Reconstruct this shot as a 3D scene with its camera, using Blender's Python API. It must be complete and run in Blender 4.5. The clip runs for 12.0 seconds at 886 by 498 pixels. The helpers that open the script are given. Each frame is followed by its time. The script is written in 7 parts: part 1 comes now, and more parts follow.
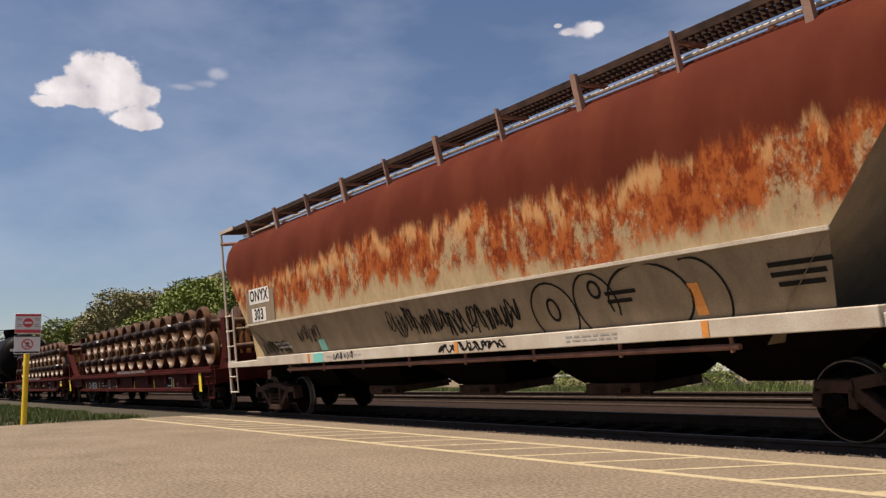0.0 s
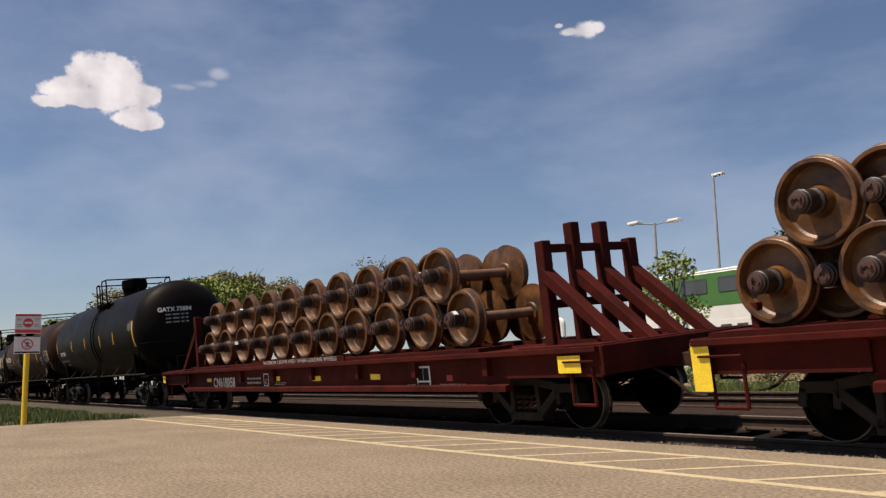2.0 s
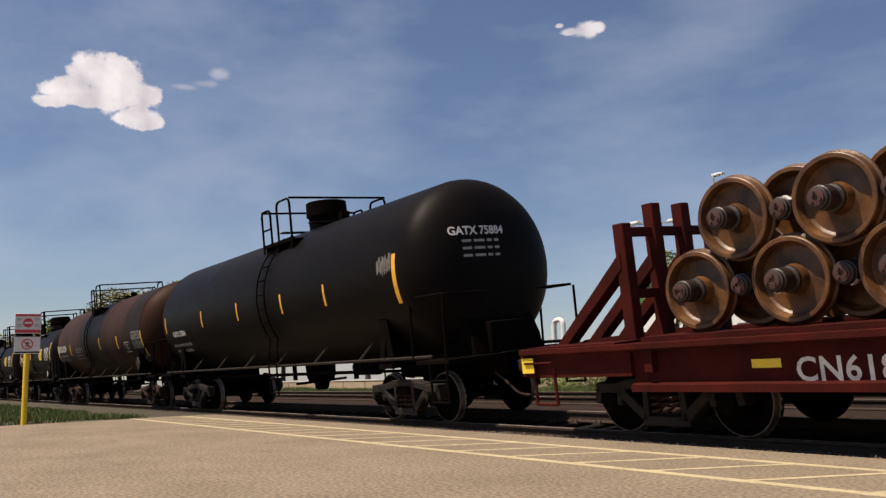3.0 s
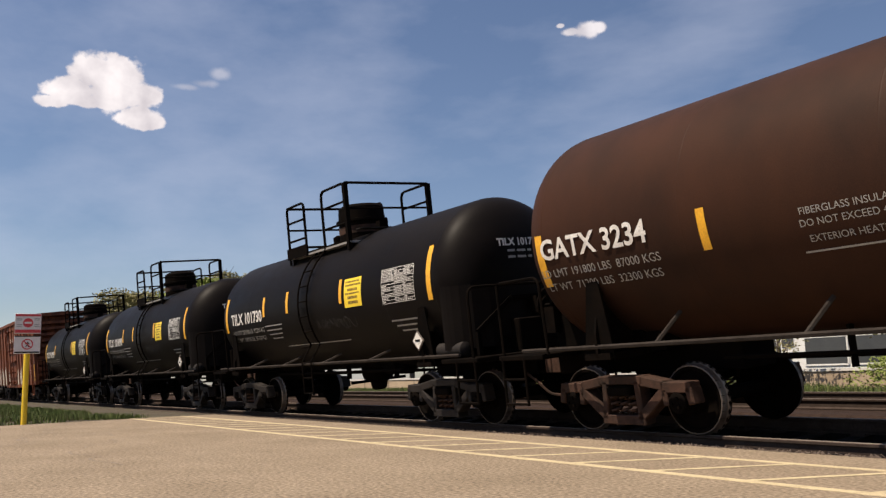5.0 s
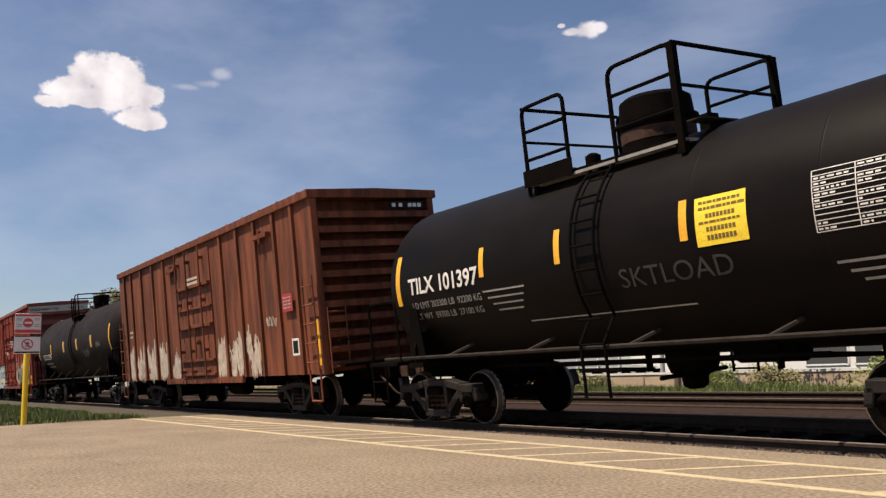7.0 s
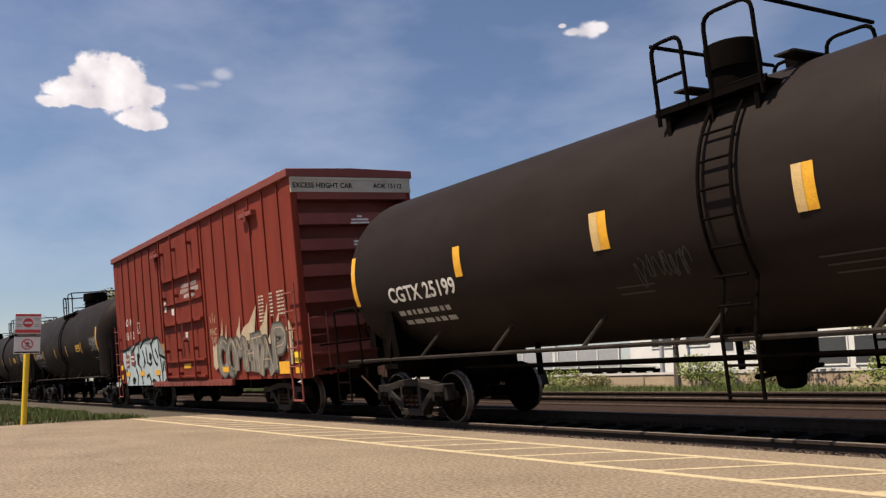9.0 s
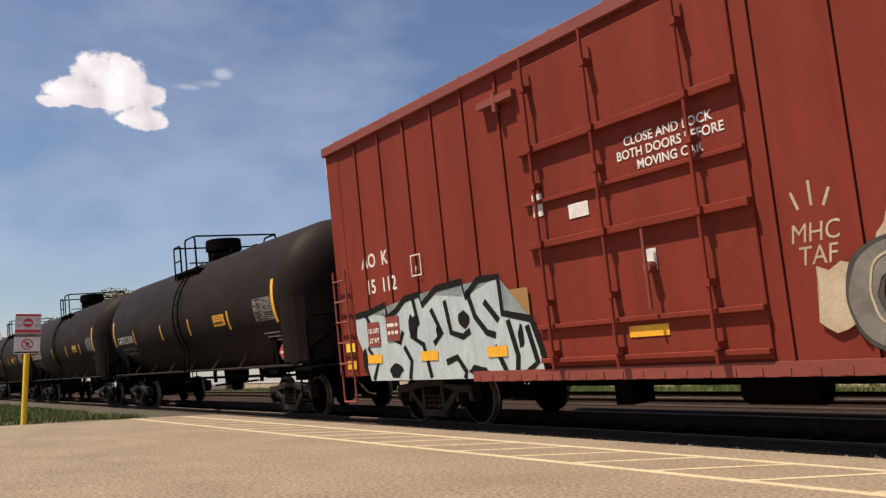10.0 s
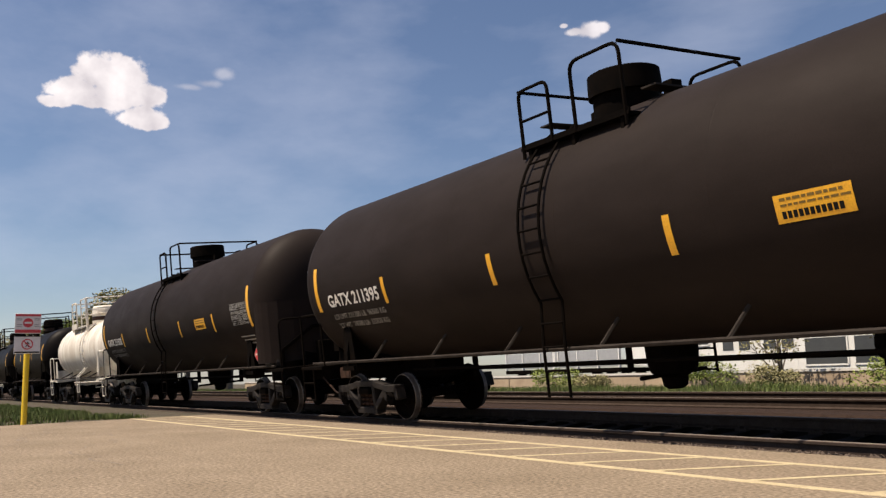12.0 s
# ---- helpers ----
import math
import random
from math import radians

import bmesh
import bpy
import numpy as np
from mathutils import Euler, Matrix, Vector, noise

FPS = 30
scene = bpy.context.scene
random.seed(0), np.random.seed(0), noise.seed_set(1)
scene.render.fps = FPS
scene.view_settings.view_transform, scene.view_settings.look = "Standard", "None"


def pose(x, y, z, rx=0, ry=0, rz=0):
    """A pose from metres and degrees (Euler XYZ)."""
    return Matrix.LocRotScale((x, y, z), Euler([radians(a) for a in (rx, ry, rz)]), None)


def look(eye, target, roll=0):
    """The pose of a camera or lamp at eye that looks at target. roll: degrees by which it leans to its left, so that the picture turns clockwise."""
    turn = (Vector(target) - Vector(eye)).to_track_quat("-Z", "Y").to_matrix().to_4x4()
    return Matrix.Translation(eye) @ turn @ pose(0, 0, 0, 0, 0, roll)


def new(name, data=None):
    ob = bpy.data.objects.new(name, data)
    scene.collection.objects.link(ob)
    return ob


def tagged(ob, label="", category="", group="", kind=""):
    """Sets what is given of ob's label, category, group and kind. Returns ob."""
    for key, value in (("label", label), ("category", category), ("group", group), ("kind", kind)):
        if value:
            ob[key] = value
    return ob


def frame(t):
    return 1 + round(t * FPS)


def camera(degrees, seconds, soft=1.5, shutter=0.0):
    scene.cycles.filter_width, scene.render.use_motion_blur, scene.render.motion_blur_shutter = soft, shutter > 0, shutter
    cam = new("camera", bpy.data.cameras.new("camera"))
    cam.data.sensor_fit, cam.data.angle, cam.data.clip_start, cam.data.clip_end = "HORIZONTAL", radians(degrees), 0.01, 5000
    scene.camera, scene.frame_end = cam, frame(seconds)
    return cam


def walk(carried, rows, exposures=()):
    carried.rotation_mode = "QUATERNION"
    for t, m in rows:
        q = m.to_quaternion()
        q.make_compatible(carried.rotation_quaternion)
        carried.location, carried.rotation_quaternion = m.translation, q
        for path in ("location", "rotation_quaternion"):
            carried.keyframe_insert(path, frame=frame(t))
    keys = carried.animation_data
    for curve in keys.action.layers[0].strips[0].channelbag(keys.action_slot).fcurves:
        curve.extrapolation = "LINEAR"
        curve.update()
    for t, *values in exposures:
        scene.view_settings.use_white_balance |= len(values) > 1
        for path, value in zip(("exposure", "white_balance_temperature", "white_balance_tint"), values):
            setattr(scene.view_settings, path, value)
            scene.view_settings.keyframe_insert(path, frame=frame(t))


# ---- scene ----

# ------------------------------------------------------------------ camera
cam = camera(55.06, 12.0, soft=1.35)
EYE = pose(0, 0, 0.77, 98.81, 1.0, 55.95)
walk(cam, [(0.0, EYE), (12.0, EYE)], [(0.0, 0.36, 6600, 17), (2.6, 0.36, 6600, 17), (4.4, 0.52, 6600, 17), (12.0, 0.56, 6600, 17)])

# ------------------------------------------------------------------ light
SUN = Vector((-0.13, -0.45, 0.88)).normalized()
world = bpy.data.worlds.new("sky")
scene.world = world
world.use_nodes = True
wn = world.node_tree
wn.nodes.clear()


def wnode(kind, **values):
    n = wn.nodes.new(kind)
    for k, val in values.items():
        n.inputs[k].default_value = val
    return n


sky = wn.nodes.new("ShaderNodeTexSky")
sky.sky_type, sky.sun_disc = "NISHITA", False
sky.sun_elevation, sky.sun_rotation = math.asin(SUN.z), math.atan2(SUN.x, SUN.y)
sky.air_density, sky.dust_density, sky.ozone_density = 1.0, 0.5, 2.6
# thin high cirrus, streaked by the wind, over the whole dome
w_co = wn.nodes.new("ShaderNodeTexCoord")
w_map = wn.nodes.new("ShaderNodeMapping")
w_map.inputs["Rotation"].default_value = (0.25, 0.12, 0.95)
w_map.inputs["Scale"].default_value = (1.0, 3.2, 7.0)
w_no = wnode("ShaderNodeTexNoise", Scale=1.6, Detail=7.0, Roughness=0.55)
w_ra = wn.nodes.new("ShaderNodeMapRange")
for k, val in (("From Min", 0.40), ("From Max", 0.80), ("To Min", 0.0), ("To Max", 0.30)):
    w_ra.inputs[k].default_value = val
w_mix = wn.nodes.new("ShaderNodeMix")
w_mix.data_type = "RGBA"
w_mix.inputs["B"].default_value = (7.4, 8.0, 9.2, 1)
w_bg = wnode("ShaderNodeBackground", Strength=0.067)
w_out = wn.nodes.new("ShaderNodeOutputWorld")
for a, b in ((w_co.outputs["Generated"], w_map.inputs["Vector"]), (w_map.outputs["Vector"], w_no.inputs["Vector"]),
             (w_no.outputs["Fac"], w_ra.inputs["Value"]), (w_ra.outputs["Result"], w_mix.inputs["Factor"]),
             (sky.outputs["Color"], w_mix.inputs["A"]), (w_mix.outputs["Result"], w_bg.inputs["Color"]),
             (w_bg.outputs["Background"], w_out.inputs["Surface"])):
    wn.links.new(a, b)
sun = new("sun", bpy.data.lights.new("sun", "SUN"))
sun.data.energy, sun.data.angle, sun.data.color = 5.0, radians(0.55), (1.0, 0.90, 0.71)
sun.matrix_world = look(SUN * 50, (0, 0, 0))

# ------------------------------------------------------------------ materials
def material(name, base, dark=None, rough=0.6, metal=0.0, scale=3.0, grain=60.0, bump=0.2, amount=0.5,
             stretch=(1, 1, 1), spec=0.5, third=None, third_at=0.62, bump_scale=1.0, vary=0.0, speckle=0.21, dust=0.0):
    """Two scales of variation: stains between base and dark, and a fine grain in colour and relief."""
    m = bpy.data.materials.new(name)
    m.use_nodes = True
    nt = m.node_tree
    bsdf = nt.nodes["Principled BSDF"]
    link = nt.links.new
    co = nt.nodes.new("ShaderNodeTexCoord")
    mp = nt.nodes.new("ShaderNodeMapping")
    mp.inputs["Scale"].default_value = stretch
    link(co.outputs["Object"], mp.inputs["Vector"])
    vec = mp.outputs["Vector"]
    if vary:
        inf = nt.nodes.new("ShaderNodeObjectInfo")
        sh = nt.nodes.new("ShaderNodeVectorMath")
        sh.operation = "MULTIPLY_ADD"
        link(vec, sh.inputs[0])
        sh.inputs[1].default_value = (1, 1, 1)
        mu = nt.nodes.new("ShaderNodeMath")
        mu.operation = "MULTIPLY"
        link(inf.outputs["Random"], mu.inputs[0])
        mu.inputs[1].default_value = 40
        link(mu.outputs[0], sh.inputs[2])
        vec = sh.outputs[0]
    n1 = nt.nodes.new("ShaderNodeTexNoise")
    n1.inputs["Scale"].default_value, n1.inputs["Detail"].default_value, n1.inputs["Roughness"].default_value = scale, 6, 0.6
    link(vec, n1.inputs["Vector"])
    n2 = nt.nodes.new("ShaderNodeTexNoise")
    n2.inputs["Scale"].default_value, n2.inputs["Detail"].default_value = grain, 3
    link(co.outputs["Object"], n2.inputs["Vector"])
    ra = nt.nodes.new("ShaderNodeMapRange")
    ra.inputs["From Min"].default_value, ra.inputs["From Max"].default_value = 0.35, 0.65
    link(n1.outputs["Fac"], ra.inputs["Value"])
    am = nt.nodes.new("ShaderNodeMath")
    am.operation = "MULTIPLY"
    link(ra.outputs["Result"], am.inputs[0])
    am.inputs[1].default_value = amount
    mix = nt.nodes.new("ShaderNodeMix")
    mix.data_type = "RGBA"
    link(am.outputs[0], mix.inputs["Factor"])
    mix.inputs["A"].default_value = (*base, 1)
    mix.inputs["B"].default_value = (*(dark or tuple(c * 0.6 for c in base)), 1)
    col = mix.outputs["Result"]
    if third:
        n3 = nt.nodes.new("ShaderNodeTexNoise")
        n3.inputs["Scale"].default_value, n3.inputs["Detail"].default_value, n3.inputs["Roughness"].default_value = scale * 2.3, 8, 0.7
        link(vec, n3.inputs["Vector"])
        r3 = nt.nodes.new("ShaderNodeMapRange")
        r3.inputs["From Min"].default_value, r3.inputs["From Max"].default_value = third_at, third_at + 0.08
        link(n3.outputs["Fac"], r3.inputs["Value"])
        m3 = nt.nodes.new("ShaderNodeMix")
        m3.data_type = "RGBA"
        link(r3.outputs["Result"], m3.inputs["Factor"])
        link(col, m3.inputs["A"])
        m3.inputs["B"].default_value = (*third, 1)
        col = m3.outputs["Result"]
    g = nt.nodes.new("ShaderNodeMapRange")
    g.inputs["From Min"].default_value, g.inputs["From Max"].default_value = 0.25, 0.75
    g.inputs["To Min"].default_value, g.inputs["To Max"].default_value = 1 - speckle * 0.8, 1 + speckle * 0.8
    link(n2.outputs["Fac"], g.inputs["Value"])
    gm = nt.nodes.new("ShaderNodeVectorMath")
    gm.operation = "SCALE"
    link(col, gm.inputs[0])
    link(g.outputs["Result"], gm.inputs["Scale"])
    link(gm.outputs["Vector"], bsdf.inputs["Base Color"])
    rr = nt.nodes.new("ShaderNodeMapRange")
    rr.inputs["To Min"].default_value, rr.inputs["To Max"].default_value = max(0.05, rough - 0.12), min(1, rough + 0.12)
    link(n1.outputs["Fac"], rr.inputs["Value"])
    link(rr.outputs["Result"], bsdf.inputs["Roughness"])
    bsdf.inputs["Metallic"].default_value = metal
    bsdf.inputs["Specular IOR Level"].default_value = spec
    bsdf.inputs["Sheen Weight"].default_value, bsdf.inputs["Sheen Roughness"].default_value = dust, 0.42
    bsdf.inputs["Sheen Tint"].default_value = (1.0, 0.90, 0.82, 1)
    if bump:
        bp = nt.nodes.new("ShaderNodeBump")
        bp.inputs["Strength"].default_value, bp.inputs["Distance"].default_value = bump, 0.01 * bump_scale
        link(n2.outputs["Fac"], bp.inputs["Height"])
        link(bp.outputs["Normal"], bsdf.inputs["Normal"])
    return m


TANK = material("tank_black", (0.0052, 0.0041, 0.0038), (0.0080, 0.0062, 0.0055), 0.48, scale=0.8, grain=90, bump=0.08, amount=0.9, stretch=(1, 1, 2.5), spec=0.055, dust=0.001)
TANK_GREY = material("tank_charcoal", (0.0205, 0.0152, 0.0134), (0.0150, 0.0110, 0.0096), 0.60, scale=0.7, grain=90, bump=0.08, amount=0.9, stretch=(1, 1, 2.5), spec=0.055, dust=0.002)
TANK_BROWN = material("tank_brown", (0.043, 0.0190, 0.0112), (0.024, 0.0128, 0.0090), 0.55, scale=0.8, grain=90, bump=0.1, amount=0.9, stretch=(1, 1, 0.5), spec=0.06, dust=0.002)
WHITE_TANK = material("tank_white", (0.74, 0.70, 0.62), (0.42, 0.34, 0.25), 0.5, scale=1.3, grain=80, bump=0.1, amount=0.7, stretch=(2, 2, 0.5))
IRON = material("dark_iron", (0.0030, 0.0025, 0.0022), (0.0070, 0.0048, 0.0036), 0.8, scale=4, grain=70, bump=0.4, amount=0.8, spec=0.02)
IRON_RUST = material("rusty_iron", (0.060, 0.030, 0.020), (0.018, 0.012, 0.009), 0.85, scale=5, grain=60, bump=0.5, amount=0.9, spec=0.2)
# paler iron: the light on upward faces is put into the colour
LIT_IRON = material("top_lit_iron", (0.038, 0.032, 0.028), (0.020, 0.016, 0.014), 0.85, scale=4, grain=70, bump=0.3, amount=0.8, spec=0.05)
GALVANISED = material("galvanised_grating", (0.30, 0.29, 0.275), (0.18, 0.17, 0.16), 0.7, scale=5, grain=70, bump=0.3, amount=0.8, spec=0.2)
STEEL = material("worn_steel", (0.20, 0.17, 0.15), (0.05, 0.035, 0.028), 0.5, metal=0.6, scale=6, grain=90, bump=0.2, amount=0.7)
BOX_RED = material("boxcar_red", (0.196, 0.0335, 0.0205), (0.150, 0.026, 0.0160), 0.72, spec=0.12, scale=0.9, grain=70, bump=0.1, amount=0.8, stretch=(2.5, 2.5, 0.5))
BOX_DARK = material("boxcar_end_red", (0.215, 0.044, 0.030), (0.165, 0.035, 0.025), 0.68, scale=1.2, grain=70, bump=0.15, amount=0.8)
BOX_RUST = material("boxcar_rusty", (0.205, 0.060, 0.026), (0.062, 0.021, 0.012), 0.75, scale=1.3, grain=60, bump=0.2, amount=0.95, stretch=(3, 3, 0.35), spec=0.25, speckle=0.5)
FLAT_RED = material("flatcar_red", (0.064, 0.0088, 0.0062), (0.026, 0.0054, 0.0040), 0.75, spec=0.08, scale=2.2, grain=60, bump=0.2, amount=0.8)
WHITE = material("stencil_white", (0.72, 0.70, 0.66), (0.50, 0.47, 0.43), 0.6, scale=9, bump=0.05, amount=0.7)
GREY_INK = material("stencil_grey", (0.33, 0.32, 0.30), (0.20, 0.19, 0.18), 0.6, scale=9, bump=0.05)
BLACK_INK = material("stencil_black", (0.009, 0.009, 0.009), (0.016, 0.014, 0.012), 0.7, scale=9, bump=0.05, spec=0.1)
YELLOW = material("reflective_yellow", (0.78, 0.40, 0.02), (0.62, 0.30, 0.02), 0.45, scale=7, bump=0.05, amount=0.7)
YELLOW_BRIGHT = material("placard_yellow", (0.85, 0.62, 0.03), (0.70, 0.48, 0.03), 0.5, scale=7, bump=0.05, amount=0.6)
CAST = material("truck_casting", (0.015, 0.0105, 0.0085), (0.006, 0.0044, 0.0036), 0.75, scale=5, grain=60, bump=0.5, amount=0.9, spec=0.3, vary=1.0)
RAIL_SIDE = material("rail_side_rust", (0.056, 0.042, 0.035), (0.030, 0.020, 0.016), 0.95, spec=0.04, scale=6, grain=50, bump=0.4)
RAIL_TOP = material("rail_head_polished", (0.20, 0.165, 0.14), (0.11, 0.085, 0.07), 0.6, metal=0.3, spec=0.2, scale=5, grain=80, bump=0.05)
TIE = material("creosoted_tie", (0.012, 0.009, 0.007), (0.006, 0.0045, 0.0036), 0.95, spec=0.1, scale=3, grain=30, bump=0.6, stretch=(6, 1, 6), vary=1.0)
BALLAST = material("ballast_grey", (0.036, 0.023, 0.018), (0.014, 0.009, 0.007), 0.95, spec=0.1, scale=9, grain=26, bump=0.9, bump_scale=3, third=(0.11, 0.085, 0.07), third_at=0.64)
STONE = material("ballast_stone", (0.105, 0.076, 0.058), (0.045, 0.031, 0.024), 0.92, scale=9, grain=40, bump=0.5, vary=1.0)
PAVING = material("parking_asphalt", (0.232, 0.183, 0.131), (0.182, 0.142, 0.100), 0.95, spec=0.15, scale=0.8, grain=30, bump=1.0, amount=0.9, third=(0.150, 0.116, 0.082), third_at=0.63, speckle=0.8)
PAINT_LINE = material("line_paint_yellow", (0.52, 0.43, 0.26), (0.36, 0.29, 0.18), 0.85, scale=5, grain=60, bump=0.3, amount=0.9, third=(0.225, 0.176, 0.137), third_at=0.60)
SEAL = material("crack_filler", (0.165, 0.128, 0.092), (0.20, 0.158, 0.114), 0.8, scale=8, bump=0.2)
SOIL = material("dry_verge", (0.062, 0.042, 0.026), (0.032, 0.032, 0.013), 0.95, scale=0.9, grain=22, bump=0.8, bump_scale=3, amount=0.9)
GRASS = material("grass_blade", (0.066, 0.108, 0.013), (0.088, 0.098, 0.020), 0.7, scale=1.2, grain=30, bump=0.1, amount=0.9)
GRASS_DRY = material("dry_grass_blade", (0.105, 0.080, 0.038), (0.065, 0.062, 0.022), 0.8, scale=1.2, grain=30, bump=0.1)


# ------------------------------------------------------------------ mesh helpers
def box(bm, x0, x1, y0, y1, z0, z1, m=None):
    vs = [bm.verts.new((x, y, z)) for x in (x0, x1) for y in (y0, y1) for z in (z0, z1)]
    if m is not None:
        for w in vs:
            w.co = m @ w.co
    for f in ((0, 1, 3, 2), (4, 6, 7, 5), (0, 4, 5, 1), (2, 3, 7, 6), (0, 2, 6, 4), (1, 5, 7, 3)):
        bm.faces.new([vs[i] for i in f])
    return vs


def ring(bm, centre, ux, uy, r, n, turn=0.0):
    return [bm.verts.new(centre + ux * (r * math.cos(turn + 2 * math.pi * k / n)) + uy * (r * math.sin(turn + 2 * math.pi * k / n))) for k in range(n)]


def skin(bm, rings, closed=True, caps=True):
    n = len(rings[0])
    for a, b in zip(rings, rings[1:]):
        for k in range(n if closed else n - 1):
            j = (k + 1) % n
            bm.faces.new((a[k], a[j], b[j], b[k]))
    if caps:
        bm.faces.new(rings[0][::-1])
        bm.faces.new(rings[-1])


def rod(bm, p, q, r, n=8, r2=None):
    p, q = Vector(p), Vector(q)
    d = (q - p).normalized()
    ux = d.orthogonal().normalized()
    uy = d.cross(ux)
    skin(bm, [ring(bm, p, ux, uy, r, n), ring(bm, q, ux, uy, r if r2 is None else r2, n)])


def pipe(bm, points, r, n=6):
    """A bent pipe through points."""
    pts = [Vector(p) for p in points]
    rings, ux = [], None
    for i, p in enumerate(pts):
        d = ((pts[min(i + 1, len(pts) - 1)] - p).normalized() + (p - pts[max(i - 1, 0)]).normalized()).normalized()
        ux = d.orthogonal().normalized() if ux is None else (ux - d * ux.dot(d)).normalized()
        rings.append(ring(bm, p, ux, d.cross(ux), r, n))
    skin(bm, rings)


def bent(points, radius=0.12, steps=4):
    """The same line with rounded corners."""
    pts = [Vector(p) for p in points]
    out = [pts[0]]
    for a, b, c in zip(pts, pts[1:], pts[2:]):
        p, q = b + (a - b).normalized() * radius, b + (c - b).normalized() * radius
        for k in range(steps + 1):
            t = k / steps
            out.append(p * (1 - t) ** 2 + b * (2 * t * (1 - t)) + q * t * t)
    return out + [pts[-1]]


def lathe(bm, profile, axis="x", n=48, centre=(0, 0, 0), caps=True):
    """Turns a profile of (along, radius) round an axis."""
    c = Vector(centre)
    d, ux, uy = {"x": (Vector((1, 0, 0)), Vector((0, 1, 0)), Vector((0, 0, 1))),
                 "y": (Vector((0, 1, 0)), Vector((1, 0, 0)), Vector((0, 0, -1))),
                 "z": (Vector((0, 0, 1)), Vector((1, 0, 0)), Vector((0, 1, 0)))}[axis]
    skin(bm, [ring(bm, c + d * a, ux, uy, max(r, 0.001), n) for a, r in profile], caps=caps)


def prism(bm, outline, x0, x1, plane="yz"):
    """Extrudes an outline of (a, b) along the axis that is left."""
    def at(a, b, c):
        return {"yz": (c, a, b), "xz": (a, c, b), "xy": (a, b, c)}[plane]
    skin(bm, [[bm.verts.new(at(a, b, c)) for a, b in outline] for c in (x0, x1)])


def finish(bm, name, mat, smooth=False, bevel=0.0):
    if bevel:
        bmesh.ops.bevel(bm, geom=bm.edges[:], offset=bevel, segments=1, affect="EDGES", clamp_overlap=True)
    bmesh.ops.recalc_face_normals(bm, faces=bm.faces[:])
    if smooth:
        for f in bm.faces:
            f.smooth = True
        for e in bm.edges:
            if len(e.link_faces) == 2 and e.calc_face_angle(0) > radians(34):
                e.smooth = False
    me = bpy.data.meshes.new(name)
    bm.to_mesh(me)
    bm.free()
    if mat:
        me.materials.append(mat)
    return me


def part(name, bm, mat, parent, label="", smooth=False, bevel=0.0):
    """Links a bmesh as one mesh object under a thing or a part."""
    ob = new(name, bm if isinstance(bm, bpy.types.Mesh) else finish(bm, name, mat, smooth, bevel))
    ob.parent = parent
    return tagged(ob, label)


def thing(name, bm, mat, label, category, group="", kind="", smooth=False, bevel=0.0):
    return tagged(new(name, finish(bm, name, mat, smooth, bevel)), label, category, group, kind)


def B():
    return bmesh.new()


_letters = {}


def lettering(text, size, spacing=1.0, bold=0.0):
    """Flat letter outlines as a mesh, (verts, faces), centred on the origin in x and y."""
    key = (text, size, spacing, bold)
    if key not in _letters:
        cu = bpy.data.curves.new("letters", "FONT")
        cu.body, cu.size, cu.align_x, cu.align_y = text, size, "CENTER", "CENTER"
        cu.space_character, cu.offset, cu.resolution_u = spacing, bold, 3
        ob = bpy.data.objects.new("letters", cu)
        scene.collection.objects.link(ob)
        bpy.context.view_layer.update()
        me = ob.to_mesh()
        _letters[key] = ([tuple(v.co) for v in me.vertices], [tuple(p.vertices) for p in me.polygons])
        ob.to_mesh_clear()
        bpy.data.objects.remove(ob)
        bpy.data.curves.remove(cu)
    return _letters[key]


def side_text(text, size, place, parent, mat, name="lettering", spacing=1.0, bold=0.0, label=""):
    """Letters laid by place(x, z), which gives the point on the surface."""
    verts, faces = lettering(text, size, spacing, bold)
    spans = sorted((min(verts[i][0] for i in f), max(verts[i][0] for i in f), k) for k, f in enumerate(faces))
    words, end = [], None
    for x0, x1, k in spans:
        # a gap wider than that between letters begins a new word
        if end is None or x0 - end > 0.17 * size:
            words.append([])
            end = x1
        end = max(end, x1)
        words[-1].append(k)
    first = None
    for word in words:
        used = sorted({i for k in word for i in faces[k]})
        at = {i: n for n, i in enumerate(used)}
        me = bpy.data.meshes.new(name)
        me.from_pydata([place(verts[i][0], verts[i][1]) for i in used], [], [tuple(at[i] for i in faces[k]) for k in word])
        me.materials.append(mat)
        ob = part(name, me, None, parent, label)
        first = first or ob
    return first


def patch(bm, place, x0, x1, z0, z1, nx=1, nz=6):
    """A thin decal that follows the surface given by place(x, z)."""
    g = [[bm.verts.new(place(x0 + (x1 - x0) * i / nx, z0 + (z1 - z0) * k / nz)) for k in range(nz + 1)] for i in range(nx + 1)]
    for i in range(nx):
        for k in range(nz):
            bm.faces.new((g[i][k], g[i + 1][k], g[i + 1][k + 1], g[i][k + 1]))


# ------------------------------------------------------------------ the track and the train's way
SPEED = 16.785
BANK = 6.0
TRACK = pose(0, 9.056, 0.161, BANK, 0, 0)          # middle of the rail heads; the curve's superelevation leans it to the platform side
CARS, SPINNING, LOADS = [], [], []


def on_track(s):
    return TRACK @ pose(s, 0, 0)


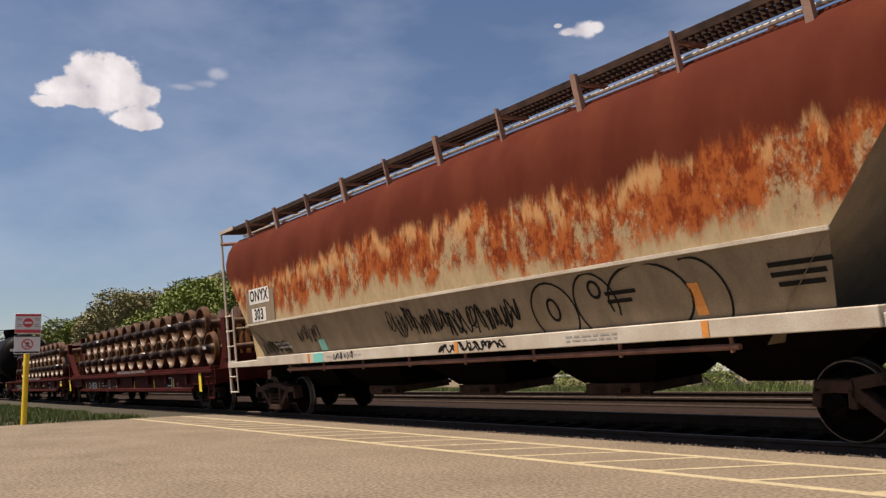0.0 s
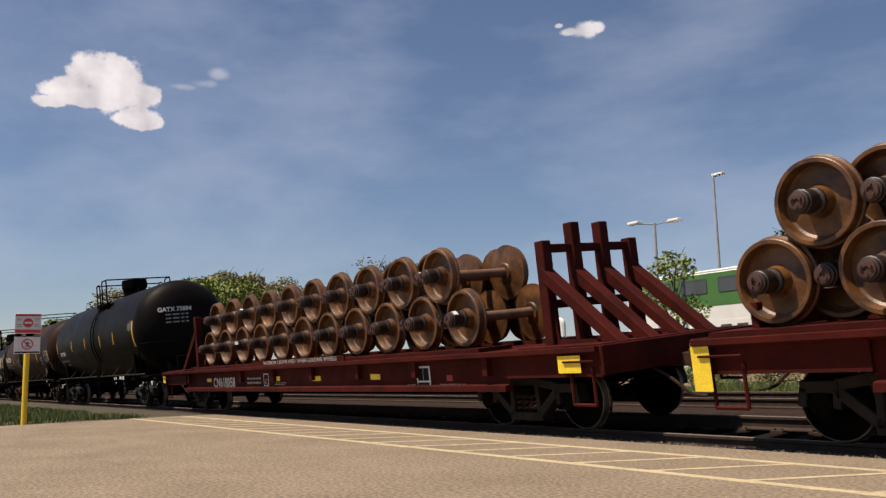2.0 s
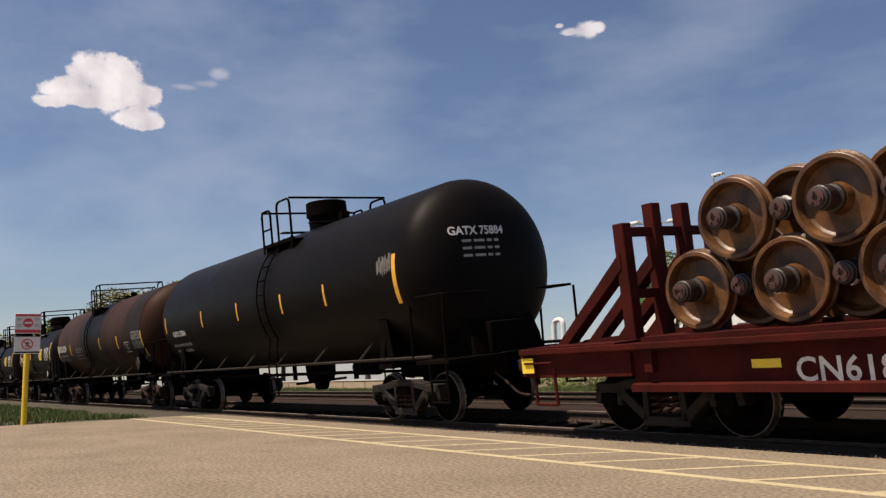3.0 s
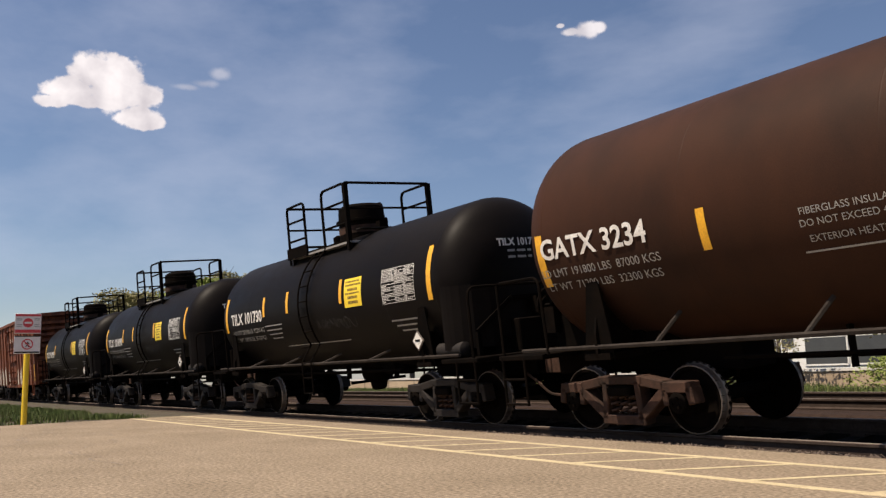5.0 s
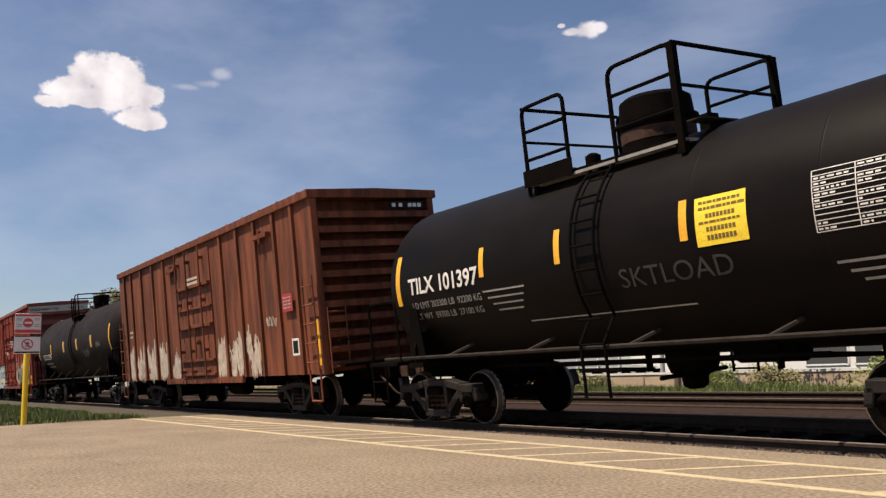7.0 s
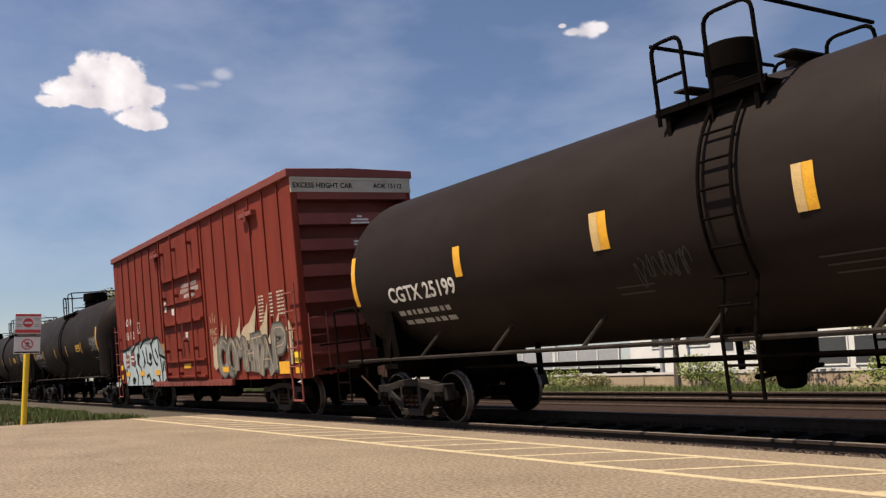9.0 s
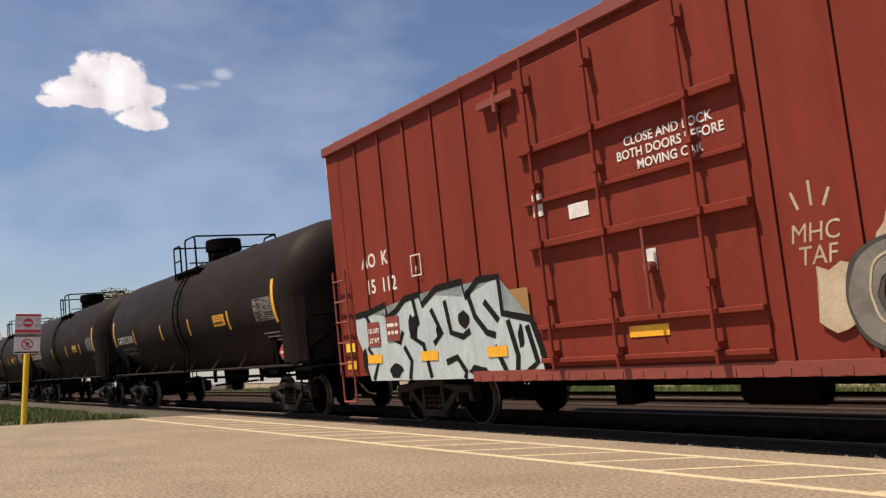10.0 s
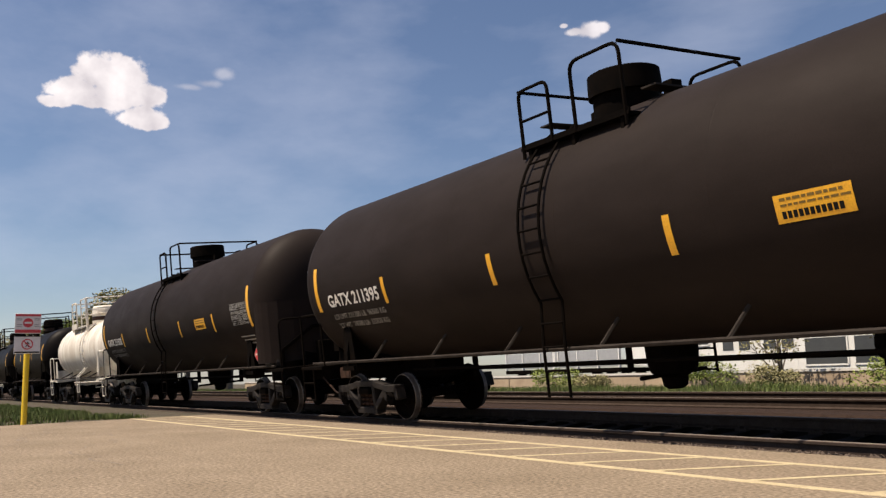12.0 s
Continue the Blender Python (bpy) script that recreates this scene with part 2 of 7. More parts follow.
# ------------------------------------------------------------------ running gear
def wheelset_mesh(r=0.42):
    bm = B()
    for side in (-1, 1):
        prof = [(0.60, 0.09), (0.66, 0.13), (0.675, r - 0.10), (0.675, r + 0.025), (0.705, r + 0.025), (0.72, r), (0.805, r - 0.008),
                (0.805, r - 0.06), (0.765, r - 0.085), (0.745, 0.17), (0.80, 0.13), (0.80, 0.085)]
        lathe(bm, [(side * a, rr) for a, rr in prof], "y", 28)
    lathe(bm, [(-0.98, 0.075), (-0.6, 0.085), (0.6, 0.085), (0.98, 0.075)], "y", 10)
    for side in (-1, 1):
        lathe(bm, [(side * 0.93, 0.125), (side * 1.10, 0.125), (side * 1.115, 0.10), (side * 1.115, 0.02)], "y", 14)
        for k in range(3):
            a = 2 * math.pi * k / 3
            c = Vector((0.062 * math.cos(a), side * 1.11, 0.062 * math.sin(a)))
            rod(bm, c, c + Vector((0, side * 0.03, 0)), 0.02, 6)
    return finish(bm, "wheelset", IRON, smooth=True)


def wheel_tread_mesh(r=0.42):
    bm = B()
    for side in (1,):
        lathe(bm, [(side * a, rr) for a, rr in ((0.700, r + 0.0275), (0.722, r + 0.0025), (0.803, r - 0.0055), (0.8085, r - 0.012), (0.8085, r - 0.022))], "y", 28, caps=False)
    return finish(bm, "tread", STEEL, smooth=True)


def side_frame_mesh():
    """Cast side frame of a three-piece truck, seen from outside, with windows, pedestals and spring nest."""
    bm = B()
    for y0, y1 in ((-0.10, 0.10),):
        # built of struts so that the triangular windows stay open
        def strut(p, q, w):
            p, q = Vector((p[0], 0, p[1])), Vector((q[0], 0, q[1]))
            d = (q - p).normalized()
            n = Vector((-d.z, 0, d.x)) * w
            vs = [bm.verts.new(c + Vector((0, y, 0))) for y in (y0, y1) for c in (p - n, q - n, q + n, p + n)]
            for f in ((0, 1, 2, 3), (7, 6, 5, 4), (0, 4, 5, 1), (1, 5, 6, 2), (2, 6, 7, 3), (3, 7, 4, 0)):
                bm.faces.new([vs[i] for i in f])
        for s in (-1, 1):
            strut((s * 1.10, 0.40), (s * 1.06, 0.60), 0.05)
            strut((s * 1.10, 0.60), (s * 0.66, 0.60), 0.065)
            strut((s * 0.70, 0.62), (s * 0.34, 0.68), 0.06)
            strut((s * 0.70, 0.56), (s * 0.30, 0.24), 0.06)
            strut((s * 0.70, 0.58), (s * 0.72, 0.38), 0.045)
            strut((s * 0.30, 0.20), (s * 0.27, 0.68), 0.045)
        strut((-0.38, 0.69), (0.38, 0.69), 0.055)
        strut((-0.36, 0.20), (0.36, 0.20), 0.06)
    return finish(bm, "side_frame", CAST, bevel=0.012)


def spring_mesh():
    bm = B()
    pipe(bm, [(0.065 * math.cos(a), 0.065 * math.sin(a), 0.26 + 0.0115 * k) for k, a in enumerate([0.9 * n for n in range(22)])], 0.018, 5)
    return finish(bm, "spring", IRON_RUST, smooth=True)


def bolster_mesh():
    bm = B()
    box(bm, -0.2, 0.2, -1.15, 1.15, 0.50, 0.62)
    box(bm, -0.28, 0.28, -0.5, 0.5, 0.5, 0.74)
    return finish(bm, "bolster", IRON, bevel=0.02)


def brake_beam_mesh():
    bm = B()
    for s in (-1, 1):
        rod(bm, (s * 0.42, -0.85, 0.36), (s * 0.42, 0.85, 0.36), 0.035, 6)
        for y in (-0.76, 0.76):
            box(bm, s * 0.42 - 0.05, s * 0.42 + 0.05, y - 0.05, y + 0.05, 0.26, 0.50)
    return finish(bm, "brake_beam", IRON)


WHEELSET, TREAD, FRAME_SIDE, SPRINGS, BOLSTER, BRAKE_BEAM = wheelset_mesh(), wheel_tread_mesh(), side_frame_mesh(), spring_mesh(), bolster_mesh(), brake_beam_mesh()
FRAME_RUST = FRAME_SIDE.copy()
FRAME_RUST.materials[0] = IRON_RUST


def truck(car, x, rusty=False):
    t = part("truck", BOLSTER, None, car, "cast iron three-piece freight truck")
    t.location = (x, 0, 0)
    for s in (-1, 1):
        f = part("side_frame", FRAME_RUST if rusty else FRAME_SIDE, None, t)
        f.location = (0, s * 1.0, 0)
        for dx in (-0.16, 0.0, 0.16):
            sp = part("spring", SPRINGS, None, t)
            sp.location = (dx, s * 1.02, 0)
    part("brake_beam", BRAKE_BEAM, None, t)
    for x2 in (-0.889, 0.889):
        w = part("wheelset", WHEELSET, None, t, "dark steel wheelset with bright worn treads")
        w.location = (x2, 0, 0.42)
        SPINNING.append((w, x2))
        for turn in (0, 180):
            bright = part("tread", TREAD, None, t, "bright worn tread")
            bright.matrix_basis = pose(x2, 0, 0.42, 0, 0, turn)
    return t


def coupler_mesh():
    bm = B()
    box(bm, -0.55, 0.18, -0.09, 0.09, 0.76, 0.94)
    box(bm, 0.16, 0.42, -0.16, 0.15, 0.72, 0.98)
    box(bm, 0.36, 0.50, 0.02, 0.17, 0.72, 0.98)
    pipe(bm, bent([(-0.2, -0.42, 0.78), (0.1, -0.42, 0.62), (0.3, -0.36, 0.42), (0.5, -0.3, 0.40)], 0.1), 0.025)
    return finish(bm, "coupler", IRON_RUST, bevel=0.02)


COUPLER = coupler_mesh()


def couplers(car, half):
    for s in (-1, 1):
        c = part("coupler", COUPLER, None, car)
        c.matrix_basis = pose(s * half, 0, 0, 0, 0, 0 if s > 0 else 180)


def hand_wheel(bm, x, y, z, radius):
    """An open brake wheel facing along the train: rim, three spokes across, hub."""
    rim = [(x, y + radius * math.cos(6.2832 * k / 20), z + radius * math.sin(6.2832 * k / 20)) for k in range(21)]
    pipe(bm, rim, 0.018, 6)
    for k in range(3):
        c, q = radius * math.cos(math.pi * k / 3), radius * math.sin(math.pi * k / 3)
        rod(bm, (x, y - c, z - q), (x, y + c, z + q), 0.012, 5)
    rod(bm, (x - 0.12, y, z), (x + 0.03, y, z), 0.035, 8)


def car_base(name, s, label, category="railway car", group="train"):
    car = tagged(new(name), label, category, group)
    car.matrix_basis = on_track(s)
    CARS.append((car, s))
    return car


def grab(bm, x, z0, z1, y=-1.52, w=0.4, rungs=5, r=0.014):
    """A ladder on the side of a car."""
    for dx in (-w / 2, w / 2):
        rod(bm, (x + dx, y, z0), (x + dx, y, z1), r * 1.3, 6)
    for k in range(rungs):
        z = z0 + (z1 - z0) * (k + 0.5) / rungs
        rod(bm, (x - w / 2, y - 0.02, z), (x + w / 2, y - 0.02, z), r, 6)


# ------------------------------------------------------------------ ground
def ground():
    bm = B()
    # one sheet to the horizon: level by the lot, falling away under the track bed
    ys = [-3000, -400, -60, -10, 7.72, 7.9, 8.14, 8.24, 15.5, 16.5, 19.5, 24, 40, 90, 400, 3500]
    zs = [-0.02, -0.02, -0.02, -0.02, -0.012, -0.022, -0.035, -0.10, -0.05, 0.18, 0.20, 0.22, 0.25, 0.3, 0.3, 0.3]
    xs = [-4500, -800, -200, -80, -40, -24, -12, 0, 12, 40, 200, 3000]
    g = [[bm.verts.new((x, y, z)) for y, z in zip(ys, zs)] for x in xs]
    for i in range(len(xs) - 1):
        for k in range(len(ys) - 1):
            bm.faces.new((g[i][k], g[i + 1][k], g[i + 1][k + 1], g[i][k + 1]))
    return thing("ground", bm, SOIL, "dry earth and thin grass verge", "ground", kind="structure")


ground()


def pavement():
    bm = B()
    prism(bm, [(-21.2, -14.0), (40.0, -14.0), (40.0, 7.74), (-22.2, 7.74), (-21.6, 6.2), (-20.4, 3.0), (-19.2, 0.0)], -0.3, 0.0, "xy")
    lot = thing("pavement", bm, PAVING, "worn sun-bleached asphalt parking lot beside the track", "pavement", kind="structure")
    for y, x0 in ((5.44, -21.4), (6.78, -21.8)):
        lines = B()
        box(lines, x0, 30, y - 0.06, y + 0.06, 0.0, 0.004)
        part("edge_line", lines, PAINT_LINE, lot, "faded yellow painted line")
    # a sealed crack and two rough open cracks
    rng = random.Random(4)
    for x, y, ang, n in ((-19.6, 3.9, -14, 26), (-14.2, 3.9, -20, 20), (-18.0, 4.6, -8, 14)):
        bm = B()
        a = radians(ang)
        prev = None
        for k in range(n):
            w = rng.uniform(0.006, 0.016)
            q = [bm.verts.new((x, y - w, 0.002)), bm.verts.new((x, y + w, 0.002))]
            if prev:
                bm.faces.new((prev[0], q[0], q[1], prev[1]))
            prev = q
            d = a + rng.uniform(-0.7, 0.7)
            x, y = x + 0.33 * math.cos(d), y + 0.33 * math.sin(d)
        part("crack", bm, SEAL, lot)
    for k in range(44):
        x = -21.83 + 0.945 * k
        bm = B()
        m = Matrix.Translation((x, 6.11, 0)) @ pose(0, 0, 0, 0, 0, 70)
        box(bm, -0.66, 0.66, -0.045, 0.045, 0.0, 0.0035, m)
        part("hatch_line", bm, PAINT_LINE, lot)
    return lot


pavement()


def rail_mesh(x0, x1):
    bm = B()
    prof = [(-0.070, -0.17), (0.070, -0.17), (0.070, -0.157), (0.012, -0.135), (0.010, -0.045), (0.036, -0.032), (0.036, -0.006), (0.028, -0.001),
            (-0.028, -0.001), (-0.036, -0.006), (-0.036, -0.032), (-0.010, -0.045), (-0.012, -0.135), (-0.070, -0.157)]
    prism(bm, prof, x0, x1)
    top = B()
    prism(top, [(-0.027, -0.0008), (0.027, -0.0008), (0.022, 0.0005), (-0.022, 0.0005)], x0, x1)
    return finish(bm, "rail", RAIL_SIDE), finish(top, "running_surface", RAIL_TOP)


def tie_mesh():
    bm = B()
    box(bm, -0.11, 0.11, -1.3, 1.3, -0.36, -0.185)
    return finish(bm, "tie", TIE, bevel=0.012)


def plate_mesh():
    bm = B()
    box(bm, -0.09, 0.09, -0.14, 0.14, -0.186, -0.160)
    for s in (-1, 1):
        for t in (-0.05, 0.05):
            rod(bm, (t, s * 0.09, -0.165), (t, s * 0.09, -0.135), 0.017, 6)
    return finish(bm, "tie_plate", RAIL_SIDE)


def track(m, label, ties=True):
    base = tagged(new("track"), label, "railway track", kind="structure")
    base.matrix_basis = m
    body, head = rail_mesh(-330, 90)
    for s in (-1, 1):
        r = part("rail", body, None, base, "rusty rail with a bright running surface")
        r.location = (0, s * 0.753, 0)
        part("running_surface", head, None, r)
    bm = B()
    top = -0.30 if ties else -0.178
    prism(bm, [(-1.55, top), (1.60, top), (2.6, -0.75), (-2.2, -0.75)], -330, 90)
    part("ballast_bed", bm, BALLAST, base, "grey brown crushed stone")
    tm, pm = tie_mesh(), plate_mesh()
    far = B()
    for k in range(520):
        x = 24 - 0.54 * k
        if ties and x > -60:
            t = part("tie", tm, None, base)
            t.location = (x, 0, 0)
            for s in (-1, 1):
                p = part("tie_plate", pm, None, t)
                p.location = (0, s * 0.753, 0)
        else:
            box(far, x - 0.11, x + 0.11, -1.3, 1.3, -0.36, -0.185)
    rest = part("far_ties", far, TIE, base)
    tagged(rest, kind="stuff")
    return base


track(TRACK, "main track with worn rails on dark timber ties")
track(pose(0, 14.15, 0.40, 3, 0, 0), "second track with rusty rails in brown ballast", ties=False)


# ------------------------------------------------------------------ tank cars
PLACARD_INK = material("placard_ink", (0.16, 0.10, 0.012), (0.10, 0.06, 0.01), 0.6, scale=9, bump=0.03)


def tank_car(s, big, label, tank_mat=TANK, mark="", marks_x=(), plate_at=None, table_at=None, length=None, ladder=0.0, plat=(-1.9, 2.2),
             name="tank_car", R=None, CZ=None, bands=(), high_rail=False, sill=None, trucks=None, box_dome=False, lines=(), shield=False, dome=(0.60, 1.0), fit=IRON):
    car = car_base(name, s, label, "tank car")
    R = R or (1.53 if big else 1.42)
    CZ = CZ or (2.58 if big else 2.30)
    half = length / 2
    sill = sill or half + 0.45
    tx = trucks or sill - 1.75

    def place(x, z, off=0.005):
        a = (z - CZ) / R
        return (x, -(R + off) * math.cos(a), CZ + (R + off) * math.sin(a))

    bm = B()
    prof = []
    hd = 0.62 if not big else 0.70
    for k in range(11):
        a = math.pi / 2 * k / 10
        prof.append((-half + hd * (1 - math.sin(a)), R * math.cos(a) ** 0.62 if k < 10 else 0.001))
    prof = prof[::-1]
    prof = prof + [(-x, r) for x, r in prof[::-1]]
    lathe(bm, prof, "x", 64, (0, 0, CZ))
    shell = part("tank_shell", bm, tank_mat, car, smooth=True)
    for x0, x1, mat in bands:
        bm = B()
        lathe(bm, [(x0, R + 0.004), (x1, R + 0.004)], "x", 64, (0, 0, CZ), caps=False)
        part("paint_band", bm, mat, car, smooth=True)
    # weld seams
    for x in [] if tank_mat is WHITE_TANK else [-(half - hd) + i * (2 * (half - hd)) / 6 for i in range(7)]:
        bm = B()
        lathe(bm, [(x - 0.012, R), (x - 0.006, R + 0.0012), (x + 0.006, R + 0.0012), (x + 0.012, R)], "x", 64, (0, 0, CZ), caps=False)
        part("weld_seam", bm, tank_mat, shell, smooth=True)
    # draft sill, bolsters and side catwalk rail
    for e in (-1, 1):
        bm = B()
        box(bm, min(e * sill, e * (tx - 1.3)), max(e * sill, e * (tx - 1.3)), -0.33, 0.33, 0.72, 1.10)
        part("draft_sill", bm, fit, car, bevel=0.015)
    for e in (-1, 1):
        bm = B()
        prism(bm, [(e * (half - 1.9), 1.02), (e * (half + 0.12), 1.02), (e * (half + 0.05), 1.35), (e * (half - 0.22), CZ - R * 0.45), (e * (half - 1.9), CZ - R * 0.9)], -0.72, 0.72, "xz")
        part("head_saddle", bm, fit, car)
        bm = B()
        box(bm, min(e * (half - 0.05), e * (sill - 0.15)), max(e * (half - 0.05), e * (sill - 0.15)), -0.45, 0.40, 1.09, 1.62)
        part("valve_box", bm, fit, car, bevel=0.02)
        bm = B()
        prism(bm, [(-1.42, 1.00), (1.42, 1.00), (1.42, 1.30), (1.30, CZ - 0.75), (-1.30, CZ - 0.75), (-1.42, 1.30)], e * tx - 0.02, e * tx + 0.02)
        prism(bm, [(-1.42, 0.98), (1.42, 0.98), (1.42, 1.06), (-1.42, 1.06)], e * tx - 0.22, e * tx + 0.22)
        bol = part("bolster", bm, fit, car)
        for y in (-1.36, -0.75, 0.75, 1.36):
            bm = B()
            prism(bm, [(e * tx - 0.26, 1.0), (e * tx + 0.26, 1.0), (e * tx + 0.10, 1.95 if abs(y) > 1 else 1.6), (e * tx - 0.10, 1.95 if abs(y) > 1 else 1.6)], y - 0.012, y + 0.012, "xz")
            part("gusset", bm, fit, bol)
    for sd in (-1, 1):
        bm = B()
        rod(bm, (-sill + 0.5, sd * 1.40, 1.14), (sill - 0.5, sd * 1.40, 1.14), 0.030, 6)
        side = part("side_rail", bm, LIT_IRON, car, "side handrail in iron lightened for light from above")
        for i in range(int(2 * tx / 1.9) + 1):
            x = -tx + 0.95 + i * 1.9
            if x < tx - 0.4:
                bm = B()
                rod(bm, (x, sd * 1.40, 1.14), (x + 0.16, sd * (R * 0.73), CZ - R * 0.73), 0.028, 6)
                part("rail_strut", bm, LIT_IRON, side)
    # under-car bottom fittings and brake rigging
    bm = B()
    rod(bm, (-tx + 1.5, -0.55, 0.88), (tx - 1.5, -0.55, 0.88), 0.022, 6)
    rod(bm, (-tx + 1.4, 0.25, 0.80), (tx - 1.4, 0.25, 0.80), 0.028, 6)
    for i in range(9):
        x = -tx + 1.7 + i * (2 * tx - 3.4) / 8
        if i % 3 == 1:
            box(bm, x - 0.014, x + 0.014, -0.60, -0.50, 0.74, CZ - R + 0.1)
        rod(bm, (x, -0.9, 0.92), (x, 0.35, 0.80), 0.02, 5)
    rod(bm, (-tx + 1.5, -0.92, 0.92), (tx - 1.5, -0.92, 0.92), 0.022, 6)
    part("brake_rigging", bm, fit, car)
    bm = B()
    lathe(bm, [(0.46, 0.10), (0.50, 0.16), (0.62, 0.18), (0.68, 0.30), (0.80, 0.34), (CZ - R + 0.12, 0.36)], "z", 16, (0.25, 0, 0))
    rod(bm, (0.25, -0.65, 0.66), (0.25, 0.65, 0.66), 0.03, 6)
    part("bottom_outlet", bm, fit, car, smooth=True)
    bm = B()
    lathe(bm, [(-0.45, 0.10), (-0.42, 0.16), (0.42, 0.16), (0.45, 0.10)], "x", 14, (tx - 2.6, -0.3, 0.95))
    part("brake_reservoir", bm, fit, car, smooth=True)
    # end platforms: floor, handrail hoops, steps, brake wheel
    if shield:
        # curved guard plate before the lower half of the leading tank end, with the sill frame on it
        bm = B()
        arc = [(half + 0.06 - hd * (1 - math.sin(a)), 0.985 * R * math.cos(a) ** 0.62 if a < 1.57 else 0.0) for a in (0.06, 0.14, 0.25, 0.4, 0.6, 0.85, 1.15, 1.4, 1.58)]
        prism(bm, [(x, -w) for x, w in arc] + [(x, w) for x, w in arc[-2::-1]], 1.22, CZ - 0.08, "xy")
        guard = part("head_shield", bm, tank_mat, car)
        xf = half + 0.075
        k = R / 1.6
        for (ya, za), (yb, zb) in (((-1.22, 1.10), (-1.22, 1.47)), ((-1.22, 1.47), (-0.50, 1.95)), ((-0.50, 1.95), (0.90, 1.95)), ((0.90, 1.95), (1.30, 1.47)), ((1.30, 1.47), (1.30, 1.10))):
            bm = B()
            rod(bm, (xf - 0.10 * (abs(ya) > 1), ya * k, za), (xf - 0.10 * (abs(yb) > 1), yb * k, zb), 0.05, 4)
            part("sill_frame", bm, fit, guard)
        bm = B()
        hand_wheel(bm, half + 0.22, 0.28, 1.72, 0.22)
        box(bm, half + 0.05, half + 0.20, 0.0, 0.24, 1.68, 1.95)
        part("hand_brake", bm, fit, car)
        bm = B()
        lathe(bm, [(-0.36, 0.06), (-0.33, 0.12), (0.33, 0.12), (0.36, 0.06)], "x", 14, (sill - 0.9, -1.22, 1.22))
        part("air_reservoir", bm, CAST, car, smooth=True)
    for e in (-1, 1):
        bm = B()
        box(bm, min(e * (sill - 0.95), e * sill), max(e * (sill - 0.95), e * sill), -1.45, 1.45, 1.02, 1.09)
        part("end_platform", bm, fit, car, bevel=0.01)
        if shield and e > 0:
            bm = B()
            pipe(bm, bent([(sill - 0.12, -1.42, 1.08), (sill - 0.12, -1.42, 2.15), (sill - 0.12, 1.42, 2.15), (sill - 0.12, 1.42, 1.08)], 0.16), 0.022)
            part("handrail", bm, fit, car)
        for sd in (-1, 1):
            bm = B()
            if not (shield and e > 0):
                pipe(bm, bent([(e * (sill - 1.05), sd * 1.42, 1.08), (e * (sill - 1.0), sd * 1.42, 2.12), (e * (sill - 0.06), sd * 1.40, 2.12), (e * (sill - 0.06), sd * 0.5, 2.10)], 0.14), 0.022)
                pipe(bm, [(e * (sill - 0.06), sd * 1.40, 2.10), (e * (sill - 0.10), sd * 1.42, 1.08)], 0.022)
            for z in (0.42, 0.76):
                rod(bm, (e * (sill - 0.55), sd * 1.44, z), (e * (sill - 0.08), sd * 1.44, z), 0.02, 6)
            for x in (sill - 0.55, sill - 0.08):
                rod(bm, (e * x, sd * 1.44, 0.40), (e * x, sd * 1.44, 1.06), 0.02, 6)
            part("handrail", bm, fit, car)
    bm = B()
    hand_wheel(bm, -(sill - 0.35), -0.65, 1.75, 0.26)
    box(bm, -(sill - 0.38), -(sill - 0.60), -0.85, -0.45, 1.35, 1.72)
    part("hand_brake", bm, fit, car)
    # ladder over the shoulder, with its lower leg
    for sd in (-1, 1):
        bm = B()
        arc = [math.radians(a) for a in range(-32, 66, 7)]
        for dx in (-0.21, 0.21):
            pts = [(ladder + dx, sd * 1.47, 0.52), (ladder + dx, sd * 1.47, 1.2)] + [(ladder + dx, sd * (R + 0.07) * math.cos(a), CZ + (R + 0.07) * math.sin(a)) for a in arc]
            pipe(bm, pts, 0.021, 6)
        for k in range(12):
            z = 0.56 + k * 0.31
            if z < CZ - R * 0.5:
                y = 1.47
            else:
                a = math.asin(max(-1, min(0.92, (z - CZ) / (R + 0.07))))
                y = (R + 0.07) * math.cos(a)
            if z < CZ + R * 0.93:
                rod(bm, (ladder - 0.21, sd * y, z), (ladder + 0.21, sd * y, z), 0.016, 6)
        part("ladder", bm, fit, car)
    # top platform, railing and dome
    p0, p1 = plat
    L = p1 - p0
    zt = CZ + R * (0.80 if high_rail else 0.76)
    mid, edge = (0.76, 0.98) if high_rail else (0.98, 1.20)      # middle and outer edge of the side decks
    for sd in (-1, 1):
        deck = B()
        box(deck, p0 - 0.05, p1 + 0.05, sd * edge + 0.005, sd * edge + 0.035, zt + 0.02, zt + 0.10)
        if high_rail:
            box(deck, p0 - 0.05, p0 + 0.34 * L, sd * (edge + 0.04) - 0.010, sd * (edge + 0.04) + 0.010, zt + 0.02, zt + 0.26)
        for x in (p0 + 0.1, (p0 + p1) / 2, p1 - 0.1):
            box(deck, x - 0.03, x + 0.03, sd * mid - 0.2, sd * mid + 0.2, zt - 0.25, zt + 0.015)
        frame_piece = part("top_platform", deck, fit, car)
        deck = B()
        box(deck, p0 - 0.05, p1 + 0.05, sd * mid - 0.23, sd * mid + 0.21, zt + 0.02, zt + 0.06)
        part("deck_grating", deck, GALVANISED if high_rail else fit, frame_piece)
    # grating between the two side decks, one piece at each end, lightened as if top-lit
    for x in (p0, p1):
        deck = B()
        box(deck, x - 0.12, x + 0.12, -0.74, 0.74, CZ + R + 0.012, CZ + R + 0.035)
        part("crosswalk", deck, LIT_IRON, car)
    hi = zt + (1.22 if high_rail else 0.95)
    lo = zt + (1.17 if high_rail else 0.86)
    pr = 0.030 if high_rail else 0.026
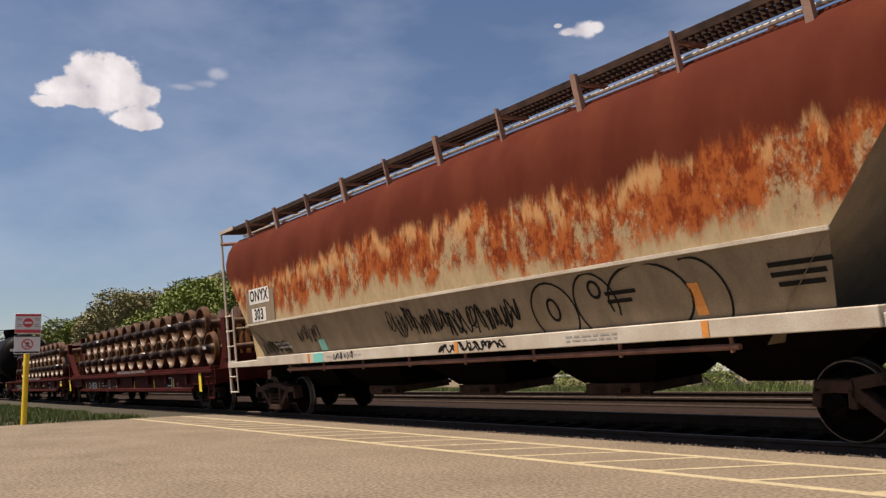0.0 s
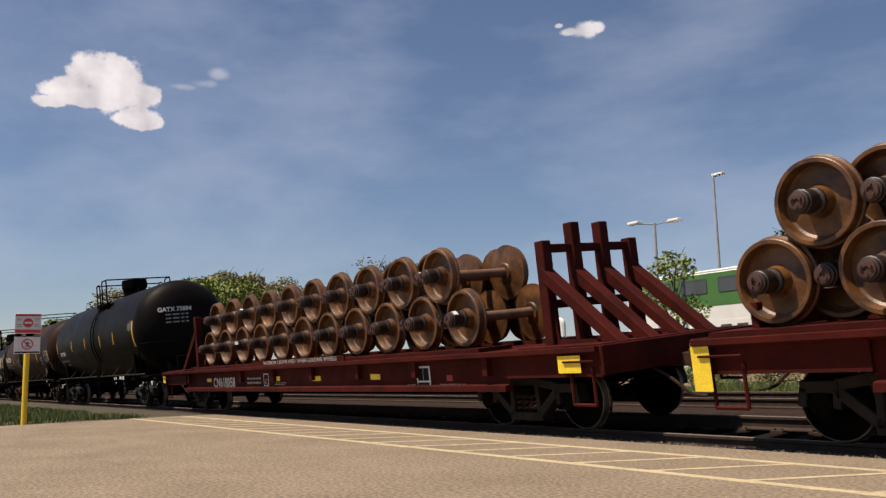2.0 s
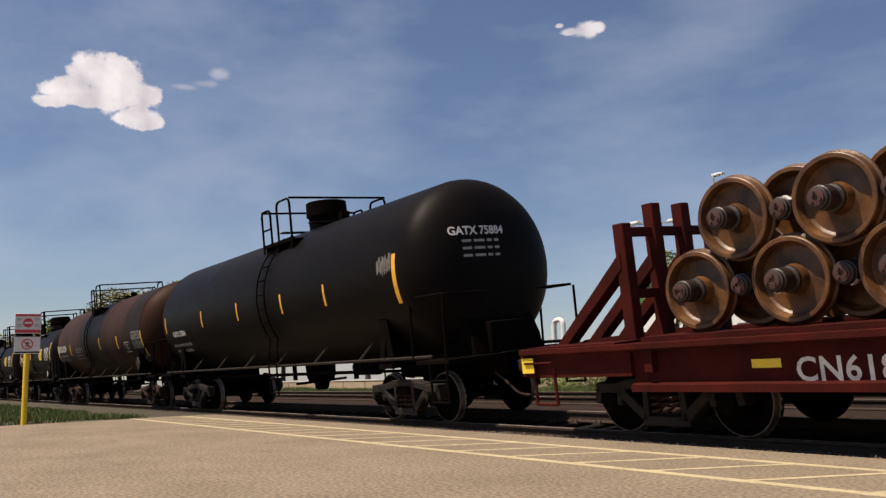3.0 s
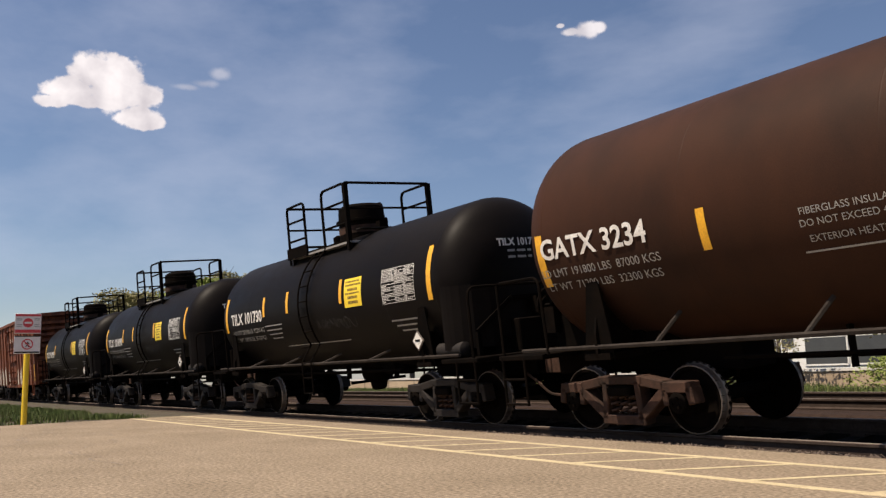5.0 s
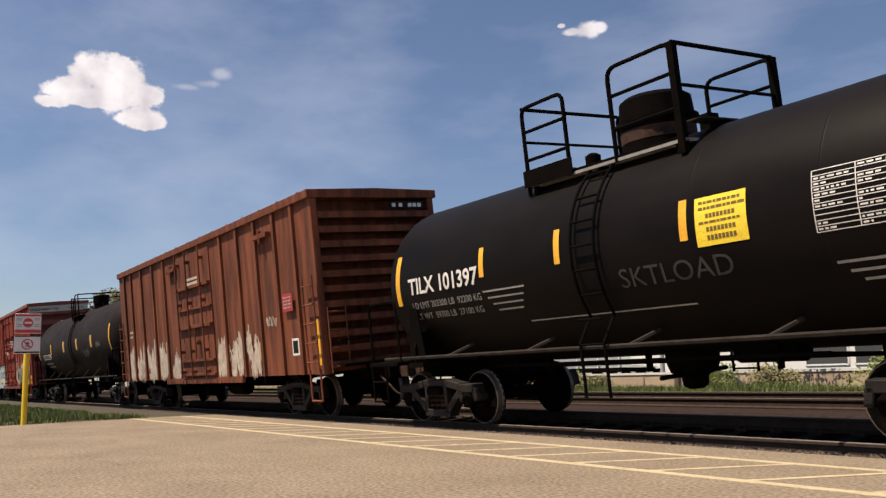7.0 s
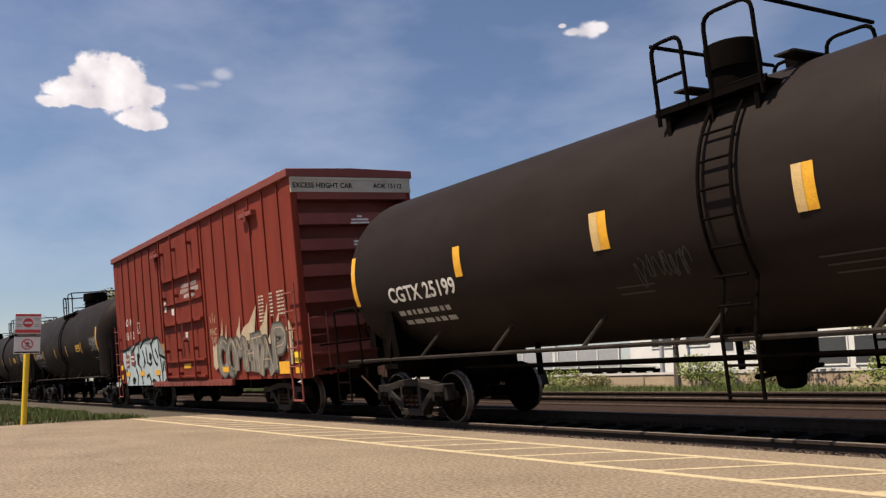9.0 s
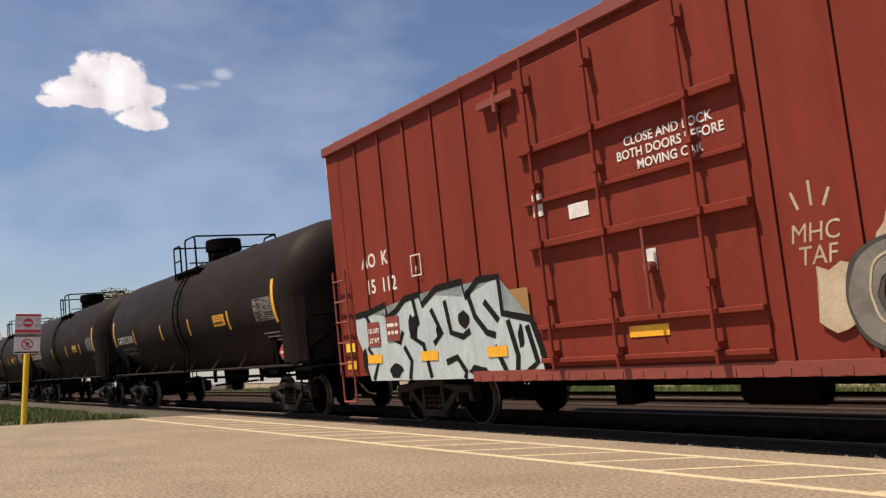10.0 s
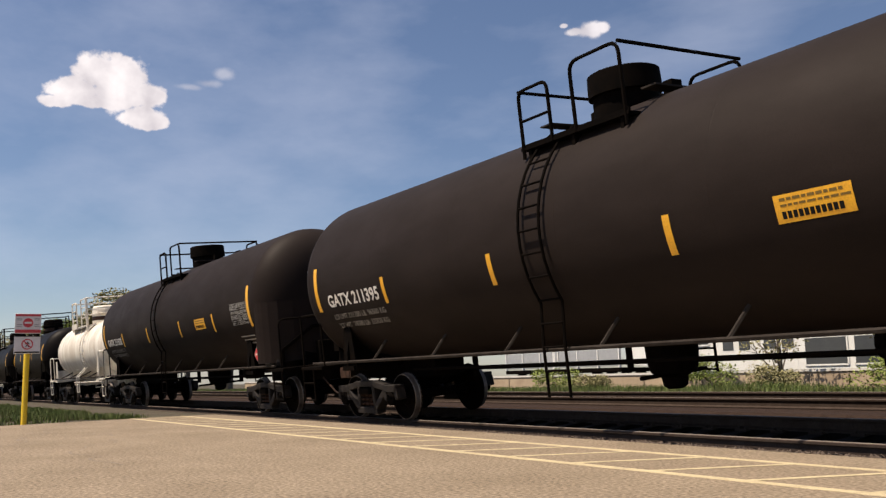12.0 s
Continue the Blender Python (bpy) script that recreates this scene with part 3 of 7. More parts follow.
    h1, h2 = p0 + 0.31 * L, p0 + (0.62 if high_rail else 0.55) * L
    for sd in (-1, 1):
        y = sd * edge
        rail = B()
        pipe(rail, bent([(p0, y, zt - 0.1), (p0, y, lo), (h1, y, lo), (h1, y, zt + 0.02)], 0.13), pr)
        low_hoop = part("platform_railing", rail, fit, car)
        rail = B()
        pipe(rail, bent([(h2, y, zt + 0.02), (h2, y, hi), (p1, y, hi), (p1, y, zt - 0.1)], 0.16), pr)
        high_hoop = part("platform_railing", rail, fit, car)
        if high_rail:
            rail = B()
            box(rail, p1 - 0.045, p1 + 0.045, y - 0.045, y + 0.045, zt - 0.12, hi)
            part("corner_post", rail, fit, high_hoop)
        for fr in ((0.35, 0.7) if high_rail else (0.5,)):
            rail = B()
            rod(rail, (p0, y, zt + fr * (lo - zt)), (h1, y, zt + fr * (lo - zt)), pr * 0.8, 6)
            part("mid_rail", rail, fit, low_hoop)
            if high_rail:
                rail = B()
                rod(rail, (h2, y, zt + fr * (hi - zt)), (p1, y, zt + fr * (hi - zt)), pr * 0.8, 6)
                part("mid_rail", rail, fit, high_hoop)
    for x, z1 in ((p0, lo), (p1, hi)):
        rail = B()
        rod(rail, (x, -edge, z1), (x, edge, z1), pr, 6)
        if high_rail:
            rod(rail, (x, -edge, (zt + z1) / 2 + 0.1), (x, edge, (zt + z1) / 2 + 0.1), pr * 0.8, 6)
        part("end_rail", rail, fit, car)
    dx = p0 + (0.58 if high_rail else dome[0]) * L
    housing = [(R - 0.1, 0.50), (R + 0.30, 0.50), (R + 0.31, 0.55), (R + 0.36, 0.55), (R + 0.37, 0.50), (R + 0.62, 0.48), (R + 0.68, 0.40), (R + 0.68, 0.05)] if high_rail else [
        (R - 0.1, 0.42), (R + 0.24, 0.42), (R + 0.25, 0.47), (R + 0.29, 0.47), (R + 0.56, 0.46), (R + 0.58, 0.43), (R + 0.58, 0.05)]
    bm = B()
    lathe(bm, [(h, w * dome[1]) for h, w in housing], "z", 24, (dx, 0, CZ))
    if not box_dome:
        housing_part = part("dome_housing", bm, fit, car, smooth=True)
        if high_rail:
            bm = B()
            lathe(bm, [(R + 0.06, 0.504), (R + 0.22, 0.504)], "z", 24, (dx, 0, CZ), caps=False)
            part("rust_band", bm, IRON_RUST, housing_part, "rusty foot of the housing", smooth=True)
    bm = B()
    box(bm, dx + 0.75, dx + 0.9, -0.1, 0.1, CZ + R - 0.05, CZ + R + 0.22)
    part("valve", bm, fit, car)
    bm = B()
    lathe(bm, [(R - 0.05, 0.12), (R + 0.2, 0.12), (R + 0.24, 0.05)], "z", 12, (p0 + 0.2, 0.15, CZ))
    part("valve", bm, fit, car)
    # reflective strips
    for x, w, h, zc in marks_x:
        bm = B()
        patch(bm, place, x - w / 2, x + w / 2, zc - h / 2, zc + h / 2)
        part("reflector_strip", bm, YELLOW, car, "yellow reflective strip")
    if mark:
        text, size, x, z = mark
        side_text(text, size, lambda a, b: place(x + a, z + b, 0.013), car, WHITE, "reporting_mark", bold=0.008)
        for i, line in enumerate(lines):
            side_text(line, 0.15, lambda a, b, i=i: place(x + 0.02 + a, z - 0.31 - 0.19 * i + b, 0.010), car, GREY_INK, "weight_line")
        for i, (w, dz) in enumerate(() if lines else ((1.55, 0.33), (1.35, 0.52))):
            bm = B()
            q = x - 0.9 + 0.06 * i
            rng = random.Random(i + int(abs(s)))
            while q < x - 0.9 + w:
                wd = rng.uniform(0.08, 0.26)
                patch(bm, place, q, q + wd, z - dz - 0.045, z - dz + 0.045, 1, 1)
                q += wd + 0.06
            part("stencil_line", bm, GREY_INK, car)
    if plate_at:
        x, z, w, h = plate_at
        bm = B()
        patch(bm, place, x - w / 2, x + w / 2, z - h / 2, z + h / 2)
        pl = part("placard", bm, YELLOW if tank_mat is TANK_GREY else YELLOW_BRIGHT, car, "bright yellow notice panel")
        # unreadable print: fine lines, and groups of heavier figures on the lower rows
        rng = random.Random(7)
        for k, (fz, fh, heavy) in enumerate(((0.38, 0.03, 0), (0.26, 0.03, 0), (0.10, 0.045, 1), (-0.03, 0.025, 0), (-0.17, 0.045, 1), (-0.34, 0.05, 1)) if h > 0.4 else ((0.33, 0.05, 0), (0.12, 0.04, 0), (-0.22, 0.13, 1))):
            q = x - w * (0.28 if heavy and h > 0.4 else 0.42)
            while q < x + w * (0.24 if heavy and h > 0.4 else 0.38):
                wd = w * (0.055 if heavy else rng.uniform(0.05, 0.13))
                bm = B()
                patch(bm, lambda a, b: place(a, b, 0.007), q, q + wd, z + h * (fz - fh), z + h * (fz + fh), 1, 1)
                part("unreadable_figure", bm, BLACK_INK if heavy and h < 0.4 else PLACARD_INK, pl)
                q += wd + w * 0.018
    if table_at:
        x, z, w, h = table_at
        bm = B()
        rng = random.Random(int(abs(s)))
        for k in range(12):
            zz = z + h / 2 - h * k / 11
            patch(bm, place, x - w / 2, x + w / 2, zz - 0.004, zz + 0.004, 4, 1)
            if k < 11:
                for q0, q1 in ((-0.48, -0.10), (-0.06, 0.18), (0.22, 0.47)):
                    q = x + w * q0
                    while q < x + w * q1 - 0.03 and rng.random() < 0.86:
                        wd = min(rng.uniform(0.02, 0.08), x + w * q1 - q)
                        patch(bm, place, q, q + wd, zz - h * 0.060, zz - h * 0.030, 1, 1)
                        q += wd + 0.02
        for u in (x - w / 2, x - w * 0.08, x + w * 0.2, x + w / 2):
            patch(bm, place, u - 0.005, u + 0.005, z - h / 2, z + h / 2, 1, 3)
        part("data_table", bm, WHITE if tank_mat is TANK else GREY_INK, car, "pale stencilled data table")
        bm = B()
        for k in range(3):
            patch(bm, place, x - w * 0.4 + 0.1 * k, x + w * 0.42 - 0.07 * k, z - h * 0.5 - 0.33 - 0.1 * k, z - h * 0.5 - 0.30 - 0.1 * k, 1, 1)
        part("stencil_line", bm, GREY_INK, car)
    couplers(car, sill)
    truck(car, -tx, rusty=tank_mat is TANK_BROWN)
    truck(car, tx, rusty=tank_mat is TANK_BROWN)
    return car


def diamond(car, x, z, size, mat, y=-1.46):
    """Square hazard placard standing on its corner in a steel holder."""
    bm = B()
    box(bm, -size / 2 - 0.02, size / 2 + 0.02, y, y + 0.015, -size / 2 - 0.02, size / 2 + 0.02, Matrix.Translation((x, 0, z)) @ Matrix.Rotation(radians(45), 4, "Y"))
    h = part("placard_holder", bm, STEEL, car)
    bm = B()
    box(bm, -size / 2, size / 2, y - 0.004, y - 0.001, -size / 2, size / 2, Matrix.Translation((x, 0, z)) @ Matrix.Rotation(radians(45), 4, "Y"))
    part("hazard_placard", bm, mat, h, "diamond hazard placard")
    bm = B()
    box(bm, x - size * 0.36, x + size * 0.36, y - 0.007, y - 0.005, z - size * 0.10, z + size * 0.10)
    part("bar", bm, WHITE if mat is HAZARD_RED else BLACK_INK, h)


def end_diamond(car, x, y, z, size, mat):
    """The same placard on the leading end."""
    turn = Matrix.Translation((x, y, z)) @ Matrix.Rotation(radians(45), 4, "X")
    bm = B()
    box(bm, -0.06, 0.0, -size / 2 - 0.02, size / 2 + 0.02, -size / 2 - 0.02, size / 2 + 0.02, turn)
    h = part("placard_holder", bm, STEEL, car)
    bm = B()
    box(bm, 0.001, 0.004, -size / 2, size / 2, -size / 2, size / 2, turn)
    part("hazard_placard", bm, mat, h, "diamond hazard placard")
    bm = B()
    box(bm, x + 0.005, x + 0.007, y - size * 0.36, y + size * 0.36, z - size * 0.12, z + size * 0.12)
    part("bar", bm, WHITE, h)


FAINT = material("faint_chalk", (0.030, 0.027, 0.024), (0.026, 0.023, 0.020), 0.8, scale=9, bump=0.03)
FAINT_GREY = material("grey_chalk", (0.16, 0.15, 0.145), (0.08, 0.075, 0.07), 0.8, scale=9, bump=0.03, spec=0.1)
FADED = material("bleached_yellow", (0.60, 0.42, 0.17), (0.48, 0.31, 0.12), 0.6, scale=7, bump=0.05)
HAZARD_RED = material("hazard_red", (0.50, 0.03, 0.03), (0.40, 0.03, 0.03), 0.5, scale=5, bump=0.03)


def head_text(car, text, half, CZ, R, size=0.2, z=0.75, y=-0.35, hd=0.70, bars=3):
    """Number and bars on the rounded tank end that leads."""
    def on(a, b):
        r = min(0.999, math.hypot(a, b) / R) ** (1 / 0.62)
        return (half - hd * (1 - math.sqrt(1 - r * r)) + 0.006, a, CZ + b)
    verts, faces = lettering(text, size, 1.0, 0.006)
    me = bpy.data.meshes.new("end_mark")
    me.from_pydata([on(a + y, b + z) for a, b, _ in verts], [], faces)
    me.materials.append(WHITE)
    part("end_mark", me, None, car)
    for k in range(bars):
        bm = B()
        zz, q = z - size * (0.95 + 0.62 * k), y - size * 1.6
        for w in (0.9, 1.1, 0.5, 0.5):
            vs = [bm.verts.new(on(a, b)) for a, b in ((q, zz), (q + w * size, zz), (q + w * size, zz + size * 0.22), (q, zz + size * 0.22))]
            bm.faces.new(vs)
            q += (w + 0.25) * size
        part("stencil_line", bm, GREY_INK, car)


def scribble(car, place, x0, x1, z0, z1, seed, mat, n=9, w=0.018, name="graffiti_tag", curl=0.5):
    """Scratched or sprayed strokes that curl over a surface."""
    rng = random.Random(seed)
    hx, hz, zm = (x1 - x0) / n, (z1 - z0) / 2, (z0 + z1) / 2
    for k in range(n):
        bm = B()
        # each stroke is one looping letter, written from left to right
        f1, f2, p1, p2 = rng.uniform(0.7, 1.6), rng.uniform(1.4, 2.8) * (0.6 + curl), rng.uniform(0, 6.28), rng.uniform(0, 6.28)
        lift, tall = rng.uniform(-0.25, 0.25) * hz, hz * rng.uniform(0.45, 0.72)
        line = []
        for i in range(25):
            t = i / 24
            x = x0 + hx * (k + 0.1 + 0.8 * t + 0.42 * math.sin(6.28 * f1 * t + p1))
            z = zm + lift + tall * math.sin(6.28 * f2 * t + p2) + 0.15 * tall * math.sin(15 * t + p1)
            line.append((min(x1, max(x0, x)), min(z1, max(z0, z))))
        prev = None
        for i, (x, z) in enumerate(line):
            u, q2 = line[max(0, i - 1)], line[min(24, i + 1)]
            dx, dz = q2[0] - u[0], q2[1] - u[1]
            g = math.hypot(dx, dz) or 1.0
            nx, nz = -dz / g * w, dx / g * w
            q = [bm.verts.new(place(x - nx, z - nz)), bm.verts.new(place(x + nx, z + nz))]
            if prev:
                bm.faces.new((prev[0], q[0], q[1], prev[1]))
            prev = q
        part(name, bm, mat, car, "hand-drawn graffiti stroke")


def on_tank(R, CZ, off=0.005):
    return lambda x, z: (x, -(R + off) * math.cos((z - CZ) / R), CZ + (R + off) * math.sin((z - CZ) / R))


SM = [(-4.62, .13, .85, 2.44), (-2.26, .11, .44, 2.48), (-0.60, .11, .46, 2.48), (1.50, .11, .46, 2.48), (4.58, .13, .90, 2.50)]
for s, num in ((-99.87, "TILX 101730"), (-112.5, "TILX 101698"), (-125.18, "TILX 101397")):
    c = tank_car(s, False, "short glossy black tank car with a high top railing", TANK, (num, 0.36, -3.32, 2.29), SM if s < -120 else [q if q[0] != -0.60 else (-0.98, *q[1:]) for q in SM], (2.0, 2.42, 0.66, 0.54), (3.60, 2.40, 1.05, 0.60),
                 length=10.7, ladder=-0.05, plat=(-1.44, 1.34), high_rail=True, sill=5.75, trucks=4.25, R=1.39, CZ=2.30, shield=True, lines=("LD LMT 203300 LB  92200 KG", "LT WT  59700 LB  27100 KG"))
    head_text(c, num, 5.35, 2.30, 1.39, 0.165, 0.55, -0.05, 0.62, 2)
    if num.endswith("397"):
        side_text("SKTLOAD", 0.34, lambda a, b: on_tank(1.39, 2.30, 0.009)(1.25 + a * 1.1, 1.92 + b), c, FAINT, "chalk_mark", label="faint chalked letters")
    else:
        for k in range(4):
            scribble(c, on_tank(1.39, 2.30), 0.3 + 0.4 * k, 0.75 + 0.4 * k, 1.75, 2.05, 3 + k + int(-s), FAINT, 2, 0.005, curl=0.3)
    diamond(c, 4.2, 1.42, 0.20, WHITE)
    bm = B()
    patch(bm, on_tank(1.39, 2.30), -1.5, 1.4, 1.50, 1.52, 1, 1)
    part("chalk_line", bm, GREY_INK, c)
    for k in range(4):
        bm = B()
        patch(bm, on_tank(1.39, 2.30), -2.3 + 0.08 * k, -1.35 - 0.05 * k, 2.03 - 0.1 * k, 2.055 - 0.1 * k, 1, 1)
        part("stencil_bar", bm, GREY_INK, c)
BIG = [(-6.95, .13, .85, 2.55), (-4.44, .10, .46, 2.32), (-1.44, .10, .46, 2.32), (1.17, .10, .46, 2.32), (4.18, .10, .46, 2.32), (7.0, .14, .95, 2.55)]
for s, num in ((-191.98, "GATX 211310"), (-209.44, "GATX 211395"), (-226.98, "GATX 211320")):
    c = tank_car(s, True, "long charcoal tank car with small yellow strips", TANK_GREY, (num, 0.32, -5.57, 2.29), BIG if s > -200 else [(1.80, *q[1:]) if q[0] == 1.17 else (4.55, *q[1:]) if q[0] == 4.18 else q for q in BIG], (3.54, 2.36, 0.8, 0.28), (6.4, 2.42, 1.05, 0.50),
                 length=15.8, ladder=0.36 if s > -200 else -0.42, plat=(-0.88, 1.06), dome=(0.46, 1.1), sill=8.3, trucks=6.3, R=1.62, CZ=2.66, shield=True, lines=("LD LMT 211700 LB  96000 KG", "LT WT  74300 LB  33700 KG"))
    head_text(c, num, 7.9, 2.66, 1.62, 0.175, 0.50, 0.05, 0.70, 2)
    diamond(c, 6.95, 1.44, 0.20, HAZARD_RED)
    end_diamond(c, 8.0, 0.80, 1.52, 0.20, HAZARD_RED)
c = tank_car(-69.0, True, "long black tank car with scratched graffiti", TANK, ("GATX 75884", 0.2, -5.4, 2.2), [(-6.5, .08, .45, 2.5), (-3.33, .08, .42, 2.48), (-0.77, .08, .42, 2.48), (1.8, .08, .42, 2.45), (3.86, .08, .42, 2.45), (6.52, .12, .85, 2.48)],
             length=14.7, ladder=0.9, plat=(0.36, 1.9), sill=7.7, trucks=5.7, R=1.56, CZ=2.6)
head_text(c, "GATX 75884", 7.35, 2.6, 1.56, 0.2, 0.55, -0.35)
scribble(c, on_tank(1.56, 2.6), 5.95, 6.42, 2.55, 3.0, 8, FAINT_GREY, 7, 0.008, curl=0.8)
c = tank_car(-85.5, True, "long brown and black tank car with rust staining", TANK_BROWN, ("GATX 3234", 0.37, -5.98, 2.43), [(-6.92, .13, .7, 2.3), (-4.28, .11, .46, 2.33), (-1.4, .08, .42, 2.36), (1.14, .08, .46, 2.36), (3.77, .13, .46, 2.30), (6.92, .13, .9, 2.1)], None, (6.3, 2.28, 1.08, .58),
             length=15.1, ladder=-0.85, plat=(-0.93, 0.60), sill=8.1, trucks=6.15, bands=((-2.2, 1.43, TANK), (5.0, 6.95, TANK_GREY)), box_dome=True, R=1.49, CZ=2.57, lines=("LD LMT 191800 LBS  87000 KGS", "LT WT  71200 LBS  32300 KGS"))
for q in ((4.70, 5.28, 1.90, 1.92), (4.70, 5.28, 2.24, 2.26), (4.70, 4.72, 1.90, 2.26), (5.26, 5.28, 1.90, 2.26), (4.94, 4.97, 1.96, 2.2), (5.08, 5.11, 1.96, 2.2)):
    bm = B()
    patch(bm, on_tank(1.49, 2.57), *q, 1, 2)
    part("plate_frame", bm, WHITE, c)
for k, line in enumerate(("FIBERGLASS INSULATION", "DO NOT EXCEED 450 F", "EXTERIOR HEATER PIPE")):
    side_text(line, 0.10, lambda a, b, k=k: (lambda x, z: on_tank(1.49, 2.57, 0.011)(x, z))(-2.58 - 0.06 * (k == 1) + a, (2.32, 2.20, 2.04)[k] + b), c, GREY_INK, "stencil_text")
bm = B()
patch(bm, on_tank(1.49, 2.57, 0.008), -3.2, -1.9, 1.90, 1.92, 1, 1)
part("stencil_bar", bm, GREY_INK, c)
diamond(c, 6.3, 1.5, 0.26, IRON_RUST)
head_text(c, "GATX 3234", 7.55, 2.57, 1.47, 0.22, 0.42, -0.15)
c = tank_car(-157.35, True, "long charcoal tank car with wide yellow reflective strips", TANK_GREY, ("CGTX 25199", 0.36, -5.28, 2.2), [(-7.4, .14, .9, 2.57), (-4.12, .18, .46, 2.55), (-1.1, .28, .47, 2.55), (1.67, .23, .47, 2.55), (4.4, .25, .47, 2.55), (7.4, .14, 1.0, 2.57)],
             length=16.05, ladder=0.7, plat=(-0.18, 1.2), sill=8.5, trucks=6.45, R=1.48, CZ=2.6, dome=(0.17, 0.72))
for x, w in ((-1.1, .28), (1.67, .23), (4.4, .25)):
    bm = B()
    patch(bm, on_tank(1.48, 2.6, 0.009), x - w / 2, x - 0.005, 2.315, 2.785)
    part("faded_strip", bm, FADED, c, "sun-bleached half of the strip")
scribble(c, on_tank(1.48, 2.6, 0.008), 2.75, 3.75, 1.88, 2.42, 21, FAINT_GREY, 7, 0.010, curl=0.9)
scribble(c, on_tank(1.48, 2.6, 0.008), 5.15, 5.85, 2.26, 2.52, 24, FAINT_GREY, 8, 0.008, curl=0.7)
scribble(c, on_tank(1.48, 2.6, 0.008), -0.70, 0.15, 1.75, 2.20, 27, FAINT, 6, 0.007, curl=0.3)
for x0, x1, z in ((-1.1, -0.5, 1.80), (-1.1, -0.55, 1.70), (1.6, 2.3, 1.84), (1.65, 2.25, 1.74), (1.7, 2.2, 1.64), (4.75, 5.6, 1.96), (4.8, 5.4, 1.86)):
    bm = B()
    patch(bm, on_tank(1.48, 2.6, 0.008), x0, x1, z - 0.011, z + 0.011, 1, 1)
    part("stencil_line", bm, FAINT, c)
tank_car(-240.6, False, "short white tank car with brown stains and a cream frame", WHITE_TANK, None, (), length=10.2, ladder=0.9, plat=(-1.9, 1.0), high_rail=True, sill=5.6, trucks=4.2, R=1.22, CZ=2.26, fit=WHITE_TANK)
tank_car(-253.2, False, "short black tank car far along the train", TANK, None, SM, length=10.6, ladder=-0.05, plat=(-1.42, 1.5), high_rail=True, sill=5.75, trucks=4.25, R=1.39, CZ=2.3)
tank_car(-266.2, False, "short black tank car at the far end", TANK, None, SM, length=10.6, ladder=-0.05, plat=(-1.42, 1.5), high_rail=True, sill=5.75, trucks=4.25, R=1.39, CZ=2.3)


# ------------------------------------------------------------------ box cars
TAN = material("tan_patch", (0.30, 0.165, 0.06), (0.22, 0.12, 0.045), 0.7, scale=6, bump=0.1)
PALE_END = material("pale_end_panel", (0.52, 0.47, 0.38), (0.38, 0.33, 0.26), 0.65, scale=2, bump=0.1, amount=0.8)
ICE = material("spray_ice_blue", (0.42, 0.49, 0.50), (0.30, 0.37, 0.38), 0.6, scale=3, bump=0.05, amount=0.8, stretch=(2, 2, 0.6))
SPRAY_GREY = material("spray_grey", (0.20, 0.185, 0.155), (0.10, 0.092, 0.078), 0.6, scale=2.2, bump=0.05, amount=1.0)
SPRAY_DARK = material("spray_dark_grey", (0.055, 0.05, 0.042), (0.030, 0.027, 0.023), 0.6, scale=3, bump=0.05, amount=1.0)
SPRAY_CREAM = material("spray_cream", (0.46, 0.38, 0.26), (0.36, 0.26, 0.17), 0.6, scale=3, bump=0.05, amount=0.9)
PEEL = material("peeling_white", (0.52, 0.46, 0.39), (0.34, 0.25, 0.18), 0.7, scale=5, bump=0.2, amount=0.9, third=(0.16, 0.06, 0.04), third_at=0.60)
TEAL_DARK = material("dark_blue_spray", (0.03, 0.075, 0.10), (0.02, 0.05, 0.07), 0.6, scale=4, bump=0.03)
RED_SIGN = material("placard_red", (0.34, 0.022, 0.022), (0.24, 0.02, 0.02), 0.6, scale=5, bump=0.05)


def flat_poly(bm, pts, y):
    """A flat painted shape on the side of a car."""
    f = bm.faces.new([bm.verts.new((x, y, z)) for x, z in pts])
    bmesh.ops.triangulate(bm, faces=[f])


def stroke(bm, pts, w, y):
    """A brush stroke of width w along points on the side."""
    prev = None
    P = [Vector((x, 0, z)) for x, z in pts]
    for i, p in enumerate(P):
        d = (P[min(i + 1, len(P) - 1)] - P[max(i - 1, 0)]).normalized()
        n = Vector((-d.z, 0, d.x)) * w / 2
        q = [bm.verts.new((p.x - n.x, y, p.z - n.z)), bm.verts.new((p.x + n.x, y, p.z + n.z))]
        if prev:
            bm.faces.new((prev[0], q[0], q[1], prev[1]))
        prev = q


def blob(x, z, rx, rz, rng, n=26, rough=0.12, square=0.8):
    out = []
    for k in range(n):
        a = 2 * math.pi * k / n
        c, s_ = math.cos(a), math.sin(a)
        r = 1 + rng.uniform(-rough, rough)
        out.append((x + rx * r * math.copysign(abs(c) ** square, c), z + rz * r * math.copysign(abs(s_) ** square, s_)))
    return out


def bars(car, x, z, w, h, rows, y, mat, seed=0, name="stencil_line"):
    rng = random.Random(seed)
    bm = B()
    for k in range(rows):
        zz = z + h / 2 - h * (k + 0.5) / rows
        q = x - w / 2
        while q < x + w / 2 - 0.03:
            wd = min(rng.uniform(0.07, 0.22), x + w / 2 - q)
            flat_poly(bm, [(q, zz - h / rows * 0.22), (q + wd, zz - h / rows * 0.22), (q + wd, zz + h / rows * 0.22), (q, zz + h / rows * 0.22)], y)
            q += wd + 0.04
    return part(name, bm, mat, car)


def plaque(car, x, z, w, h, y, mat, name="plaque", label=""):
    bm = B()
    box(bm, x - w / 2, x + w / 2, y - 0.003, y, z - h / 2, z + h / 2)
    return part(name, bm, mat, car, label)


def on_side(y):
    return lambda x, z: (x, y, z)


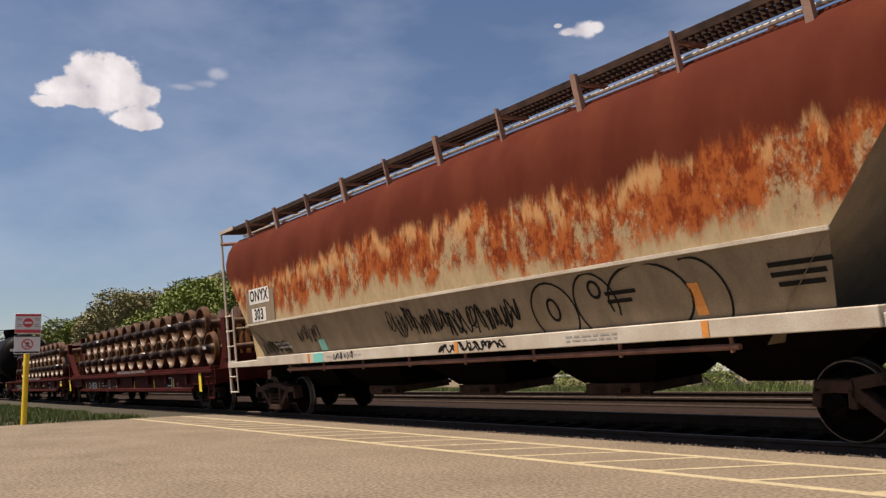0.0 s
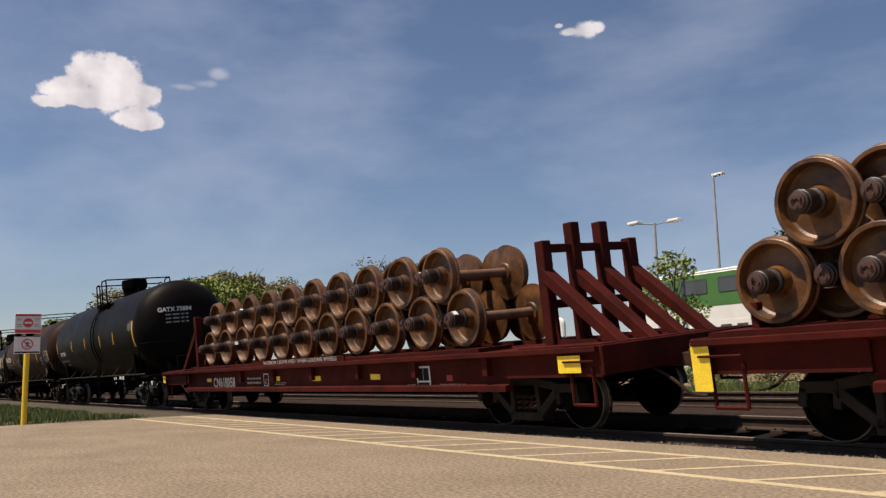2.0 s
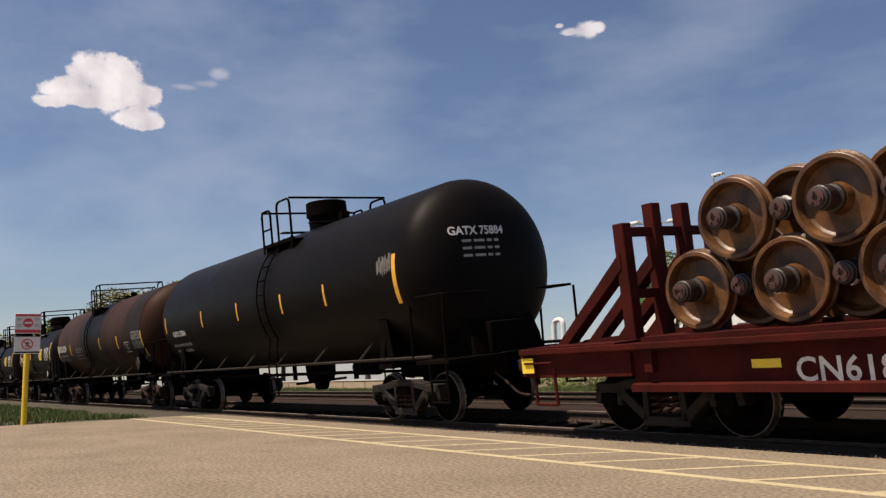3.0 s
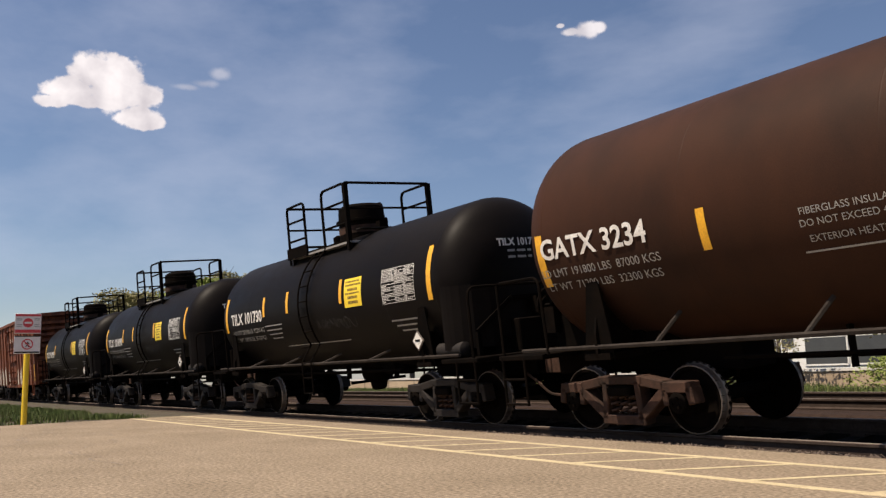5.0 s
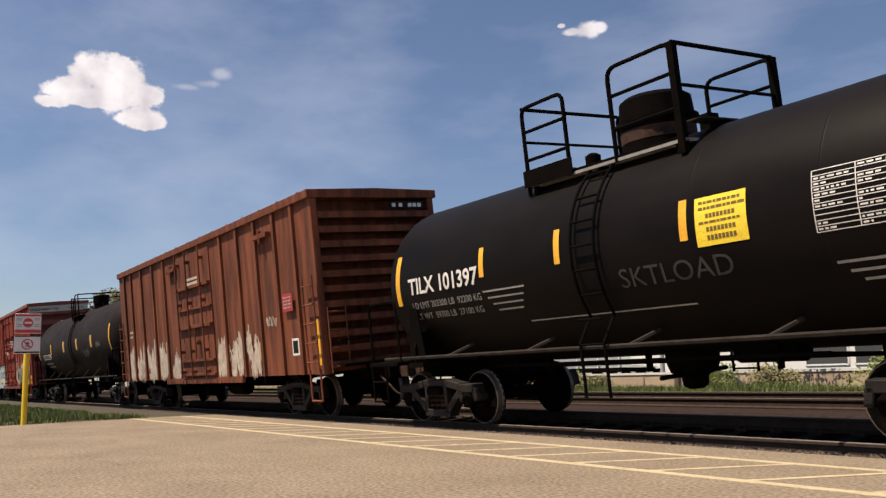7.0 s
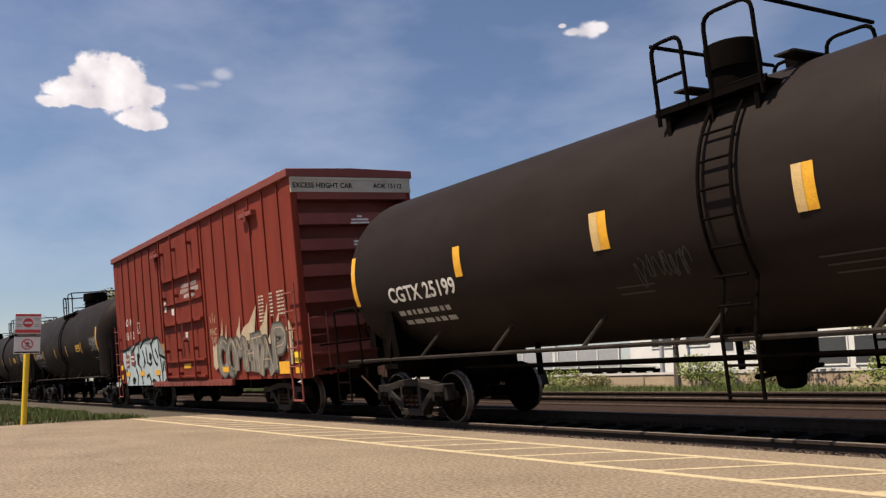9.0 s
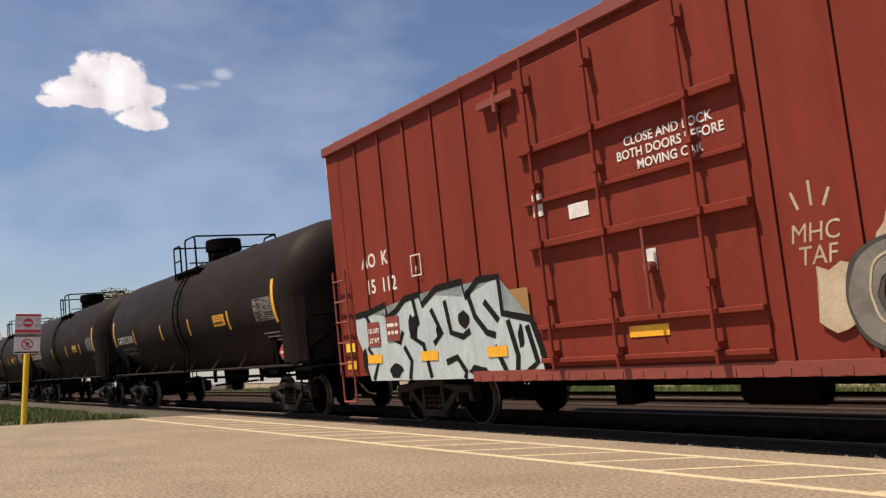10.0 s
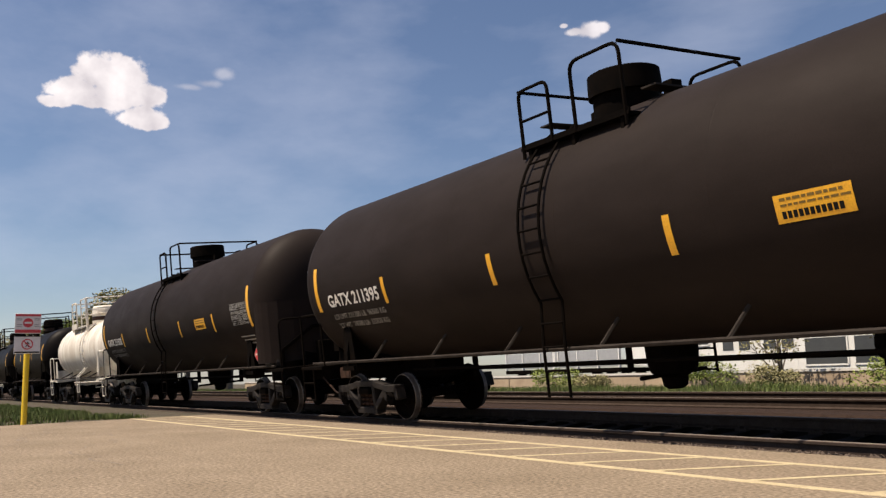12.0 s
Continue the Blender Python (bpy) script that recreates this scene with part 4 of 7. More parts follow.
def box_car(s, half, top, label, mat, end_mat, posts, post_w, post_d, door, low, gaps, end_top):
    car = car_base("box_car", s, label, "box car")
    Y = 1.47
    bm = B()
    box(bm, -half + 0.46, half - 0.46, -Y, Y, low, top - 0.14)
    part("body", bm, mat, car)
    bm = B()
    prism(bm, [(-Y - 0.08, top - 0.20), (Y + 0.08, top - 0.20), (Y + 0.08, top - 0.03), (0, top), (-Y - 0.08, top - 0.03)], -half - 0.03, half + 0.03)
    roof = part("roof", bm, end_mat, car, bevel=0.01)
    for k in range(15):
        x = -half + 0.5 + k * (2 * half - 1) / 14
        bm = B()
        prism(bm, [(-Y - 0.05, top - 0.032), (0, top + 0.0), (0, top + 0.03), (-Y - 0.05, top - 0.005)], x - 0.03, x + 0.03)
        prism(bm, [(Y + 0.05, top - 0.032), (0, top + 0.0), (0, top + 0.03), (Y + 0.05, top - 0.005)], x - 0.03, x + 0.03)
        part("roof_seam", bm, end_mat, roof)
    for sd in (-1, 1):
        for x in posts:
            bm = B()
            y0, y1 = sorted((sd * Y, sd * (Y + post_d)))
            box(bm, x - post_w / 2, x + post_w / 2, y0, y1, low, top - 0.20)
            part("side_post", bm, mat, car)
        bm = B()
        y0, y1 = sorted((sd * (Y - 0.02), sd * (Y + 0.05)))
        box(bm, door[0] - 1.6, door[1] + 1.8, y0, y1, low - 0.13, low + 0.02)
        for k in range(22):
            x = door[0] - 1.5 + k * (door[1] - door[0] + 3.2) / 21
            box(bm, x - 0.06, x + 0.06, y0 - 0.01, y1 + 0.01, low - 0.12, low - 0.04)
        part("door_track", bm, end_mat, car)
        # corner posts
        for e in (-1, 1):
            bm = B()
            x0, x1 = sorted((e * half, e * (half - 0.48)))
            y0, y1 = sorted((sd * (Y - 0.14), sd * (Y + 0.012)))
            box(bm, x0, x1, y0, y1, low - 0.02, top - 0.2)
            part("corner_post", bm, mat, car, bevel=0.012)
        # door with beams, locking rods, cranks
        bm = B()
        y0, y1 = sorted((sd * Y, sd * (Y + 0.035)))
        box(bm, door[0], door[1], y0, y1, low + 0.05, top - 0.32)
        dr = part("door", bm, mat, car, "closed plug door with locking bars", bevel=0.008)
        H = top - low
        for fr, w in ((0.665, 0.09), (0.505, 0.05), (0.375, 0.09), (0.13, 0.06), (0.03, 0.06)):
            bm = B()
            y0, y1 = sorted((sd * (Y + 0.034), sd * (Y + 0.034 + w)))
            box(bm, door[0], door[1], y0, y1, low + fr * H - w / 2, low + fr * H + w / 2)
            part("door_beam", bm, mat, dr, bevel=0.006)
        for fr in (0.09, 0.42, 0.83):
            bm = B()
            x = door[0] + fr * (door[1] - door[0])
            rod(bm, (x, sd * (Y + 0.15), low + 0.02), (x, sd * (Y + 0.15), top - 0.22), 0.024, 8)
            for q in (0.05, 0.2, 0.375, 0.55, 0.665, 0.85):
                z = low + q * H
                y0, y1 = sorted((sd * (Y + 0.03), sd * (Y + 0.18)))
                box(bm, x - 0.045, x + 0.045, y0, y1, z - 0.04, z + 0.04)
            part("locking_rod", bm, mat, dr)
        bm = B()
        rod(bm, (door[0] + 0.6 * (door[1] - door[0]), sd * (Y + 0.17), low + 0.15 * H), (door[0] + 0.6 * (door[1] - door[0]), sd * (Y + 0.17), low + 0.36 * H), 0.022, 8)
        lathe(bm, [(sd * (Y + 0.06), 0.06), (sd * (Y + 0.17), 0.06)], "y", 12, (door[0] + 0.6 * (door[1] - door[0]), 0, low + 0.26 * H))
        part("door_crank", bm, end_mat, dr)
        # upper door rail brackets
        for x in (door[0] - 0.35, door[1] + 3.6):
            bm = B()
            y0, y1 = sorted((sd * Y, sd * (Y + 0.13)))
            box(bm, x - 0.4, x + 0.4, y0, y1, top - 0.66, top - 0.56)
            rod(bm, (x, sd * (Y + 0.1), top - 0.50), (x, sd * (Y + 0.1), top - 0.78), 0.05, 8)
            part("door_stop", bm, end_mat, car)
        # ladders at both ends of the side
        for e in (-1, 1):
            bm = B()
            grab(bm, e * (half - 0.27), low + 0.05, low + 1.95, sd * (Y + 0.10), 0.46, 5, 0.016)
            for dx in (-0.23, 0.23):
                pipe(bm, bent([(e * (half - 0.27) + dx, sd * (Y + 0.08), low + 0.1), (e * (half - 0.27) + dx, sd * (Y + 0.08), 0.42)], 0.1), 0.022)
            rod(bm, (e * (half - 0.27) - 0.23, sd * (Y + 0.08), 0.42), (e * (half - 0.27) + 0.23, sd * (Y + 0.08), 0.42), 0.024, 6)
            part("ladder", bm, end_mat, car)
    # corrugated ends: deep pressed channels between proud bands
    for e in (-1, 1):
        bm = B()
        x0, x1 = sorted((e * (half - 0.46), e * (half - 0.42)))
        box(bm, x0, x1, -Y + 0.05, Y - 0.05, low, top - 0.2)
        part("end_wall", bm, end_mat, car)
        for z0, z1 in gaps:
            bm = B()
            a, b = half - 0.43, half + 0.03
            prism(bm, [(e * a, z0 + 0.02), (e * b, z0 + 0.01), (e * b, z1), (e * a, z1 + 0.01)], -Y + 0.13, Y - 0.13, "xz")
            part("end_band", bm, end_mat, car)
        if end_top:
            bm = B()
            x0, x1 = sorted((e * (half - 0.22), e * (half + 0.035)))
            box(bm, x0, x1, -Y, Y, end_top, top - 0.21)
            for z in (end_top + 0.03, top - 0.24):
                x2, x3 = sorted((e * (half + 0.03), e * (half + 0.055)))
                box(bm, x2, x3, -Y, Y, z - 0.03, z + 0.03)
            part("end_panel", bm, PALE_END, car, "pale painted panel")
        # end ladder, crossover platform, brake wheel
        for yy in (-1.15, 1.12):
            bm = B()
            for dy in (-0.2, 0.2):
                rod(bm, (e * (half + 0.10), yy + dy, low), (e * (half + 0.10), yy + dy, low + 1.3), 0.018, 6)
            for k in range(4):
                rod(bm, (e * (half + 0.11), yy - 0.2, low + 0.12 + 0.36 * k), (e * (half + 0.11), yy + 0.2, low + 0.12 + 0.36 * k), 0.016, 6)
            part("end_ladder", bm, end_mat, car)
        bm = B()
        x0, x1 = sorted((e * half, e * (half + 0.34)))
        box(bm, x0, x1, -1.2, 1.2, low + 0.10, low + 0.15)
        rod(bm, (e * (half + 0.2), -1.2, low + 0.62), (e * (half + 0.2), 1.2, low + 0.66), 0.018, 6)
        part("crossover_platform", bm, IRON, car)
        bm = B()
        box(bm, min(e * (half - 1.0), e * (half + 0.5)), max(e * (half - 1.0), e * (half + 0.5)), -0.32, 0.32, 0.70, 1.06)
        part("draft_sill", bm, IRON, car, bevel=0.02)
    bm = B()
    hand_wheel(bm, half + 0.21, 0.62, low + 1.15, 0.28)
    part("brake_wheel", bm, IRON, car)
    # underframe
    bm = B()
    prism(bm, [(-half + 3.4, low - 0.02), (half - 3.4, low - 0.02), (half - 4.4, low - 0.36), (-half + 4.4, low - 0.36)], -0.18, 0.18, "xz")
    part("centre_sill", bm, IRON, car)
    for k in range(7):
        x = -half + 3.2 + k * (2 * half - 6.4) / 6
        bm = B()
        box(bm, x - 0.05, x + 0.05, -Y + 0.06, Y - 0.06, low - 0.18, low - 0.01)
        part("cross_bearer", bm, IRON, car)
    bm = B()
    lathe(bm, [(-0.5, 0.1), (-0.46, 0.17), (0.46, 0.17), (0.5, 0.1)], "x", 14, (1.2, -0.75, low - 0.34))
    box(bm, -1.2, -0.9, -0.9, -0.5, low - 0.52, low - 0.14)
    rod(bm, (-half + 3, -0.5, low - 0.42), (half - 3, -0.5, low - 0.42), 0.022, 6)
    part("brake_gear", bm, IRON, car, smooth=True)
    couplers(car, half + 0.5)
    truck(car, -half + 2.2)
    truck(car, half - 2.2)
    return car


UNDER = ("truck", "wheelset", "coupler", "side_frame", "bolster", "spring", "axle")


def tall_box_car():
    bands = [(4.02 - 0.545 * k, 4.27 - 0.545 * k) for k in range(6)]
    posts = [1.72 + 0.84 * k for k in range(7)] + [-2.35 - 0.83 * k for k in range(6)]
    shift = 0.11
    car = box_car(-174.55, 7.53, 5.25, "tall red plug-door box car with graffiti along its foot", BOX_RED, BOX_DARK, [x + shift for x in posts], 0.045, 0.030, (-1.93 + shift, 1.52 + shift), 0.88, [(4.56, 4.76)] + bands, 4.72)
    # the body sits a little behind the middle of its trucks
    for piece in car.children:
        if not piece.name.split(".")[0] in UNDER:
            piece.location.x -= shift
    y = -1.504
    side_text("AO  K", 0.34, lambda a, b: (-6.18 + a, -1.4735, 2.88 + b), car, WHITE, "reporting_mark", bold=0.006)
    side_text("15  112", 0.34, lambda a, b: (-6.02 + a, -1.4735, 2.42 + b), car, WHITE, "reporting_mark", bold=0.006)
    side_text("F", 0.14, lambda a, b: (-4.81 + a, y, 2.56 + b), car, WHITE, "plate_mark")
    bm = B()
    for q in (([(-4.95, 2.47), (-4.67, 2.47)]), ([(-4.95, 2.80), (-4.67, 2.80)]), ([(-4.95, 2.46), (-4.95, 2.81)]), ([(-4.67, 2.46), (-4.67, 2.81)])):
        stroke(bm, q, 0.02, y)
    part("plate_frame", bm, WHITE, car)
    for k, line in enumerate(("CLOSE AND LOCK", "BOTH DOORS BEFORE", "MOVING CAR")):
        side_text(line, 0.15, lambda a, b, k=k: (0.55 + a, -1.512, 3.50 - 0.15 * k + b), car, WHITE, "door_notice", bold=0.003)
    side_text("EXCESS HEIGHT CAR", 0.15, lambda a, b: (7.4585, -0.72 + a, 4.86 + b), car, BLACK_INK, "end_notice", bold=0.004)
    side_text("AOK 15112", 0.15, lambda a, b: (7.4585, 0.88 + a, 4.86 + b), car, BLACK_INK, "end_mark", bold=0.004)
    for k in range(3):
        bm = B()
        for r in range(3):
            z = 4.19 - 0.545 * k - 0.07 * r
            yy = 0.1 + (0.06 * r if k else 0.0)
            w = (0.12, 0.42, 0.46)[r] if k == 0 else (0.40, 0.52, 0.48)[r]
            bm.faces.new([bm.verts.new((7.455, a, b)) for a, b in ((yy - w / 2, z - 0.02), (yy + w / 2, z - 0.02), (yy + w / 2, z + 0.02), (yy - w / 2, z + 0.02))])
        part("stencil_line", bm, WHITE, car)
    bm = B()
    box(bm, 7.46, 7.475, 0.15, 0.65, 1.62, 1.98)
    part("route_board", bm, TAN, car, "bare plywood route board")
    bars(car, 5.45, 2.45, 0.30, 0.62, 8, y, PALE_END, 3)
    bars(car, 6.02, 2.50, 0.16, 0.55, 7, y, PALE_END, 5)
    bars(car, 6.55, 2.50, 0.42, 0.55, 7, y, PALE_END, 9)
    plaque(car, -2.40, 1.80, 0.58, 0.42, y, TAN, "patch_panel", "tan primer patch")
    plaque(car, -0.05, 1.30, 0.6, 0.13, -1.512, YELLOW, "reflector")
    plaque(car, 2.93, 1.14, 0.42, 0.13, y - 0.012, YELLOW, "reflector")
    plaque(car, 6.5, 1.11, 0.56, 0.26, y - 0.012, YELLOW, "reflector")
    plaque(car, 7.14, 1.36, 0.30, 0.12, -1.492, YELLOW_BRIGHT, "reflector")
    plaque(car, 7.14, 1.24, 0.30, 0.10, -1.492, YELLOW_BRIGHT, "reflector")
    plaque(car, 7.14, 1.05, 0.30, 0.15, -1.492, YELLOW, "reflector")
    plaque(car, -7.30, 1.40, 0.34, 0.16, -1.492, YELLOW_BRIGHT, "reflector")
    plaque(car, -7.30, 1.08, 0.34, 0.15, -1.492, YELLOW, "reflector")
    for x, w in ((-6.4, 0.5), (-4.66, 0.5), (-2.9, 0.46)):
        plaque(car, x, 1.17, w, 0.15, y - 0.012, YELLOW, "reflector")
    for x, z, w, h in ((-0.95, 2.86, 0.35, 0.18), (0.1, 2.1, 0.2, 0.25), (-1.7, 3.05, 0.2, 0.3)):
        plaque(car, x, z, w, h, -1.512, WHITE, "notice")
    for n, word in enumerate(("MHC", "TAF")):
        side_text(word, 0.26, lambda a, b, n=n: (2.12 + a * 0.9 + 0.15 * b, -1.4735, 2.10 - 0.22 * n + b), car, SPRAY_CREAM, "graffiti_tag")
    for q in ([(1.98, 2.34), (1.92, 2.52)], [(2.12, 2.36), (2.12, 2.60)], [(2.24, 2.34), (2.32, 2.50)]):
        bm = B()
        stroke(bm, q, 0.03, -1.4735)
        part("graffiti_spark", bm, SPRAY_CREAM, car)
    for x, z, words in ((-6.36, 1.60, ("LD LMT", "LT WT")), (-5.70, 1.66, ())):
        plaque(car, x, z, 0.42, 0.42, y - 0.014, BOX_DARK, "load_panel", "freshly painted dark red load panel")
        for n, word in enumerate(words):
            side_text(word, 0.11, lambda a, b, n=n: (x + 0.02 + a, y - 0.020, z + 0.055 - 0.17 * n + b), car, WHITE, "load_mark", bold=0.004)
        if not words:
            bars(car, x, z, 0.34, 0.26, 2, y - 0.019, WHITE, 2)
    # thin dark strip along each side post, painted in for the post's shadow
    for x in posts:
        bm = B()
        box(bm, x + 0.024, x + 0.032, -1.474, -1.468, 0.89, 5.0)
        part("post_shade_line", bm, BLACK_INK, car)
    # pale letters with black outlines
    rng = random.Random(11)
    top = [(-6.98, 1.95), (-6.5, 1.98), (-5.9, 2.08), (-5.85, 1.86), (-5.55, 1.95), (-5.25, 2.12), (-4.8, 2.16), (-4.75, 1.98), (-4.3, 2.2), (-3.6, 2.24), (-3.55, 2.0), (-3.2, 2.22), (-2.72, 2.22), (-2.7, 1.7), (-2.1, 1.58), (-1.95, 1.2), (-1.85, 0.80)]
    low = [(-5.0, 0.79), (-6.6, 0.79), (-6.75, 1.2), (-6.98, 1.6)]
    bm = B()
    flat_poly(bm, top + low, y - 0.004)
    part("graffiti_fill", bm, ICE, car, "pale blue graffiti letters with black outlines")
    bm = B()
    stroke(bm, top, 0.11, y - 0.008)
    for pts in ([(-6.6, 1.95), (-6.35, 1.6), (-6.6, 1.35), (-6.3, 1.1), (-6.5, 0.8)], [(-5.9, 1.9), (-5.75, 1.5), (-5.5, 1.42), (-5.4, 1.6)], [(-5.4, 1.35), (-5.2, 1.1), (-5.3, 0.8)],
                [(-5.0, 2.1), (-4.9, 1.7), (-5.15, 1.5), (-4.8, 1.35), (-4.65, 0.82)], [(-4.5, 1.9), (-4.25, 1.5), (-4.5, 1.35)], [(-4.2, 1.05), (-3.9, 1.12), (-3.7, 0.9), (-3.75, 0.8)],
                [(-4.1, 2.0), (-4.0, 1.5), (-3.7, 1.42), (-3.5, 1.5)], [(-3.5, 2.1), (-3.35, 1.7), (-3.1, 1.45), (-2.9, 1.4)], [(-3.1, 1.9), (-2.8, 1.6)], [(-2.95, 1.25), (-2.7, 0.82)],
                [(-2.6, 1.6), (-2.45, 1.1), (-2.5, 0.82)], [(-2.2, 1.5), (-2.05, 1.0), (-2.3, 0.85)]):
        stroke(bm, pts, 0.10, y - 0.008)
    for cx, cz, rx, rz in ((-6.75, 1.15, 0.10, 0.22), (-5.05, 1.62, 0.14, 0.24), (-3.62, 1.68, 0.16, 0.14), (-5.75, 0.95, 0.22, 0.12), (-3.4, 0.9, 0.2, 0.10), (-2.35, 1.35, 0.08, 0.16), (-4.35, 1.55, 0.07, 0.10)):
        flat_poly(bm, blob(cx, cz, rx, rz, rng, 12, 0.25, 1.2), y - 0.008)
    part("graffiti_outline", bm, BLACK_INK, car)
    # grey bubble letters, with cream flames above
    bm = B()
    for x, z, w, h in ((2.75, 2.05, 0.16, 0.42), (3.05, 2.0, 0.12, 0.36), (3.9, 2.1, 0.2, 0.34), (4.45, 2.15, 0.7, 0.45), (5.4, 2.1, 0.4, 0.5), (6.0, 2.0, 0.4, 0.35)):
        flat_poly(bm, [(x - w, z - h), (x + w * 0.6, z - h), (x + w, z + h * 0.9), (x + w * 0.3, z + h * 0.1), (x - w * 0.2, z - h * 0.1)], y - 0.002)
    flat_poly(bm, blob(2.28, 1.45, 0.22, 0.34, rng, 14, 0.2), y - 0.002)
    flat_poly(bm, blob(6.85, 1.65, 0.18, 0.42, rng, 14, 0.25), y - 0.002)
    part("graffiti_flames", bm, SPRAY_CREAM, car)
    shapes = {"c": [[(.6, .6), (.1, .9), (-.5, .65), (-.7, 0), (-.5, -.65), (.1, -.9), (.6, -.6)]],
              "o": [[(math.cos(k * .5236) * .62, math.sin(k * .5236) * .88) for k in range(13)]],
              "m": [[(-.7, -.9), (-.62, .8), (0, .05), (.62, .8), (.7, -.9)]],
              "h": [[(-.55, .9), (-.5, -.9)], [(.55, .9), (.5, -.9)], [(-.5, 0), (.5, .05)]],
              "t": [[(-.8, .75), (.8, .85)], [(0, .8), (.1, -.95)]],
              "a": [[(-.75, -.95), (-.05, .85), (.7, -.95)], [(-.4, -.3), (.4, -.3)]],
              "p": [[(-.5, -.95), (-.5, .85), (.35, .85), (.65, .45), (.3, .05), (-.4, 0)]]}
    spots = [("c", 2.80, 1.45, 0.42, 0.42), ("o", 3.38, 1.42, 0.40, 0.40), ("m", 3.98, 1.48, 0.40, 0.42), ("h", 4.55, 1.42, 0.38, 0.40), ("t", 5.00, 1.44, 0.42, 0.42), ("a", 5.52, 1.40, 0.46, 0.44), ("p", 6.28, 1.52, 0.50, 0.48)]
    for k, (key, x, z, rx, rz) in enumerate(spots):
        letter = None
        for n, (w, mat, name, off) in enumerate(((0.36, SPRAY_DARK, "graffiti_outline", 0.004), (0.27, SPRAY_GREY, "graffiti_fill", 0.009), (0.022, SPRAY_CREAM, "graffiti_highlight", 0.014))):
            for q in shapes[key]:
                pts = [(x + rx * u + (0.07 if n == 2 else 0) + rng.uniform(-.015, .015), z + rz * v + (0.05 if n == 2 else 0)) for u, v in q]
                pts = [(p.x, p.z) for p in bent([(u, 0, v) for u, v in pts], 0.09, 3)] if len(pts) > 2 else pts
                bm = B()
                stroke(bm, pts, w, y - off - 0.0007 * k)
                ob = part(name, bm, mat, letter or car, "grey bubble graffiti letter" if letter is None else "")
                letter = letter or ob
    bm = B()
    flat_poly(bm, [(5.9, 1.02), (6.6, 1.0), (6.75, 1.3), (6.4, 1.22), (6.1, 1.25)], y - 0.003)
    part("graffiti_flash", bm, TEAL_DARK, car)


tall_box_car()


def rusty_box_car():
    bands = [(4.02 - 0.30 * k, 4.16 - 0.30 * k) for k in range(11)]
    posts = [2.44, 3.57, 4.68, 5.76, 6.73, -2.41, -3.59, -4.85, -6.05, -6.9]
    car = box_car(-140.3, 7.62, 4.64, "rusty brown box car with peeling white patches", BOX_RUST, BOX_RUST, posts, 0.12, 0.06, (-1.14, 1.55), 0.94, bands, None)
    y = -1.475
    rng = random.Random(5)
    for n, (x0, x1) in enumerate(((-6.8, -6.15), (-5.98, -4.95), (-4.75, -3.7), (-3.45, -2.5), (-2.2, -1.4), (1.75, 2.35), (2.6, 3.45), (3.7, 4.55))):
        for _ in range(13):
            bm = B()
            cx, cz = rng.uniform(x0 + 0.12, x1 - 0.12), rng.uniform(1.05, 1.75 if n != 4 else 1.4)
            flat_poly(bm, blob(cx, cz, min(rng.uniform(0.05, 0.17), cx - x0 + 0.05, x1 - cx + 0.05), min(cz - 0.96, rng.uniform(0.12, 0.42)), rng, 24, 0.45), y - 0.0010 * (_ + 1))
            part("peeling_patch", bm, PEEL, car, "ragged peeling white paint")
    plaque(car, 6.26, 2.46, 0.52, 0.38, y - 0.06, RED_SIGN, "placard", "red notice panel")
    bars(car, 6.26, 2.46, 0.40, 0.28, 4, y - 0.066, GREY_INK, 4)
    plaque(car, 7.50, 1.57, 0.10, 0.92, -1.485, YELLOW, "reflector")
    plaque(car, 4.45, 1.5, 0.08, 0.4, y - 0.002, YELLOW, "reflector")
    plaque(car, 6.38, 1.52, 0.34, 0.36, y - 0.002, WHITE, "notice")
    plaque(car, 6.38, 1.52, 0.24, 0.26, y - 0.006, BLACK_INK, "notice")
    for z in (3.62, 3.50):
        plaque(car, 0.15, z, 0.9, 0.07, -1.512, PALE_END, "notice")
    bm = B()
    box(bm, 7.64, 7.652, 0.35, 1.2, 4.20, 4.36)
    pl = part("number_panel", bm, BLACK_INK, car)
    bm = B()
    for q in (0.45, 0.62, 0.85, 0.97, 1.09):
        box(bm, 7.653, 7.656, q - 0.045, q + 0.045, 4.24, 4.32)
    part("stencil_line", bm, WHITE, pl)
    bars(car, -6.45, 2.45, 0.4, 0.3, 2, y - 0.002, PALE_END, 8)
    scribble(car, on_side(y - 0.003), 2.0, 4.4, 1.2, 1.9, 31, PEEL, 9, 0.02)
    scribble(car, on_side(y - 0.003), 4.95, 5.5, 1.98, 2.28, 33, PEEL, 5, 0.009)


rusty_box_car()


